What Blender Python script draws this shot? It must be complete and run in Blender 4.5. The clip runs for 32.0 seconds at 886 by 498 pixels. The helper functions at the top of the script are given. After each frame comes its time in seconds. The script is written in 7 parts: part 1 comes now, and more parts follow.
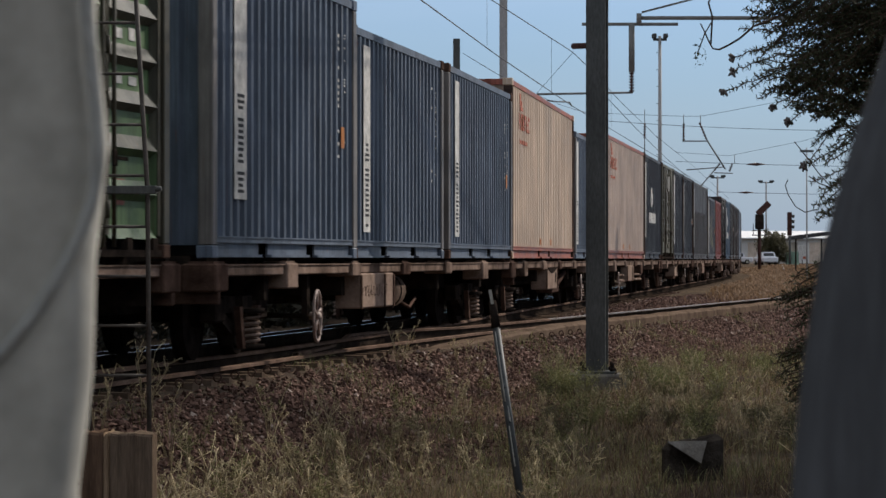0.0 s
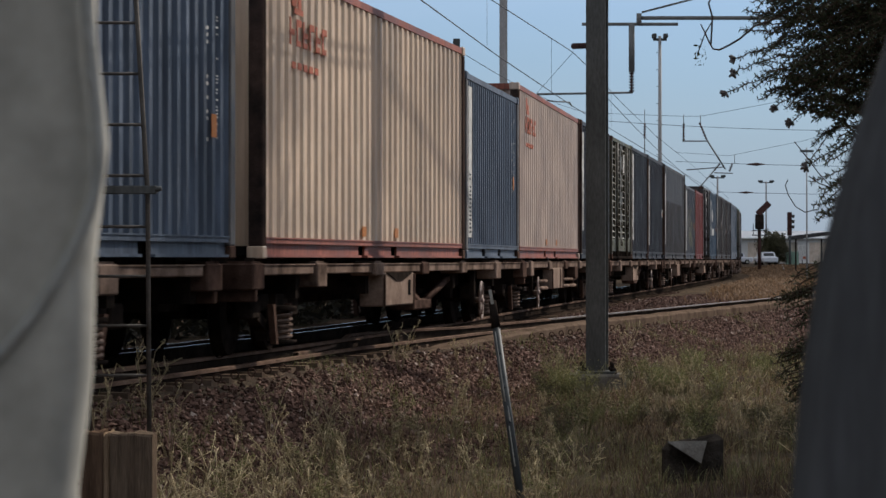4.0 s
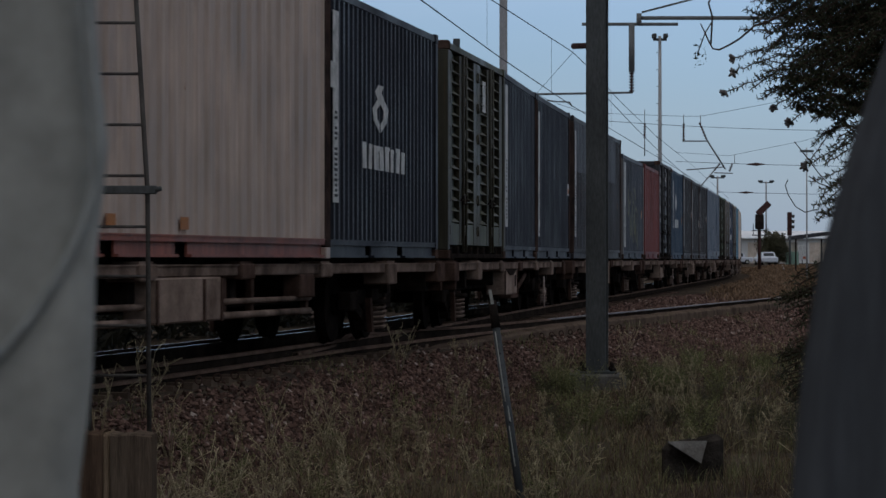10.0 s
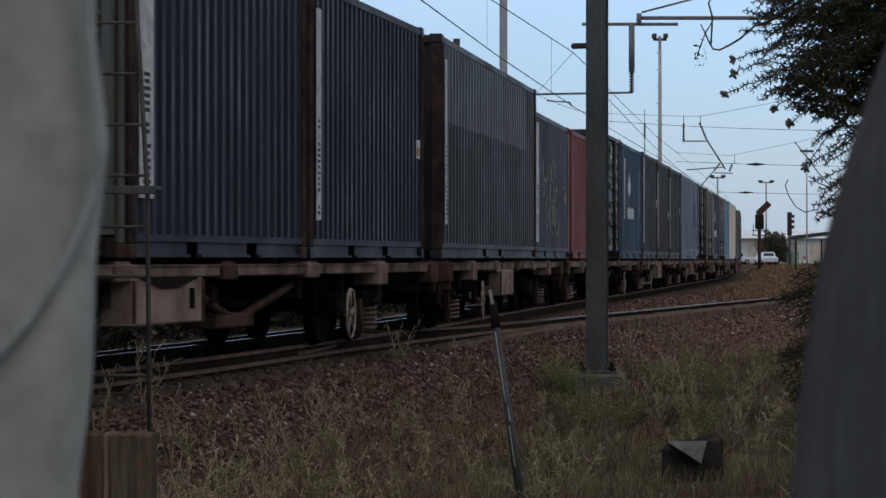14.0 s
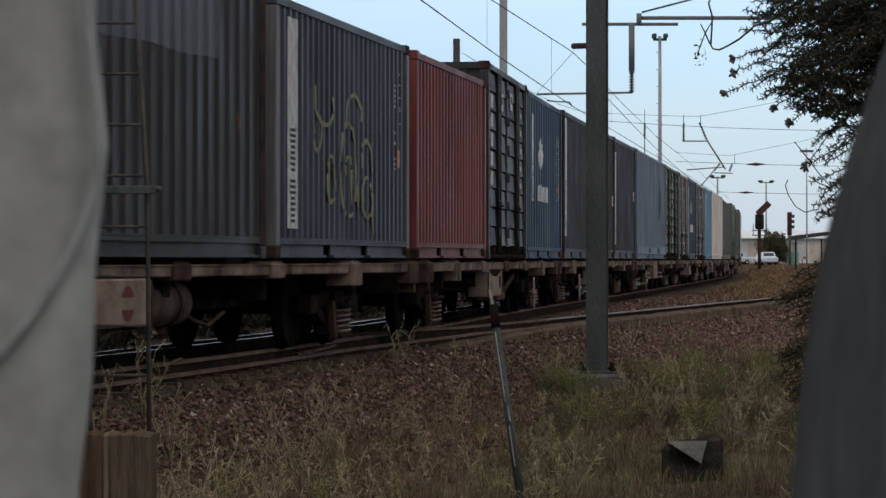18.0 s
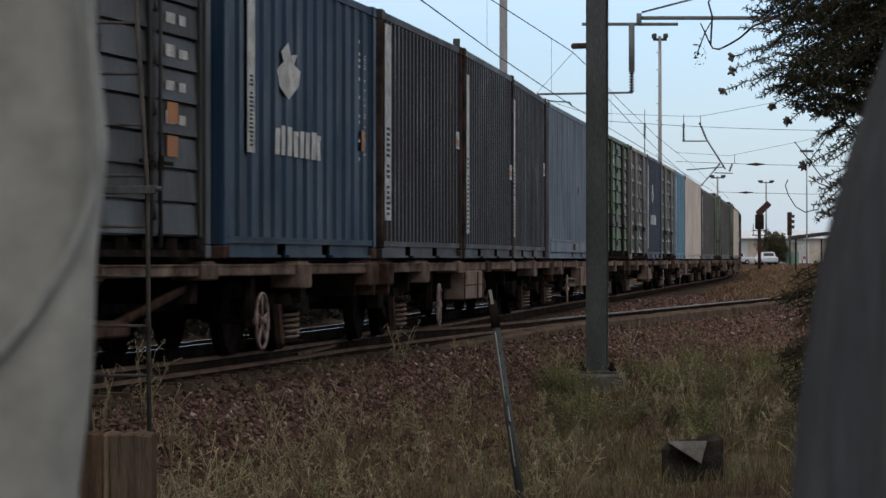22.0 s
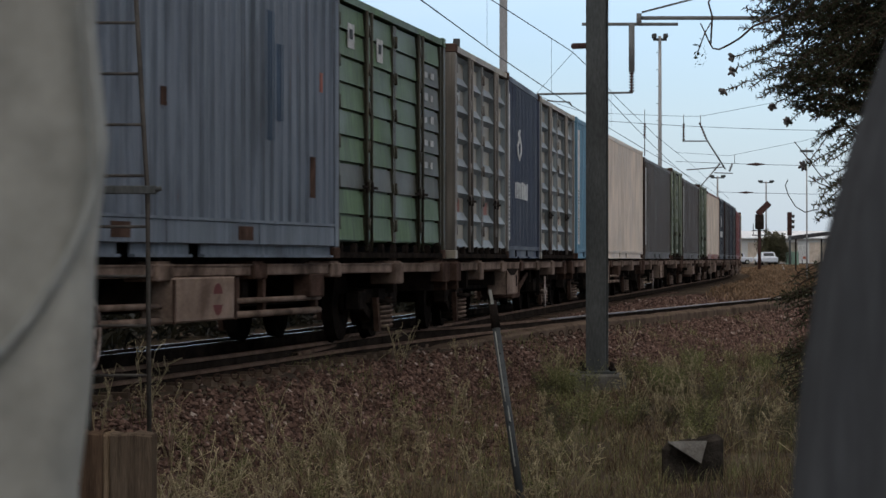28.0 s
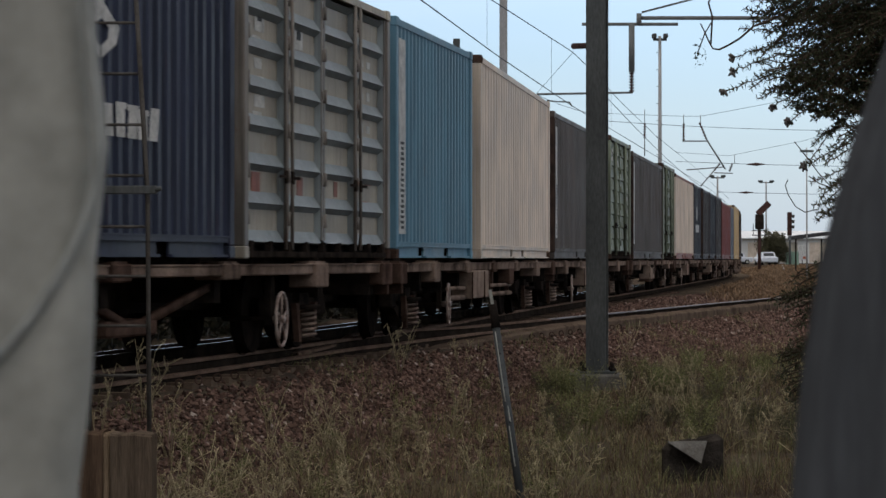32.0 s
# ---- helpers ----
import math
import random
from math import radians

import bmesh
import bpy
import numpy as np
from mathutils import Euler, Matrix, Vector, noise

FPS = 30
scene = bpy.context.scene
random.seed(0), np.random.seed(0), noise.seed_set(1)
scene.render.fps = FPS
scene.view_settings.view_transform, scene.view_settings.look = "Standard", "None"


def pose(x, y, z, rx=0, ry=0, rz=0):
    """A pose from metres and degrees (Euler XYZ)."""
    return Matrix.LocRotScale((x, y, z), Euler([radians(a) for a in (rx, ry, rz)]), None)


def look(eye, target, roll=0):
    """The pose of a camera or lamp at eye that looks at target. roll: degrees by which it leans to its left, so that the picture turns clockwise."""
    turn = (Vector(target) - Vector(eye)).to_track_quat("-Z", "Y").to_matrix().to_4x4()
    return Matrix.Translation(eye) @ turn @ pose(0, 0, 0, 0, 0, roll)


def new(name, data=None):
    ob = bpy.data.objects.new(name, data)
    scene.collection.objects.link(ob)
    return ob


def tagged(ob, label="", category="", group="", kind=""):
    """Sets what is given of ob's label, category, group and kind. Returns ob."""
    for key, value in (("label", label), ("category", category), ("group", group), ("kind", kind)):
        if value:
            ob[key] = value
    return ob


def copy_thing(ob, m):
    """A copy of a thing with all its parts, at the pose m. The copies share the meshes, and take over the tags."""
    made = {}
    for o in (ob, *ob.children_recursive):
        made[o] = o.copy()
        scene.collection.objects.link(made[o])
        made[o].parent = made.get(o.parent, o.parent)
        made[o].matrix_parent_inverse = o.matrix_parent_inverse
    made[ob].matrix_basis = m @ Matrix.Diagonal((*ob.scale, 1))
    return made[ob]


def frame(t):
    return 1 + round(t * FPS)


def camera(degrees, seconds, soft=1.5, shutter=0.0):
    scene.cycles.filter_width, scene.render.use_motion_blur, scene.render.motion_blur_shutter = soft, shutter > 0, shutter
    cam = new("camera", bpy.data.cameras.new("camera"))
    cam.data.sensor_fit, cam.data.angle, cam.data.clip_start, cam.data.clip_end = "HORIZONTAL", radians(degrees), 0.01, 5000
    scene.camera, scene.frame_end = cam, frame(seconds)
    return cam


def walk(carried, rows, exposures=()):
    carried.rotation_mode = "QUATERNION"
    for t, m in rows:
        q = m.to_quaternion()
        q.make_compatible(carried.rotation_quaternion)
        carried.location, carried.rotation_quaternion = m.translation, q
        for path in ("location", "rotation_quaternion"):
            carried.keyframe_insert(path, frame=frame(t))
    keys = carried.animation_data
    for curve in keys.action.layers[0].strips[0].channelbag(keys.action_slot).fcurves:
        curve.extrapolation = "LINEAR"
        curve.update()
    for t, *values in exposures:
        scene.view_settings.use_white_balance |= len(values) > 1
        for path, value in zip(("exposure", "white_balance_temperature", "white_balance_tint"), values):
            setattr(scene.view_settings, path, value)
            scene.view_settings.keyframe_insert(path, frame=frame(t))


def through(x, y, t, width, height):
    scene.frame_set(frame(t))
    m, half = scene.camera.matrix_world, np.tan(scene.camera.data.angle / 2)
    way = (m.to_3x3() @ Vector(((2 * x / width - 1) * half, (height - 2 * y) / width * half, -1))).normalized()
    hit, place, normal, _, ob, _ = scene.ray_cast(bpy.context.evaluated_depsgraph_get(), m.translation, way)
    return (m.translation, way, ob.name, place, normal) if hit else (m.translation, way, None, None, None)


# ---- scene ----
# ---- camera ----
EYE = Vector((0.0, 0.0, 0.95))
cam = camera(17.78, 32.0, soft=1.5, shutter=0.35)
cam.data.dof.use_dof = True
cam.data.dof.focus_distance = 32.0
cam.data.dof.aperture_fstop = 60.0
STILL = look(EYE, (0.0, 100.0, 0.95 + 0.363))
walk(cam, [(0.0, STILL), (32.0, STILL)],
     exposures=[(0.0, 0.05, 5950, 10), (6.0, 0.0, 5950, 10), (9.0, -0.08, 5950, 10), (11.0, -0.15, 5850, 10), (13.0, 0.28, 5950, 10), (14.5, 0.46, 6050, 10), (17.0, 0.68, 6450, 10), (22.0, 0.66, 6480, 10), (32.0, 0.66, 6520, 10)])

# ---- world and sun ----
SUN_AZ, SUN_EL = 39.0, 36.0      # degrees clockwise from +Y, and up
world = bpy.data.worlds.new("world")
scene.world = world
world.use_nodes = True
wt = world.node_tree
wbg = wt.nodes["Background"]
sky = wt.nodes.new("ShaderNodeTexSky")
sky.sky_type = "NISHITA"
sky.sun_disc = False
sky.sun_elevation = radians(SUN_EL)
sky.sun_rotation = radians(SUN_AZ)
sky.air_density, sky.dust_density, sky.ozone_density = 1.0, 0.2, 3.0
# thin white cloud over the blue
wtc = wt.nodes.new("ShaderNodeTexCoord")
wmap = wt.nodes.new("ShaderNodeMapping")
wmap.inputs["Scale"].default_value = (1.0, 1.0, 4.0)
wnoise = wt.nodes.new("ShaderNodeTexNoise")
wnoise.inputs["Scale"].default_value = 1.7
wnoise.inputs["Detail"].default_value = 7.0
wramp = wt.nodes.new("ShaderNodeValToRGB")
wramp.color_ramp.elements[0].position, wramp.color_ramp.elements[1].position = 0.36, 0.60
# clear low down, cloudier overhead
wlow = wt.nodes.new("ShaderNodeSeparateXYZ")
wclear = wt.nodes.new("ShaderNodeMapRange")
wclear.interpolation_type = "SMOOTHSTEP"
wclear.inputs["From Min"].default_value, wclear.inputs["From Max"].default_value = 0.06, 0.30
wclear.inputs["To Min"].default_value, wclear.inputs["To Max"].default_value = 0.10, 1.0
wnoise_high = wt.nodes.new("ShaderNodeMath")
wnoise_high.operation = "MULTIPLY"
wt.links.new(wtc.outputs["Generated"], wlow.inputs[0])
wt.links.new(wlow.outputs["Z"], wclear.inputs["Value"])
wt.links.new(wramp.outputs[0], wnoise_high.inputs[0])
wt.links.new(wclear.outputs[0], wnoise_high.inputs[1])
tint = wt.nodes.new("ShaderNodeMix")
tint.data_type, tint.blend_type = "RGBA", "MULTIPLY"
tint.inputs[0].default_value = 1.0
tint.inputs[7].default_value = (0.61, 0.70, 0.85, 1)
clouds = wt.nodes.new("ShaderNodeMix")
clouds.data_type = "RGBA"
clouds.inputs[7].default_value = (12.6, 12.2, 11.8, 1)
wt.links.new(wtc.outputs["Generated"], wmap.inputs["Vector"])
wt.links.new(wmap.outputs[0], wnoise.inputs["Vector"])
wt.links.new(wnoise.outputs["Fac"], wramp.inputs[0])
wt.links.new(sky.outputs[0], tint.inputs[6])
wt.links.new(wnoise_high.outputs[0], clouds.inputs[0])
wt.links.new(tint.outputs[2], clouds.inputs[6])
# pale haze towards the horizon
wsep = wt.nodes.new("ShaderNodeSeparateXYZ")
wrange = wt.nodes.new("ShaderNodeMapRange")
wrange.interpolation_type = "SMOOTHSTEP"
wrange.inputs["From Min"].default_value, wrange.inputs["From Max"].default_value = -0.02, 0.11
wrange.inputs["To Min"].default_value, wrange.inputs["To Max"].default_value = 0.92, 0.0
haze = wt.nodes.new("ShaderNodeMix")
haze.data_type = "RGBA"
haze.inputs[7].default_value = (3.7, 4.4, 5.4, 1)
wt.links.new(wtc.outputs["Generated"], wsep.inputs[0])
wt.links.new(wsep.outputs["Z"], wrange.inputs["Value"])
wt.links.new(wrange.outputs[0], haze.inputs[0])
wt.links.new(clouds.outputs[2], haze.inputs[6])
wt.links.new(haze.outputs[2], wbg.inputs[0])
wbg.inputs[1].default_value = 0.085
sun = new("sun", bpy.data.lights.new("sun", "SUN"))
sun.data.energy = 5.0
sun.data.angle = radians(0.7)
sun.data.color = (1.0, 0.88, 0.74)
sa, se = radians(SUN_AZ), radians(SUN_EL)
sun.matrix_world = look((0, 0, 30), Vector((0, 0, 30)) - Vector((math.sin(sa) * math.cos(se), math.cos(sa) * math.cos(se), math.sin(se))))

# ---- the curve of the track: near side of the loads, by arc length ----
KS = (-16, -12, -4, 4, 12, 25, 45, 80, 130, 180)
KV = (0.0, 0.00152, -0.00589, -0.00378, -0.00126, 0.00113, -0.00047, 0.00014, -0.00068, -0.00061)
ARC = np.arange(-220.0, 400.0, 0.25)
_k = np.interp(ARC, KS, KV)
_h = np.concatenate([[0], np.cumsum((_k[1:] + _k[:-1]) * 0.125)])
HEAD = _h - np.interp(0, ARC, _h) + 0.172922
_x = np.concatenate([[0], np.cumsum((np.sin(HEAD[1:]) + np.sin(HEAD[:-1])) * 0.125)])
_y = np.concatenate([[0], np.cumsum((np.cos(HEAD[1:]) + np.cos(HEAD[:-1])) * 0.125)])
SIDE_X = _x - np.interp(0, ARC, _x) - 1.16232
SIDE_Y = _y - np.interp(0, ARC, _y) + 30.16577
_swing = 0.10 * np.exp(-((ARC - 12.0) / 6.0) ** 2)
SIDE_X = SIDE_X + _swing
HEAD = HEAD + np.gradient(_swing, ARC)
HALF = 1.219                       # half a load's width


def on_track(s, left=0.0):
    """x, y and heading on a line to the left of the loads' near side."""
    h = float(np.interp(s, ARC, HEAD))
    return (float(np.interp(s, ARC, SIDE_X)) - left * math.cos(h),
            float(np.interp(s, ARC, SIDE_Y)) + left * math.sin(h), h)


# how far the train has come, 0 at 20 s
_t = np.arange(0, 32.01, 0.05)
_v = np.interp(_t, (0, 5, 10, 15, 20, 26, 32), (4.618, 4.715, 5.085, 5.382, 5.593, 5.773, 6.197))
_u = np.concatenate([[0], np.cumsum((_v[1:] + _v[:-1]) * 0.025)])
GONE = _u - np.interp(20, _t, _u)


def gone(t):
    return float(np.interp(t, _t, GONE))


def train_pose(at, t):
    """The pose at rail level of what stands at that place of the train, x along the track."""
    x, y, h = on_track(at - gone(t), HALF)
    return pose(x, y, 0.0, 0, 0, 90 - math.degrees(h))


# ---- materials ----
def nodes_of(m):
    m.use_nodes = True
    return m.node_tree.nodes, m.node_tree.links, m.node_tree.nodes["Principled BSDF"]


def ramp(n, l, fac, stops):
    r = n.new("ShaderNodeValToRGB")
    e = r.color_ramp.elements
    while len(e) < len(stops):
        e.new(0.5)
    for el, (p, c) in zip(e, stops):
        el.position = p
        el.color = (*c, 1) if len(c) == 3 else c
    l.new(fac, r.inputs[0])
    return r.outputs[0]


def noise_of(n, l, vec, scale, detail=4.0, rough=0.55):
    t = n.new("ShaderNodeTexNoise")
    t.inputs["Scale"].default_value = scale
    t.inputs["Detail"].default_value = detail
    t.inputs["Roughness"].default_value = rough
    if vec is not None:
        l.new(vec, t.inputs["Vector"])
    return t.outputs["Fac"]


def mixed(n, l, fac, a, b, mode="MIX"):
    m = n.new("ShaderNodeMix")
    m.data_type = "RGBA"
    m.blend_type = mode
    for sock, v in ((m.inputs[0], fac), (m.inputs[6], a), (m.inputs[7], b)):
        if isinstance(v, (int, float)):
            sock.default_value = v
        elif isinstance(v, tuple):
            sock.default_value = (*v, 1)
        else:
            l.new(v, sock)
    return m.outputs[2]


def coords(n, l, scale=(1, 1, 1), shift=True):
    """Object coordinates in metres, shifted object by object."""
    c = n.new("ShaderNodeTexCoord")
    mp = n.new("ShaderNodeMapping")
    mp.inputs["Scale"].default_value = scale
    l.new(c.outputs["Object"], mp.inputs["Vector"])
    if shift:
        o = n.new("ShaderNodeObjectInfo")
        mul = n.new("ShaderNodeMath")
        mul.operation = "MULTIPLY"
        mul.inputs[1].default_value = 37.0
        l.new(o.outputs["Random"], mul.inputs[0])
        l.new(mul.outputs[0], mp.inputs["Location"])
    return mp.outputs[0]


def bumped(n, l, p, height, strength=0.3, dist=0.01):
    b = n.new("ShaderNodeBump")
    b.inputs["Strength"].default_value = strength
    b.inputs["Distance"].default_value = dist
    l.new(height, b.inputs["Height"])
    l.new(b.outputs[0], p.inputs["Normal"])


MATS = {}


def rough_mat(name, dark, light, scale=6.0, roughness=0.85, metal=0.0, bump=0.4, dist=0.01, fine=60.0, stretch=(1, 1, 1)):
    if name in MATS:
        return MATS[name]
    m = MATS[name] = bpy.data.materials.new(name)
    n, l, p = nodes_of(m)
    v = coords(n, l, stretch)
    big, small = noise_of(n, l, v, scale, 6), noise_of(n, l, v, fine, 3)
    col = mixed(n, l, ramp(n, l, big, ((0.3, (0, 0, 0)), (0.7, (1, 1, 1)))), dark, light)
    col = mixed(n, l, 0.45, col, ramp(n, l, small, ((0.3, (0.35, 0.35, 0.35)), (0.7, (1.0, 1.0, 1.0)))), "MULTIPLY")
    l.new(col, p.inputs["Base Color"])
    p.inputs["Roughness"].default_value = roughness
    p.inputs["Metallic"].default_value = metal
    p.inputs["Specular IOR Level"].default_value = 0.5 if metal > 0.5 or roughness < 0.3 else 0.10 if roughness < 0.75 else 0.0
    bumped(n, l, p, small, bump, dist)
    return m


def paint(name, base, rust=0.25, scuff=0.15, fade=0.25, roughness=0.50):
    """Weathered paint on steel: fading, grime running down, rust blooms and pale scuffs."""
    if name in MATS:
        return MATS[name]
    m = MATS[name] = bpy.data.materials.new(name)
    n, l, p = nodes_of(m)
    v = coords(n, l)
    run = coords(n, l, (9.0, 9.0, 0.30))
    cloud, streak = noise_of(n, l, v, 0.9, 6), noise_of(n, l, run, 2.2, 6)
    grime = 0.8 if sum(base) < 0.6 else 0.35
    pale = tuple(c * (1 + fade) + 0.006 for c in base)
    deep = tuple(c * (1 - fade) for c in base)
    col = mixed(n, l, ramp(n, l, cloud, ((0.36, (0, 0, 0)), (0.64, (1, 1, 1)))), deep, pale)
    col = mixed(n, l, ramp(n, l, streak, ((0.42, (0, 0, 0)), (0.66, (grime,) * 3))), col, tuple(c * 0.45 + 0.012 for c in base))
    smear = noise_of(n, l, coords(n, l, (1.1, 1.1, 0.35)), 1.3, 7, 0.65)
    col = mixed(n, l, ramp(n, l, smear, ((0.46, (0, 0, 0)), (0.66, (min(1.0, grime * 1.1),) * 3))), col, tuple(c * 0.45 + 0.004 for c in base))
    worn = noise_of(n, l, coords(n, l, (22.0, 22.0, 0.22)), 1.7, 5, 0.6)
    col = mixed(n, l, ramp(n, l, worn, ((0.54, (0, 0, 0)), (0.74, (0.45, 0.45, 0.45)))), col, tuple(min(0.6, c * 1.5 + 0.02) for c in base))
    spots = noise_of(n, l, coords(n, l, (3.0, 3.0, 0.9)), 2.7, 8, 0.7)
    col = mixed(n, l, ramp(n, l, spots, ((0.70 - 0.12 * rust, (0, 0, 0)), (0.76 - 0.1 * rust, (1, 1, 1)))), col, (0.16, 0.06, 0.03))
    rustrun = noise_of(n, l, coords(n, l, (16.0, 16.0, 0.5)), 1.9, 7, 0.62)
    col = mixed(n, l, ramp(n, l, rustrun, ((0.66 - 0.12 * rust, (0, 0, 0)), (0.78 - 0.12 * rust, (0.75, 0.75, 0.75)))), col, tuple(0.4 * c + q for c, q in zip(base, (0.085, 0.034, 0.016))))
    chips = noise_of(n, l, coords(n, l, (13.0, 13.0, 1.5)), 3.1, 6, 0.65)
    col = mixed(n, l, ramp(n, l, chips, ((0.74 - 0.1 * scuff, (0, 0, 0)), (0.80 - 0.1 * scuff, (0.8, 0.8, 0.8)))), col, (0.42, 0.42, 0.40))
    l.new(col, p.inputs["Base Color"])
    rr = ramp(n, l, cloud, ((0.3, (roughness - 0.1,) * 3), (0.7, (roughness + 0.2,) * 3)))
    l.new(rr, p.inputs["Roughness"])
    p.inputs["Specular IOR Level"].default_value = 0.14
    bumped(n, l, p, noise_of(n, l, v, 14.0, 3), 0.25, 0.012)
    return m


def flat_mat(name, col, roughness=0.6, metal=0.0):
    return rough_mat(name, tuple(c * 0.75 for c in col), col, 3.0, roughness, metal, 0.1, 0.004)


NAVY = paint("navy_paint", (0.060, 0.066, 0.078), 0.28, 0.4)
# lighter navy for loads that pass in sunshine: sunlight put into the paint
SUNLIT_NAVY = paint("sunlit_navy_paint", (0.092, 0.115, 0.152), 0.28, 0.4)
NAVY_DEEP = paint("deep_navy_paint", (0.028, 0.034, 0.058), 0.28, 0.5)
NAVY_DARK = paint("dark_navy_paint", (0.017, 0.019, 0.026), 0.18, 0.2, 0.25)
CHARCOAL = paint("charcoal_paint", (0.032, 0.028, 0.027), 0.55, 0.1, 0.2)
SALMON = paint("beige_pink_paint", (0.56, 0.418, 0.300), 0.12, 0.05, 0.15)
BEIGE = paint("beige_paint", (0.445, 0.340, 0.270), 0.2, 0.05, 0.18)
CREAM = paint("cream_paint", (0.624, 0.504, 0.390), 0.12, 0.03, 0.15)
OXIDE = paint("red_oxide_paint", (0.185, 0.046, 0.038), 0.15, 0.08, 0.15)
RUSTY_RED = paint("orange_red_paint", (0.27, 0.088, 0.058), 0.25, 0.05, 0.3)
OLIVE = paint("olive_paint", (0.062, 0.062, 0.027), 0.4, 0.12, 0.2)
GREEN = paint("green_paint", (0.088, 0.145, 0.062), 0.35, 0.15, 0.3)
SLATE = paint("slate_paint", (0.047, 0.045, 0.043), 0.3, 0.12, 0.2)
GREYGREEN = paint("grey_green_paint", (0.325, 0.285, 0.222), 0.5, 0.15, 0.3)
MOSS = paint("grey_moss_paint", (0.182, 0.203, 0.140), 0.35, 0.15, 0.3)
DULLMOSS = paint("dull_moss_paint", (0.081, 0.080, 0.056), 0.35, 0.12, 0.3)
TEALBLUE = paint("mid_blue_paint", (0.013, 0.036, 0.066), 0.12, 0.1, 0.2)
SKYBLUE = paint("sky_blue_paint", (0.110, 0.220, 0.285), 0.08, 0.06, 0.15)
LIGHTBLUE = paint("light_blue_paint", (0.135, 0.155, 0.182), 0.2, 0.06, 0.15)
BROWN = paint("brown_grey_paint", (0.087, 0.070, 0.059), 0.15, 0.08, 0.2)
POSTGREY = paint("grey_brown_post_paint", (0.150, 0.140, 0.132), 0.5, 0.3, 0.3)
TAN = paint("tan_paint", (0.520, 0.354, 0.177), 0.15, 0.05, 0.2)
WHITE = rough_mat("white_marking", (0.36, 0.35, 0.32), (0.7, 0.68, 0.63), 7.0, 0.7, 0.0, 0.1, 0.003, 45)
INK = flat_mat("black_marking", (0.02, 0.02, 0.02), 0.6)
ORANGE = flat_mat("orange_marking", (0.44, 0.13, 0.07), 0.6)
AMBER = flat_mat("amber_sticker", (0.45, 0.17, 0.04), 0.5)
YELLOW = flat_mat("yellow_spray", (0.23, 0.22, 0.12), 0.7)
STILE_BROWN = paint("brown_door_post_paint", (0.060, 0.054, 0.034), 0.35, 0.08, 0.2)
STILE_GREY = paint("grey_door_post_paint", (0.189, 0.164, 0.137), 0.5, 0.1, 0.2)
RIB_BLUE = paint("blue_grey_rib_paint", (0.210, 0.232, 0.230), 0.35, 0.2, 0.25)
# dusty tan made paler than the sills, with sunlight in its colour
SUNLIT_BOXTAN = rough_mat("dusty_sunlit_tan_box", (0.15, 0.105, 0.08), (0.36, 0.265, 0.205), 2.0, 0.85, 0, 0.3, 0.01, 30)
SEAL = rough_mat("black_void", (0.008, 0.008, 0.008), (0.015, 0.014, 0.013), 8, 0.9)
DUSTY = rough_mat("dusty_wagon_steel", (0.06, 0.042, 0.032), (0.31, 0.222, 0.172), 2.2, 0.85, 0.0, 0.3, 0.01, 40)
# grimy steel, its colour lowered further for the shade under the wagons
SHADED_GRIME = rough_mat("shaded_grimy_steel", (0.01, 0.009, 0.008), (0.04, 0.03, 0.024), 5, 0.85, 0.0, 0.4, 0.01, 50)
RUSTBROWN = rough_mat("rusted_steel", (0.035, 0.021, 0.016), (0.125, 0.078, 0.058), 4, 0.85, 0.1, 0.4)
POSTRUST = rough_mat("rusty_dark_post", (0.022, 0.018, 0.017), (0.085, 0.056, 0.045), 4, 0.8, 0.0, 0.3)
WHEELSTEEL = rough_mat("worn_wheel_steel", (0.008, 0.007, 0.006), (0.028, 0.021, 0.017), 6, 0.8, 0.0, 0.2)
SPRING = rough_mat("dusty_spring_steel", (0.1, 0.072, 0.057), (0.3, 0.22, 0.175), 8, 0.8)
BRAKEWHITE = rough_mat("rusty_white_enamel", (0.12, 0.06, 0.04), (0.42, 0.34, 0.29), 9, 0.6)
# rust with the web's shade put into its colour; the heads stay paler
RAIL_SHADED_RUST = rough_mat("shaded_rail_rust", (0.016, 0.012, 0.009), (0.046, 0.034, 0.026), 3, 0.85, 0.0, 0.3)
RAIL_DULL = rough_mat("dull_brown_rail_head", (0.105, 0.069, 0.05), (0.205, 0.14, 0.104), 3, 0.85, 0.0, 0.2)
RAIL_SHINE = rough_mat("polished_rail_head", (0.55, 0.55, 0.56), (0.75, 0.75, 0.76), 2, 0.16, 1.0, 0.03)
SLEEPER = rough_mat("dusty_concrete_sleeper", (0.07, 0.049, 0.034), (0.17, 0.122, 0.088), 3, 0.9)
BALLAST = rough_mat("ballast_stone", (0.050, 0.034, 0.030), (0.20, 0.135, 0.115), 1.3, 0.95, 0, 0.6, 0.02, 30)
CONCRETE = rough_mat("weathered_concrete", (0.09, 0.08, 0.065), (0.27, 0.25, 0.22), 4, 0.92, 0, 0.5, 0.01, 50)
MASTGREY = rough_mat("weathered_mast_steel", (0.06, 0.062, 0.058), (0.11, 0.112, 0.105), 2.5, 0.7, 0.0, 0.2, 0.006, 40, (1, 1, 0.3))
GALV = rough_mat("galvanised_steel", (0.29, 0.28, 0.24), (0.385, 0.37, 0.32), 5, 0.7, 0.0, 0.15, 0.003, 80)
GALV_DULL = rough_mat("dull_galvanised_steel", (0.060, 0.062, 0.060), (0.105, 0.107, 0.103), 8, 0.7, 0.0, 0.15)
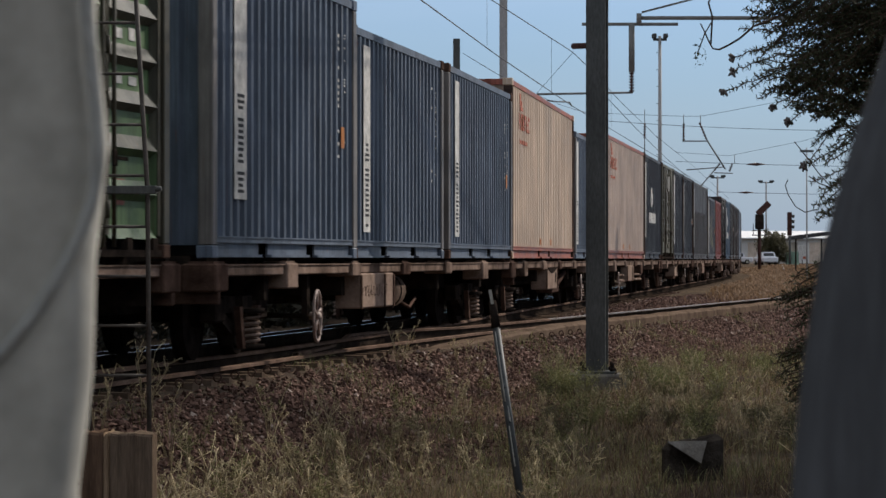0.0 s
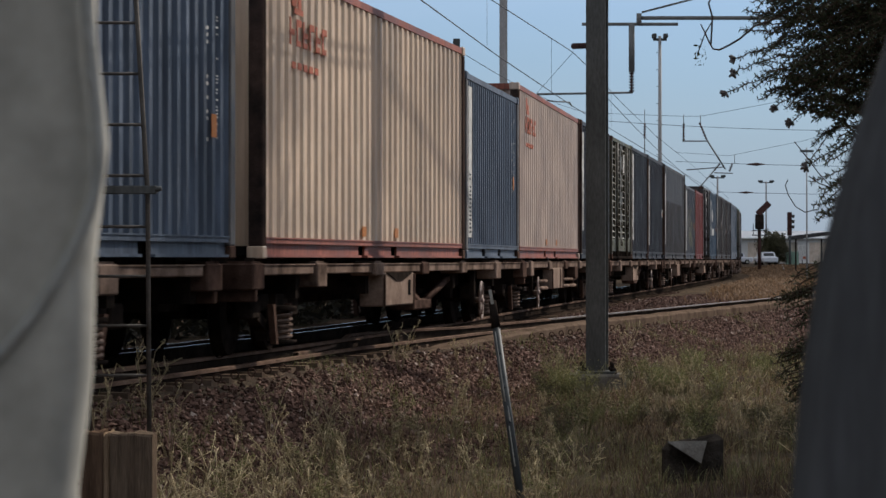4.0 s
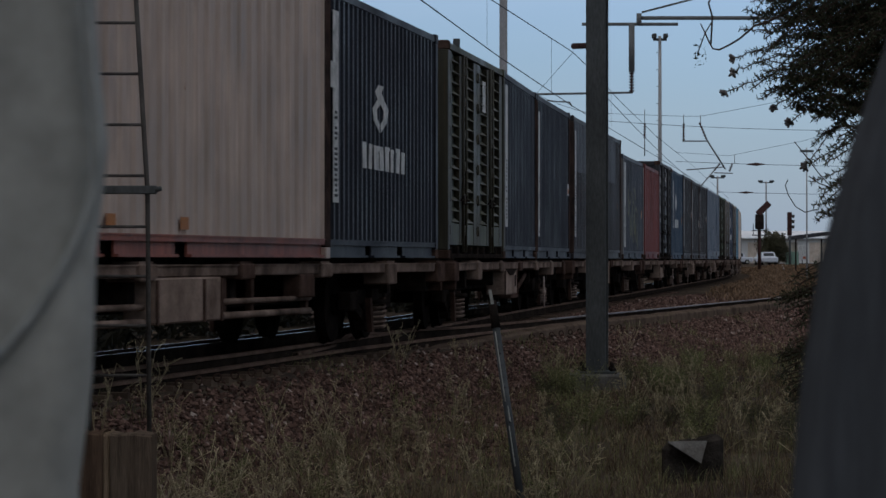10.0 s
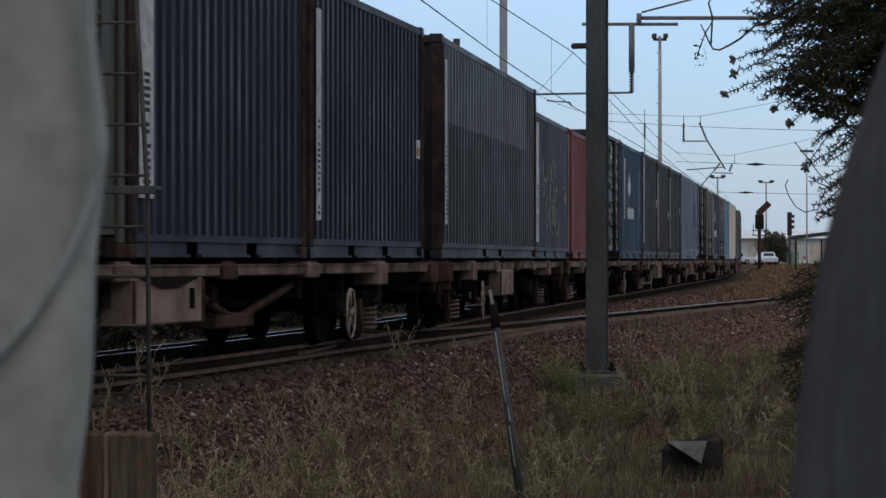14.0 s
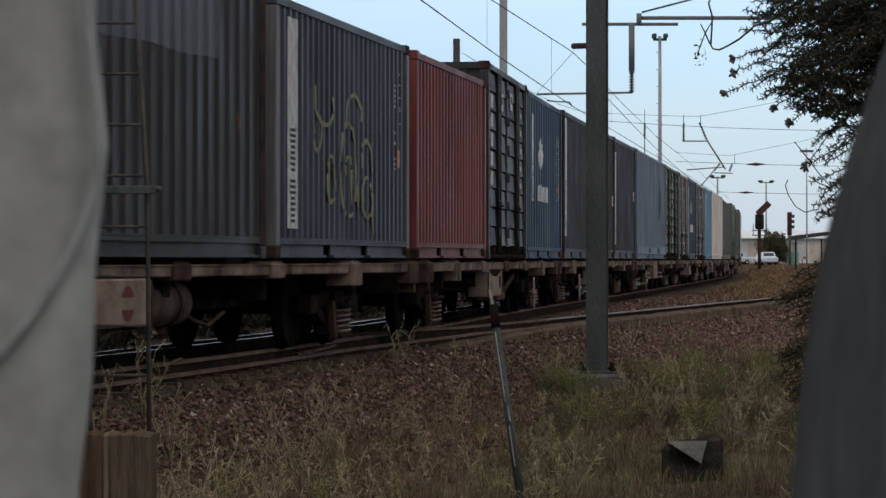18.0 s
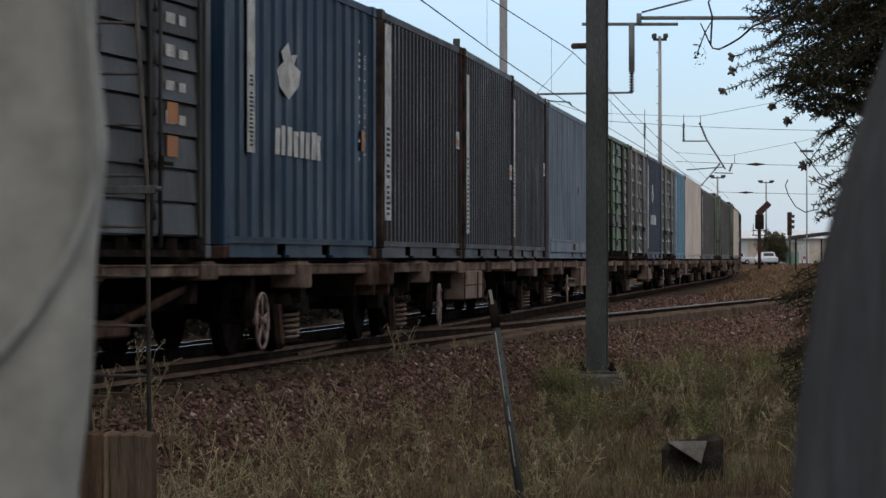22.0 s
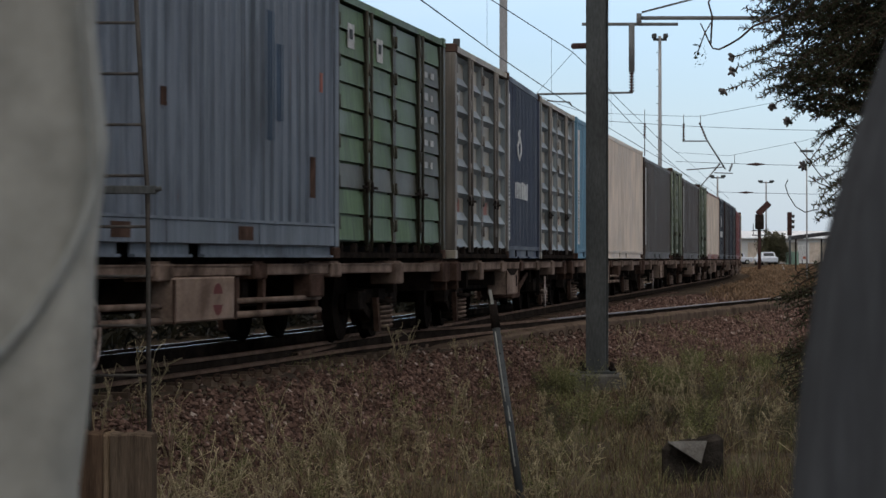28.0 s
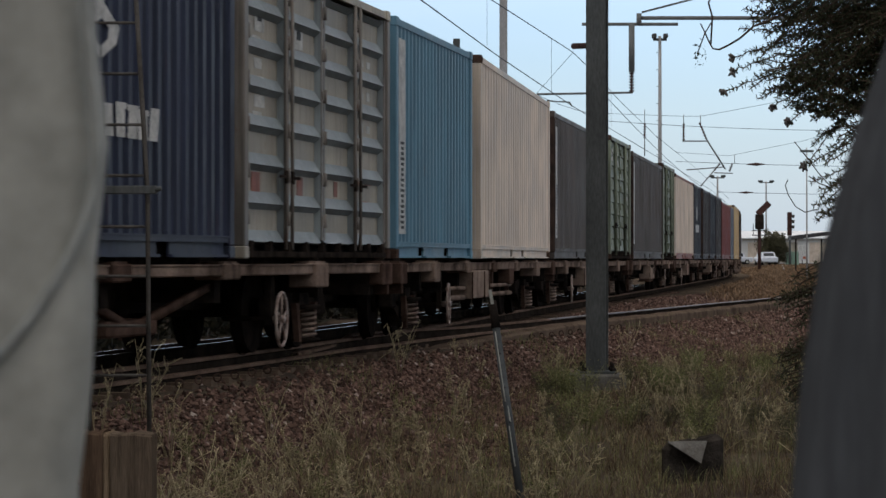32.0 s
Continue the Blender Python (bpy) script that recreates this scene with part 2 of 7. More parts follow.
LADDER = rough_mat("worn_ladder_iron", (0.045, 0.040, 0.034), (0.12, 0.105, 0.090), 6, 0.7)
WIRE = rough_mat("dark_wire", (0.02, 0.022, 0.025), (0.05, 0.052, 0.055), 5, 0.6, 0.3)
PORCELAIN = rough_mat("brown_insulator", (0.055, 0.032, 0.028), (0.12, 0.075, 0.065), 8, 0.35)
PIPE = rough_mat("striped_pipe_paint", (0.022, 0.024, 0.024), (0.085, 0.09, 0.088), 5.0, 0.55, 0.0, 0.2, 0.004, 30, (1, 1, 0.5))
PALEWOOD = rough_mat("pale_split_edge", (0.12, 0.080, 0.048), (0.30, 0.215, 0.14), 3, 0.9, 0, 0.7, 0.02, 25, (6, 6, 0.6))
TIMBER = rough_mat("old_timber", (0.060, 0.038, 0.025), (0.150, 0.098, 0.064), 3, 0.9, 0, 0.7, 0.02, 25, (6, 6, 0.6))
FOOTING = rough_mat("stained_footing_concrete", (0.07, 0.063, 0.05), (0.24, 0.22, 0.19), 3, 0.92, 0, 0.6, 0.01, 45)
OLDWOOD = rough_mat("grey_split_timber", (0.075, 0.053, 0.037), (0.180, 0.134, 0.094), 3, 0.95, 0, 0.8, 0.02, 25, (6, 6, 0.6))
BARK = rough_mat("bark", (0.03, 0.022, 0.016), (0.10, 0.07, 0.05), 9, 0.9)
BOOMGREY = rough_mat("grey_boom_steel", (0.13, 0.13, 0.12), (0.21, 0.21, 0.20), 3, 0.7, 0, 0.2, 0.006, 40)
MASTPALE = rough_mat("pale_mast_steel", (0.28, 0.27, 0.25), (0.44, 0.42, 0.40), 3, 0.7, 0, 0.2, 0.006, 40, (1, 1, 0.3))
SIGNALRED = rough_mat("rusty_signal_paint", (0.045, 0.022, 0.018), (0.095, 0.046, 0.038), 4, 0.7)


def leaf_mat(name, dark, light, rough=0.6, through=0.25):
    if name in MATS:
        return MATS[name]
    m = MATS[name] = bpy.data.materials.new(name)
    n, l, p = nodes_of(m)
    g = n.new("ShaderNodeNewGeometry")
    col = mixed(n, l, g.outputs["Random Per Island"], dark, light)
    l.new(col, p.inputs["Base Color"])
    p.inputs["Roughness"].default_value = rough
    p.inputs["Specular IOR Level"].default_value = 0.15
    tr = n.new("ShaderNodeBsdfTranslucent")
    l.new(col, tr.inputs["Color"])
    mx = n.new("ShaderNodeMixShader")
    mx.inputs[0].default_value = through
    l.new(p.outputs[0], mx.inputs[1])
    l.new(tr.outputs[0], mx.inputs[2])
    l.new(mx.outputs[0], n["Material Output"].inputs["Surface"])
    return m


LEAF = leaf_mat("dark_leaf", (0.014, 0.019, 0.009), (0.070, 0.074, 0.036))
DRYGRASS = leaf_mat("dry_grass", (0.065, 0.045, 0.025), (0.32, 0.235, 0.130), 0.8)
WEEDSTRAW = leaf_mat("weed_straw", (0.19, 0.15, 0.085), (0.50, 0.42, 0.25), 0.8)
GREENGRASS = leaf_mat("green_grass", (0.070, 0.072, 0.026), (0.26, 0.25, 0.105), 0.7)
DEADWEED = leaf_mat("dead_weed", (0.030, 0.019, 0.012), (0.12, 0.075, 0.042), 0.8)
BUSH = leaf_mat("bush_leaf", (0.034, 0.034, 0.016), (0.110, 0.096, 0.050))
RUSSET = leaf_mat("russet_grass", (0.085, 0.050, 0.027), (0.27, 0.175, 0.10), 0.8)


# ---- mesh helpers ----
def mesh_ob(name, bm, mat, parent=None, label="", smooth=False):
    me = bpy.data.meshes.new(name)
    bm.normal_update()
    bm.to_mesh(me)
    bm.free()
    for mm in (mat if isinstance(mat, (list, tuple)) else [mat]):
        me.materials.append(mm)
    if smooth:
        for f in me.polygons:
            f.use_smooth = True
    ob = new(name, me)
    if parent is not None:
        ob.parent = parent
    if label:
        ob["label"] = label
    return ob


def part(name, bm, mat, parent, label="", smooth=False):
    return mesh_ob(name, bm, mat, parent, label, smooth)


def reuse(name, me, parent, at=None, label=""):
    ob = new(name, me)
    ob.parent = parent
    if at is not None:
        ob.matrix_basis = at
    if label:
        ob["label"] = label
    return ob


def empty(name, m=None):
    ob = new(name)
    ob.empty_display_size = 0.2
    if m is not None:
        ob.matrix_basis = m
    return ob


def B():
    return bmesh.new()


def box(bm, x0, x1, y0, y1, z0, z1, mi=0, bevel=0.0):
    v = [bm.verts.new(p) for p in ((x0, y0, z0), (x1, y0, z0), (x1, y1, z0), (x0, y1, z0), (x0, y0, z1), (x1, y0, z1), (x1, y1, z1), (x0, y1, z1))]
    fs = []
    for q in ((3, 2, 1, 0), (4, 5, 6, 7), (0, 1, 5, 4), (1, 2, 6, 5), (2, 3, 7, 6), (3, 0, 4, 7)):
        f = bm.faces.new([v[i] for i in q])
        f.material_index = mi
        fs.append(f)
    if bevel:
        es = list({e for f in fs for e in f.edges})
        bmesh.ops.bevel(bm, geom=es, offset=bevel, segments=1, affect="EDGES", profile=0.5)
    return v


def tube(bm, a, b, r0, r1=None, seg=8, mi=0, caps=True):
    """A round bar from a to b."""
    a, b = Vector(a), Vector(b)
    r1 = r0 if r1 is None else r1
    d = (b - a).normalized()
    u = d.orthogonal().normalized()
    w = d.cross(u)
    ra, rb = [], []
    for i in range(seg):
        c = u * math.cos(2 * math.pi * i / seg) + w * math.sin(2 * math.pi * i / seg)
        ra.append(bm.verts.new(a + c * r0))
        rb.append(bm.verts.new(b + c * r1))
    for i in range(seg):
        j = (i + 1) % seg
        f = bm.faces.new((ra[i], ra[j], rb[j], rb[i]))
        f.material_index = mi
        f.smooth = True
    if caps:
        bm.faces.new(ra[::-1]).material_index = mi
        bm.faces.new(rb).material_index = mi


def pipe_line(bm, pts, r, seg=6, mi=0, r_end=None):
    """A round bar through points, in one piece."""
    pts = [Vector(p) for p in pts]
    n = len(pts) - 1
    u = (pts[1] - pts[0]).normalized().orthogonal().normalized()
    rings = []
    for i, p in enumerate(pts):
        d = (pts[min(n, i + 1)] - pts[max(0, i - 1)]).normalized()
        u = (u - d * u.dot(d)).normalized()
        w = d.cross(u)
        k = r if r_end is None else r + (r_end - r) * i / n
        rings.append([bm.verts.new(p + (u * math.cos(2 * math.pi * j / seg) + w * math.sin(2 * math.pi * j / seg)) * k) for j in range(seg)])
    for q, s in zip(rings, rings[1:]):
        for j in range(seg):
            f = bm.faces.new((q[j], q[(j + 1) % seg], s[(j + 1) % seg], s[j]))
            f.material_index, f.smooth = mi, True
    bm.faces.new(rings[0][::-1]).material_index = mi
    bm.faces.new(rings[-1]).material_index = mi


def ring(bm, centre, axis, radius, thick, seg=20, sides=6):
    c, axis = Vector(centre), Vector(axis).normalized()
    u = axis.orthogonal().normalized()
    w = axis.cross(u)
    loops = []
    for i in range(seg):
        a = 2 * math.pi * i / seg
        d = u * math.cos(a) + w * math.sin(a)
        loops.append([bm.verts.new(c + d * (radius + thick * math.cos(2 * math.pi * j / sides)) + axis * thick * math.sin(2 * math.pi * j / sides)) for j in range(sides)])
    for i in range(seg):
        for j in range(sides):
            bm.faces.new((loops[i][j], loops[(i + 1) % seg][j], loops[(i + 1) % seg][(j + 1) % sides], loops[i][(j + 1) % sides])).smooth = True


def sweep(name, xs, ys, zs, profile, mat, closed_profile=True):
    """A profile of (across, up) drawn along a line on the ground."""
    bm = B()
    n = len(xs)
    rows = []
    for i in range(n):
        a, b = max(0, i - 1), min(n - 1, i + 1)
        d = Vector((xs[b] - xs[a], ys[b] - ys[a], 0)).normalized()
        side = Vector((d.y, -d.x, 0))
        rows.append([bm.verts.new(Vector((xs[i], ys[i], zs[i])) + side * p + Vector((0, 0, q))) for p, q in profile])
    m = len(profile)
    for i in range(n - 1):
        for j in range(m if closed_profile else m - 1):
            k = (j + 1) % m
            bm.faces.new((rows[i][j], rows[i][k], rows[i + 1][k], rows[i + 1][j]))
    if closed_profile:
        bm.faces.new(rows[0][::-1])
        bm.faces.new(rows[-1])
    bmesh.ops.recalc_face_normals(bm, faces=bm.faces)
    return mesh_ob(name, bm, mat)


def from_arrays(name, verts, faces, mat, smooth=False):
    me = bpy.data.meshes.new(name)
    me.from_pydata(verts, [], faces)
    me.materials.append(mat)
    me.update()
    return new(name, me)

# ---- ground, tracks ----
B_Y = (33.2, 40.4, 45.9, 51.2, 60.3, 72.2, 90.0, 130.0, 210.0)
B_X = (-1.31, 0.33, 1.85, 3.25, 5.60, 8.73, 13.5, 24.6, 46.0)
NEAR_RAIL, MID_RAIL, FAR_RAIL = 0.651, 1.788, 2.156
_s = np.arange(-60.0, 3.2, 0.4)
_near = np.array([on_track(float(s), NEAR_RAIL)[:2] for s in _s])
EDGE_Y = np.concatenate([_near[:, 1], np.array(B_Y[1:])])
EDGE_X = np.concatenate([_near[:, 0], np.array(B_X[1:])])


def edge(y):
    """x of the rail nearest to the camera."""
    return np.interp(y, EDGE_Y, EDGE_X)


def ground_z(x, y):
    x, y = np.asarray(x, float), np.asarray(y, float)
    d = (x - edge(y)) * 0.97
    low = -0.75 + 0.45 * np.clip((y - 85) / 60, 0, 1)
    k = np.clip((d - 0.42) / 1.25, 0, 1)
    z = -0.21 + (low + 0.21) * (k * k * (3 - 2 * k) * 0.4 + k * 0.6)
    bumps = 0.03 * np.sin(x * 2.3 + y * 0.7) * np.sin(y * 1.1 - x) + 0.02 * np.sin(x * 5.1) * np.sin(y * 3.7)
    side = np.interp(y, SIDE_Y, SIDE_X)
    rise = 0.55 * np.clip((y - 130) / 170, 0, 1) * np.clip((x - side - 2) / 4, 0, 1)
    return z + bumps * k + rise


def build_ground():
    xs = np.concatenate([[-3000, -900, -300, -120, -60, -30, -16, -10], np.linspace(-7, 16, 116), [18, 21, 25, 32, 45, 70, 120, 300, 900, 3000]])
    ys = np.concatenate([[-3000, -800, -200, -60, -20, -5, 3, 8, 12], np.linspace(14, 80, 190), np.linspace(83, 240, 40), [300, 400, 600, 1000, 2000, 4000]])
    gx, gy = np.meshgrid(xs, ys)
    gz = ground_z(gx, gy)
    nx = len(xs)
    verts = np.stack([gx, gy, gz], -1).reshape(-1, 3).tolist()
    faces = [(j * nx + i, j * nx + i + 1, (j + 1) * nx + i + 1, (j + 1) * nx + i) for j in range(len(ys) - 1) for i in range(nx - 1)]
    m = bpy.data.materials.new("earth_and_dry_litter")
    n, l, p = nodes_of(m)
    v = coords(n, l, shift=False)
    big, mid, fine = noise_of(n, l, v, 0.35, 5), noise_of(n, l, v, 3.0, 6), noise_of(n, l, v, 45.0, 4)
    col = mixed(n, l, ramp(n, l, big, ((0.35, (0, 0, 0)), (0.65, (1, 1, 1)))), (0.085, 0.062, 0.046), (0.150, 0.115, 0.076))
    col = mixed(n, l, ramp(n, l, mid, ((0.40, (0, 0, 0)), (0.70, (1, 1, 1)))), col, (0.062, 0.047, 0.038))
    col = mixed(n, l, 0.6, col, ramp(n, l, fine, ((0.3, (0.25, 0.25, 0.25)), (0.7, (1, 1, 1)))), "MULTIPLY")
    l.new(col, p.inputs["Base Color"])
    p.inputs["Roughness"].default_value = 0.95
    p.inputs["Specular IOR Level"].default_value = 0.0
    bumped(n, l, p, fine, 0.8, 0.03)
    ob = from_arrays("ground", verts, faces, m)
    tagged(ob, "brown earth with dry litter beside the railway", "ground", kind="structure")


RAIL_BODY = ((-0.07, -0.160), (0.07, -0.160), (0.07, -0.148), (0.012, -0.128), (0.010, -0.045), (0.034, -0.036), (0.035, -0.004),
             (-0.035, -0.004), (-0.034, -0.036), (-0.010, -0.045), (-0.012, -0.128), (-0.07, -0.148))
RAIL_HEAD = ((-0.036, -0.034), (0.036, -0.034), (0.037, -0.007), (0.030, 0.0), (-0.030, 0.0), (-0.037, -0.007))
RAIL_CAP = ((-0.0365, -0.016), (0.0365, -0.016), (0.030, 0.001), (-0.030, 0.001))
RAIL_TOP = ((-0.020, -0.004), (0.020, -0.004), (0.018, 0.0), (-0.018, 0.0))


def rail(xs, ys, label, shine, zs=None):
    zs = np.zeros(len(xs)) if zs is None else zs
    ob = sweep("rail", xs, ys, zs, RAIL_BODY, RAIL_SHADED_RUST)
    top = sweep("rail_head", xs, ys, zs, RAIL_TOP if shine is RAIL_SHINE else RAIL_HEAD if shine is RAIL_DULL else RAIL_CAP, shine)
    top.parent = ob
    tagged(ob, label, "rail", "rails of the tracks", "structure")
    return ob


def build_tracks():
    s = np.concatenate([np.arange(-40, 60, 1.0), np.arange(60, 330, 4.0)])
    for off, label, shine in ((NEAR_RAIL, "rusty near rail under the freight train", RAIL_DULL), (MID_RAIL, "polished middle rail of dual gauge track", RAIL_SHINE),
                              (FAR_RAIL, "polished far rail of dual gauge track", RAIL_SHINE)):
        pts = [on_track(float(a), off) for a in s]
        rail([p[0] for p in pts], [p[1] for p in pts], label, shine)
    # an old rail lying lower along the sleeper ends, and the blade of the diverging track
    y = np.linspace(18.5, 44, 30)
    rail(edge(y) + 0.17, y, "rusty guard rail lying low beside the near rail", RAIL_DULL, np.full(30, -0.095))
    y = np.concatenate([np.linspace(31, 80, 66), np.linspace(83, 210, 30)])
    x = np.where(y < 38, np.interp(y, _near[:, 1], _near[:, 0]) + 0.06 + 0.012 * (y - 31), np.interp(y, B_Y, B_X))
    xs = x.copy()
    xs[2:-2] = np.convolve(x, np.ones(5) / 5, "valid")
    cut = int(np.searchsorted(y, 45))
    zs = np.interp(y, (31, 37), (-0.07, 0.0))
    rail(xs[:cut + 1], y[:cut + 1], "brown blade rail of the diverging track", RAIL_DULL, zs[:cut + 1])
    rail(xs[cut:], y[cut:], "pale worn rail of the diverging track", rough_mat("dull_rail_head", (0.16, 0.135, 0.115), (0.30, 0.265, 0.235), 2, 0.5, 0.3, 0.05), zs[cut:])


def build_siding():
    """A pale rail of the siding curving off through the dry grass."""
    d = np.array([112.0, 122, 135, 155, 180, 209, 260, 330])
    across = np.array([12.6, 14.7, 16.6, 19.0, 22.0, 25.3, 31.2, 39.4])
    y = np.linspace(112, 330, 50)
    x = np.interp(y, d, across)
    rail(x, y, "thin pale siding rail in the dry grass", rough_mat("dull_rail_head", (0.16, 0.135, 0.115), (0.30, 0.265, 0.235)), ground_z(x, y) + 0.13)


def build_kerb():
    """The dusty strip of sleeper ends and packed dirt along the near rail."""
    y = np.concatenate([np.arange(17, 84, 0.7)])
    rng = np.random.default_rng(12)
    x = edge(y)
    k = np.ones(5) / 5
    xs = x.copy()
    xs[2:-2] = np.convolve(x, k, "valid")
    z = np.interp(y, (36, 45), (-0.222, -0.075)) + rng.uniform(-0.010, 0.010, len(y))
    ob = sweep("packed_dirt_strip", xs, y, z, ((0.10, -0.2), (0.48, -0.2), (0.48, -0.03), (0.44, 0.0), (0.10, 0.0)), SLEEPER)
    tagged(ob, "packed tan dirt along the sleeper ends", "dirt strip", kind="structure")


def build_sleepers():
    """Sleepers whose ends show past the near rail, each a part of its track bed."""
    bm = B()
    v = box(bm, -0.12, 0.12, -1.25, 1.25, -0.36, -0.166)
    for w in v[4:]:
        w.co.x *= 0.8
        w.co.y -= 0.0
    bed = mesh_ob("sleeper", bm, SLEEPER)
    me = bed.data
    bpy.data.objects.remove(bed)
    bm = B()
    ring(bm, (0, 0, 0), (1, 0.15, 0), 0.036, 0.009, 10, 5)
    clip = mesh_ob("rail_clip", bm, RUSTBROWN)
    mc = clip.data
    bpy.data.objects.remove(clip)
    for which in ("main", "branch"):
        holder = sweep("track_bed", *(lambda q: ([p[0] for p in q], [p[1] for p in q], [-0.33] * len(q)))(
            [on_track(float(a), 1.4) for a in range(-20, 60, 2)] if which == "main" else [(float(np.interp(b, B_Y, B_X)) - 0.75, float(b), 0) for b in np.arange(42, 90, 2.0)]),
            ((-0.6, -0.1), (0.6, -0.1), (0.6, 0.0), (-0.6, 0.0)), BALLAST)
        tagged(holder, "bed of concrete sleepers in ballast", "track bed", kind="structure")
        if which == "main":
            places = [on_track(float(a), 1.46) for a in np.arange(-14, 62, 0.62)]
        else:
            places = []
            for b in np.arange(41.5, 88, 0.62):
                e = float(np.interp(b, B_Y, B_X))
                h = math.atan2(float(np.interp(b + 1, B_Y, B_X)) - e, 1.0)
                places.append((e - 0.80 * math.cos(h), float(b) + 0.80 * math.sin(h), h))
        for i, (x, y, h) in enumerate(places):
            m = pose(x, y, random.uniform(-0.008, 0.004) - (0.0 if which == "main" else 0.045), 0, 0, 90 - math.degrees(h) + random.uniform(-0.8, 0.8))
            reuse("sleeper", me, holder, m)
            if 24 < y < 29 or 42 < y < 49:
                side = 0.90 if which == "main" else 0.95
                reuse("rail_clip", mc, holder, m @ pose(0, -side - 0.38, -0.145, 0, 0, random.uniform(-25, 25)))


def stones(name, places, sizes, mat, label, category):
    """Loose stones: eight-sided lumps, jittered."""
    base = np.array([(1, 0, 0), (-1, 0, 0), (0, 1, 0), (0, -1, 0), (0, 0, 0.8), (0, 0, -0.8)], float)
    tri = np.array([(0, 2, 4), (2, 1, 4), (1, 3, 4), (3, 0, 4), (2, 0, 5), (1, 2, 5), (3, 1, 5), (0, 3, 5)])
    rng = np.random.default_rng(5)
    n = len(places)
    v = base[None] * (1 + rng.uniform(-0.35, 0.35, (n, 6, 3))) + rng.uniform(-0.25, 0.25, (n, 6, 3))
    a = rng.uniform(0, 6.283, n)
    c, s = np.cos(a)[:, None], np.sin(a)[:, None]
    v = np.stack([v[..., 0] * c - v[..., 1] * s, v[..., 0] * s + v[..., 1] * c, v[..., 2]], -1) * np.asarray(sizes)[:, None, None] + np.asarray(places)[:, None]
    f = (tri[None] + (np.arange(n) * 6)[:, None, None]).reshape(-1, 3)
    ob = from_arrays(name, v.reshape(-1, 3).tolist(), f.tolist(), mat)
    return tagged(ob, label, category, kind="stuff")


def build_ballast():
    rng = np.random.default_rng(3)
    m = bpy.data.materials.new("loose_ballast")
    n, l, p = nodes_of(m)
    g = n.new("ShaderNodeNewGeometry")
    l.new(ramp(n, l, g.outputs["Random Per Island"], ((0.0, (0.030, 0.017, 0.013)), (0.5, (0.105, 0.062, 0.046)), (0.96, (0.190, 0.117, 0.088)), (1.0, (0.36, 0.29, 0.24)))), p.inputs["Base Color"])
    p.inputs["Roughness"].default_value = 0.95
    p.inputs["Specular IOR Level"].default_value = 0.05
    y = 16 + 60 * rng.random(64000) ** 1.3
    d = rng.triangular(0.44, 0.9, 3.5, 64000)
    keep = np.abs(edge(y) + d) < 0.165 * y + 0.8
    y, d = y[keep], d[keep]
    x = edge(y) + d / 0.97
    size = 0.013 + 0.027 * rng.random(len(y)) ** 1.4
    stones("ballast", np.stack([x, y, ground_z(x, y) + size * 0.35], -1), size, m, "red-brown crushed stone ballast beside the rails", "ballast")
    y = 40 + 95 * rng.random(30000) ** 1.1
    across = rng.uniform(-5.5, -0.08, 30000)
    x = edge(y) + across
    clear = np.interp(y, SIDE_Y, SIDE_X) - 0.6
    y, x = y[x > clear], x[x > clear]
    size = rng.uniform(0.022, 0.045, len(y)) * np.interp(y, (60, 130), (1.0, 1.8))
    stones("ballast", np.stack([x, y, np.maximum(ground_z(x, y), -0.215) + size * 0.3], -1), size, m, "dusty ballast between the two tracks", "ballast")
    s = rng.uniform(-12, 70, 9000)
    left = rng.uniform(0.2, 2.9, 9000)
    h = np.interp(s, ARC, HEAD)
    x = np.interp(s, ARC, SIDE_X) - left * np.cos(h)
    y = np.interp(s, ARC, SIDE_Y) + left * np.sin(h)
    size = rng.uniform(0.016, 0.034, 9000)
    stones("ballast", np.stack([x, y, np.full(9000, -0.215) + size * 0.3], -1), size, m, "dusty ballast between and under the rails", "ballast")


# ---- the train ----
CONTAINER_Z = 0.957
MESHES = {}


def corrugated(length, height, pitch, depth, y0):
    """A corrugated wall along x, from z 0 to height, its outer face at y0, facing -y."""
    bm = B()
    n = max(4, round(length / pitch))
    p = length / n
    prof = []
    for i in range(n):
        for a, b in ((0.0, 0), (0.30, 0), (0.46, 1), (0.84, 1)):
            prof.append((-length / 2 + (i + a) * p, y0 + depth * b))
    prof.append((length / 2, y0))
    lo = [bm.verts.new((x, y, 0)) for x, y in prof]
    hi = [bm.verts.new((x, y, height)) for x, y in prof]
    for i in range(len(prof) - 1):
        bm.faces.new((lo[i], lo[i + 1], hi[i + 1], hi[i]))
    return bm


def bar_marks(bm, x0, z0, w, h, y, rows, rng, gap=0.35, mi=0, share=0.85):
    """Unreadable writing as plain bars down a strip."""
    dz = h / rows
    for i in range(rows):
        if rng.random() < share:
            zz = z0 + i * dz
            ww = w * rng.uniform(0.55, 1.0)
            box(bm, x0 - ww / 2, x0 + ww / 2, y - 0.002, y, zz, zz + dz * (1 - gap), mi)


